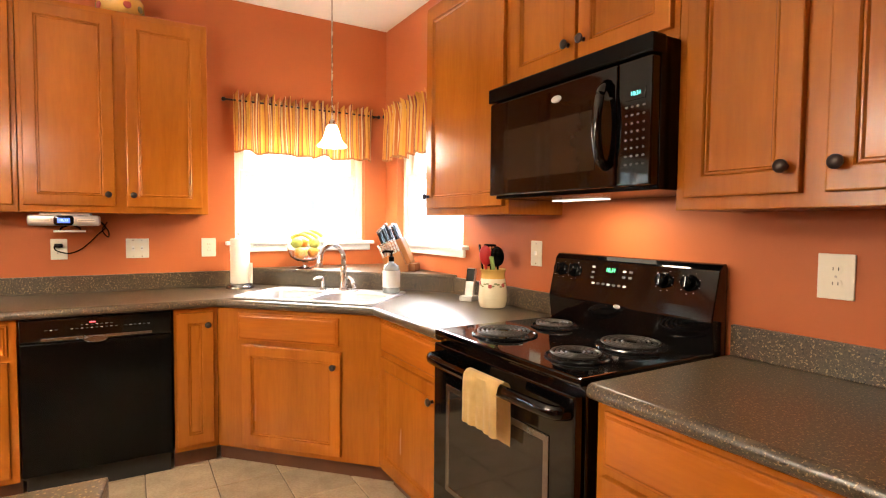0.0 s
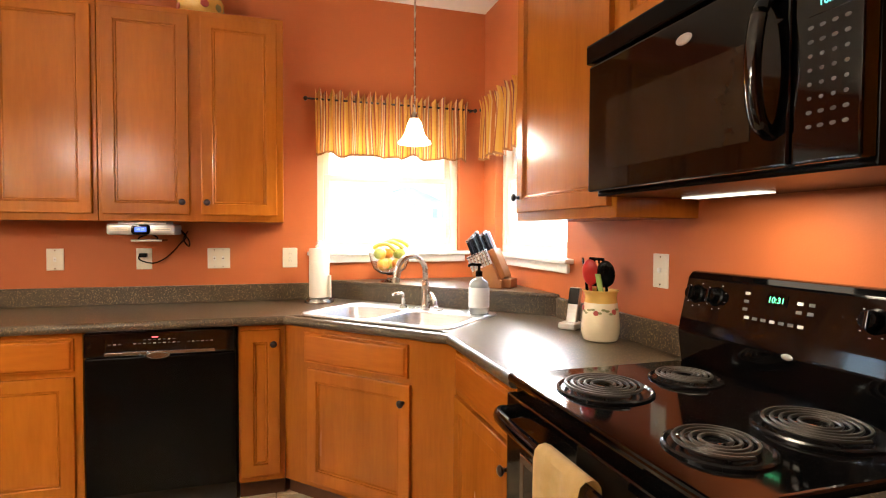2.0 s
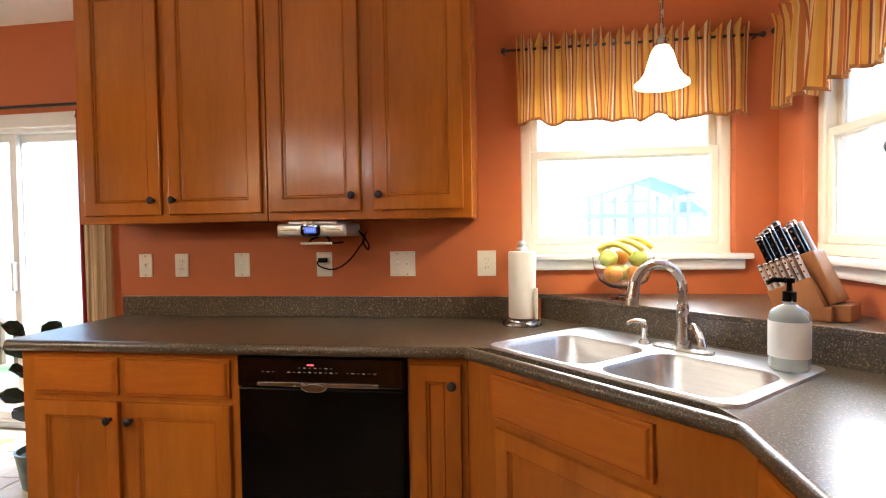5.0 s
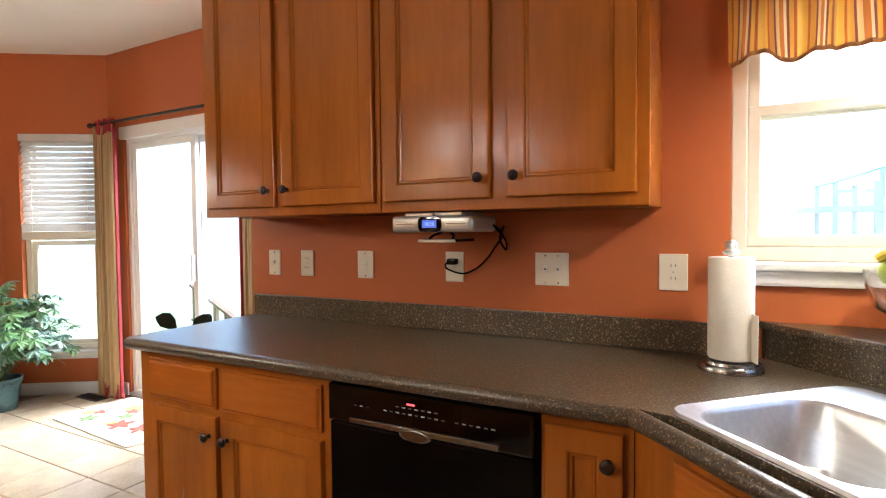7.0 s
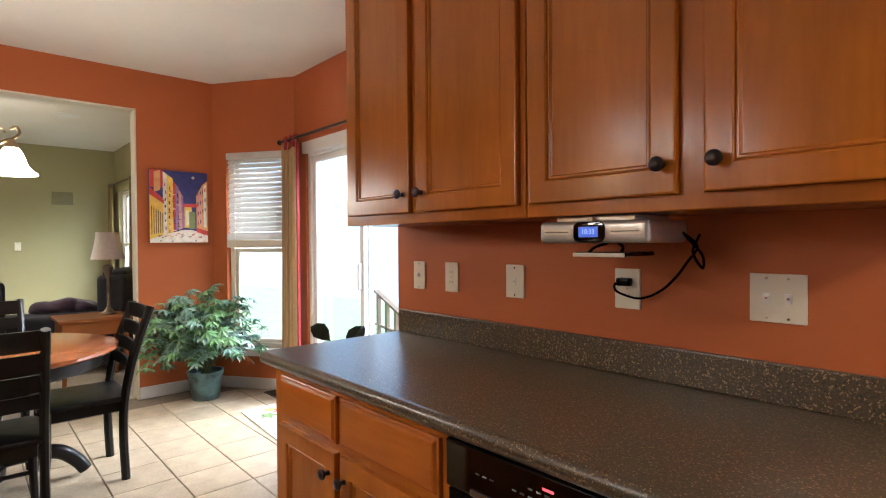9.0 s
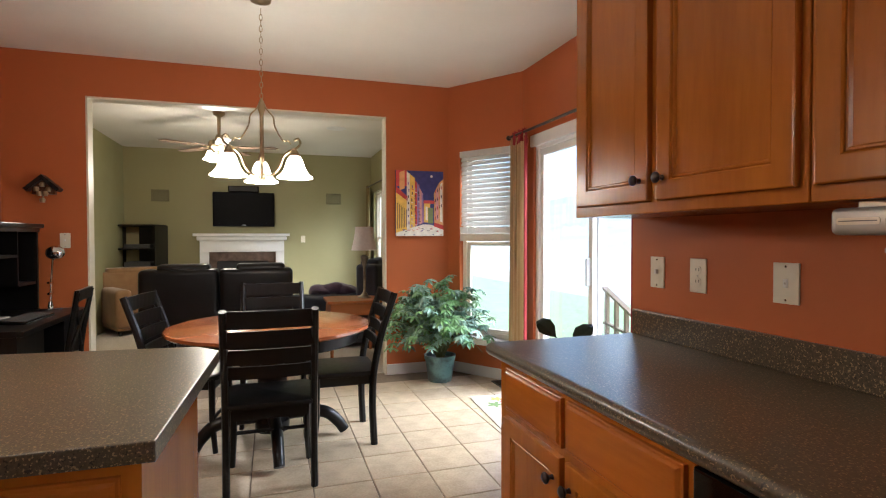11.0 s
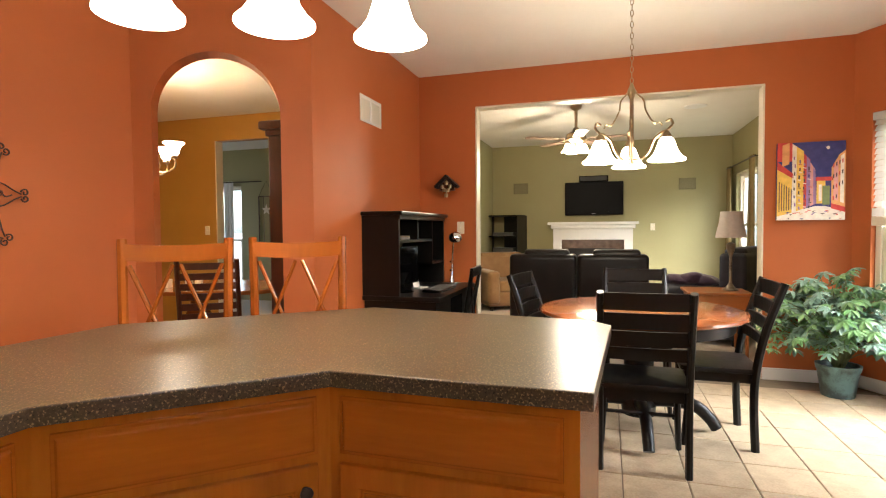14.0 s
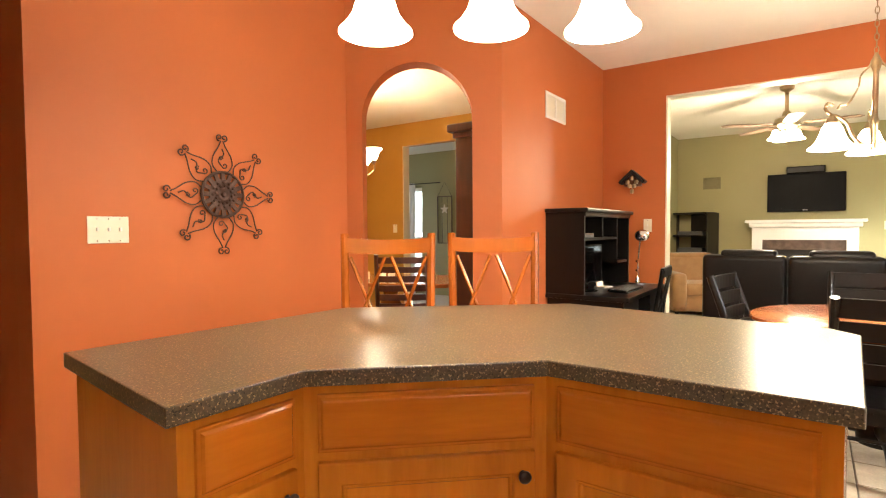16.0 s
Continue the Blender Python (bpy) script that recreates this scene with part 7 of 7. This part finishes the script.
part("pedestal", lathe(new_bm(), [(0.16, 0.06), (0.10, 0.12), (0.07, 0.2), (0.12, 0.35), (0.13, 0.45), (0.07, 0.6), (0.14, 0.725)], 20), AMBER, t, smooth=True)
for a in (45, 135, 225, 315):
    part("foot", tube(new_bm(), [(0.08 * math.cos(radians(a)), 0.08 * math.sin(radians(a)), 0.12), (0.4 * math.cos(radians(a)), 0.4 * math.sin(radians(a)), 0.04)], 0.04, 8, taper=0.7), AMBER, t)
dining_chair(pose(-2.98, 0.42, 0, 0, 0, 125), DARKW, "dark ladder-back chair at the dining table", 6, "dining room chairs", 1.05)
dining_chair(pose(-2.75, -0.45, 0, 0, 0, 100), DARKW, "dark ladder-back chair at the dining table", 6, "dining room chairs", 1.05)
for x, y in ((-3.35, -0.05), (-3.5, -0.3), (-3.25, -0.3)):
    one("candle_holder", lathe(new_bm(), [(0.035, 0), (0.034, 0.07), (0.03, 0.075), (0.028, 0.03)], 16), PLATE, "cream candle holder on the dining table", "candle holder", pose(x, y, 0.76), smooth=True)
chandelier(-2.98, -0.33, 1.775, 5, H, "brass dining room chandelier with upturned lit glass shades", 0.315, turn=180, up=True)
t = thing("hanging_star_panel", "iron framed panel with a star hung on the wall", "wall ornament", pose(-7.59, -2.35, 1.45, 0, 0, 90))
part("frame", bar_frame(new_bm(), -0.17, 0.17, -0.45, 0.45, -0.02, 0, 0.015, 0.002), IRON, t)
for x in (-0.06, 0.06):
    part("bar", tube(new_bm(), [(x, -0.01, -0.44), (x, -0.01, 0.44)], 0.005, 6), IRON, t)
star = [((0.10 if k % 2 == 0 else 0.04) * math.sin(math.pi * k / 5), (0.10 if k % 2 == 0 else 0.04) * math.cos(math.pi * k / 5)) for k in range(10)]
part("star", prism(new_bm(), star, 0, 0.008, m=pose(0, -0.015, 0.2, 90)), PLATE, t)
part("hanger", tube(new_bm(), [(-0.16, -0.01, 0.45), (0, -0.01, 0.72), (0.16, -0.01, 0.45)], 0.004, 6), IRON, t)
# unseen south window, added only to let daylight into the hall
window("added_hall_window", (DX - 0.52, -4.6), 180, 1.5, 0.4, 2.2, sill=False, label="white entrance hall window")
window("window_5", (-7.6, -3.90), 90, 1.0, 0.1, 2.1, sill=False, label="white entrance hall window")
SHEER = mat("white_sheer", (0.75, 0.74, 0.72), None, 0.9)
t = thing("curtain", "white sheer curtain on the hall window", "curtain", pose(-7.53, -3.22, 0, 0, 0, 90))
part("rod", tube(new_bm(), [(-0.7, 0, 2.16), (0.8, 0, 2.16)], 0.01, 8), BRONZE, t)
part("bracket", tube(new_bm(), [(-0.6, 0, 2.16), (-0.6, 0.07, 2.16)], 0.008, 6), BRONZE, t)
part("cloth", hanging(0.2, 2.17, 0.004, 0.02, 3, 3, nx=40, nz=8, sag=0), SHEER, t, smooth=True)
bm = new_bm()
box(bm, DX - 0.125, -1.371, 0, DX + 0.004, -1.357, 2.44)
tagged(part("trim", bm, CREAM), "cream liner of the dining room opening", "trim", kind="structure")

# ---- outside ----
GRASS = mat("lawn_grass", (0.24, 0.33, 0.15), (0.30, 0.38, 0.19), 0.95, scale=3, bump=0.6, bscale=40)
CONC = mat("pale_concrete", (0.42, 0.40, 0.37), (0.36, 0.345, 0.32), 0.9, scale=4, bump=0.3)
CEDAR = mat("weathered_cedar", (0.22, 0.15, 0.10), (0.17, 0.115, 0.08), 0.8, scale=6, stretch=(1, 1, 1), bump=0.3)
SOIL = mat("pale_dry_soil", (0.44, 0.41, 0.35), (0.38, 0.35, 0.29), 0.95, scale=2, bump=0.4, bscale=20)
tagged(part("ground", bx(-400, -400, -0.70, 400, 400, -0.45), SOIL), "pale dry open ground around the house", "ground", kind="structure")
tagged(part("lawn", bx(-30, 6.2, -0.45, 25, 12.5, -0.43), GRASS), "mown green lawn behind the house", "lawn", kind="structure")
tagged(part("deck_floor", bx(-3.9, 6.0, -0.2, -1.3, 9.2, -0.05), CEDAR), "weathered cedar deck outside the patio door", "deck", kind="structure")
t = thing("deck_railing", "cedar stair railing sloping down beside the deck", "railing")
part("handrail", bx(-0.02, -0.05, -0.04, 2.4, 0.05, 0.0), CEDAR, t).matrix_local = pose(-6.95, 9.0, 0.47, 0, 26, 0)
part("lower_rail", bx(-0.02, -0.03, -0.04, 2.4, 0.03, 0.0), CEDAR, t).matrix_local = pose(-6.95, 9.0, -0.1, 0, 8, 0)
for k in range(6):
    part("post", bx(-0.03, -0.03, -0.45, 0.03, 0.03, 0.43 - 0.12 * k), CEDAR, t).matrix_local = pose(-6.9 + 0.25 * k, 9.0, 0)
HILL = mat("pale_hillside", (0.46, 0.48, 0.38), (0.36, 0.40, 0.31), 0.95, scale=0.12, contrast=1.2, fine=0.5, bump=0.4, bscale=3)
bm = new_bm()
steps = [(12.6, -0.46), (16, -0.40), (20.3, -0.24), (28, 0.3), (38, 1.5), (52, 4.2), (70, 8.5), (95, 14.5), (130, 21), (180, 27)]
hill_rows = [[bm.verts.new((-160 + 8 * i, y, z + (0.05 * z * math.sin(i * 0.8 + y * 0.05) + 0.03 * z * math.sin(i * 2.1 + 1.0) if z > 0.5 else 0.0))) for i in range(41)] for y, z in steps]
for ra, rb in zip(hill_rows, hill_rows[1:]):
    for i in range(40):
        bm.faces.new((ra[i], ra[i + 1], rb[i + 1], rb[i]))
tagged(part("hillside", bm, HILL, smooth=True), "pale grassy hillside rising behind the garden", "hillside", kind="structure")
SIDING = mat("grey_siding", (0.66, 0.66, 0.66), (0.60, 0.61, 0.62), 0.8, scale=4)
# timber play tower in the neighbouring garden
CANVAS = mat("teal_canvas", (0.42, 0.60, 0.60), (0.38, 0.55, 0.55), 0.8)
t = thing("play_tower", "grey timber play tower with a teal canvas roof", "play tower", pose(4.41, 20.3, -0.24, 0, 0, 8))
part("deck", bx(-1.75, -0.8, 1.93, 1.75, 0.8, 2.06), SIDING, t)
for x in (-1.3, -0.45, 0.15, 0.95, 1.35):
    part("post", bx(x - 0.05, -0.75, 0, x + 0.05, -0.65, 2.65 if x != 0.15 else 3.1), SIDING, t)
    part("post", bx(x - 0.05, 0.65, 0, x + 0.05, 0.75, 2.65 if x != 0.15 else 3.1), SIDING, t)
for x0, x1 in ((-1.3, -0.9), (-0.65, 0.15), (0.95, 1.5)):
    part("rail", bx(x0, -0.74, 2.38, x1, -0.68, 2.46), SIDING, t)
part("roof", prism(new_bm(), [(-1.35, 2.62), (0.15, 3.10), (1.5, 2.62), (1.5, 2.66), (0.15, 3.16), (-1.35, 2.66)], 0, 1.7, m=pose(0, 0.85, 0, 90)), CANVAS, t, "teal canvas roof")
part("slide", prism(new_bm(), [(1.5, 2.1), (1.5, 2.5), (2.3, 2.0), (2.3, 1.9)], 0, 0.6, m=pose(0, 0.3, 0, 90)), CANVAS, t)


# ---- floor tiles ----
TS, G = 0.3095, 0.006
tile_node = TILE.node_tree
oi, hs, mr = tile_node.nodes.new("ShaderNodeObjectInfo"), tile_node.nodes.new("ShaderNodeHueSaturation"), tile_node.nodes.new("ShaderNodeMapRange")
mr.inputs["To Min"].default_value, mr.inputs["To Max"].default_value = 0.88, 1.1
tile_node.links.new(oi.outputs["Random"], mr.inputs[0])
tile_node.links.new(mr.outputs[0], hs.inputs["Value"])
tile_node.links.new(tile_node.nodes["Color Ramp"].outputs[0], hs.inputs["Color"])
tile_node.links.new(hs.outputs[0], tile_node.nodes["Principled BSDF"].inputs["Base Color"])
a = (TS - G) / 2
base_bm = box(new_bm(), -a, -a, -0.004, a, a, 0.003)
top = [e for e in base_bm.edges if all(v.co.z > 0 for v in e.verts)]
bmesh.ops.bevel(base_bm, geom=top, offset=0.003, segments=1, affect='EDGES')
tile_mesh = None
rest = new_bm()
X0, Y0 = -2.540, 4.215
cells = []
for i in range(-6, 15):
    for j in range(-17, 6):
        x, y = X0 + TS * (i + 0.5), Y0 + TS * (j + 0.5)
        if x - a < XW or x + a > XE or y + a > YB:
            continue
        if y + a > YN and x + a > -1.25:
            continue
        if x < -2.36 and y - a < YS:
            continue
        if x < -0.09 and y - a < 0.89:
            continue
        if -2.36 <= x < -1.82 and y < 0.89 + (x + 1.82) * -1.593 + 0.2:
            continue
        cells.append((x, y))
near = sorted(cells, key=lambda c: (c[0] + 2.6) ** 2 + (c[1] - 4.4) ** 2 if c[1] > 1.7 else 99 + c[1])
for k, (x, y) in enumerate(near):
    if k < 300:
        if tile_mesh is None:
            o = part("tile", base_bm, TILE, FLOOR)
            tile_mesh = o.data
        else:
            o = new("tile", tile_mesh)
            o.parent = FLOOR
        o.location = (x, y, 0)
    else:
        box(rest, x - a, y - a, -0.004, x + a, y + a, 0.003)
if len(rest.verts):
    part("tiles", rest, TILE, FLOOR)["kind"] = "stuff"
else:
    rest.free()
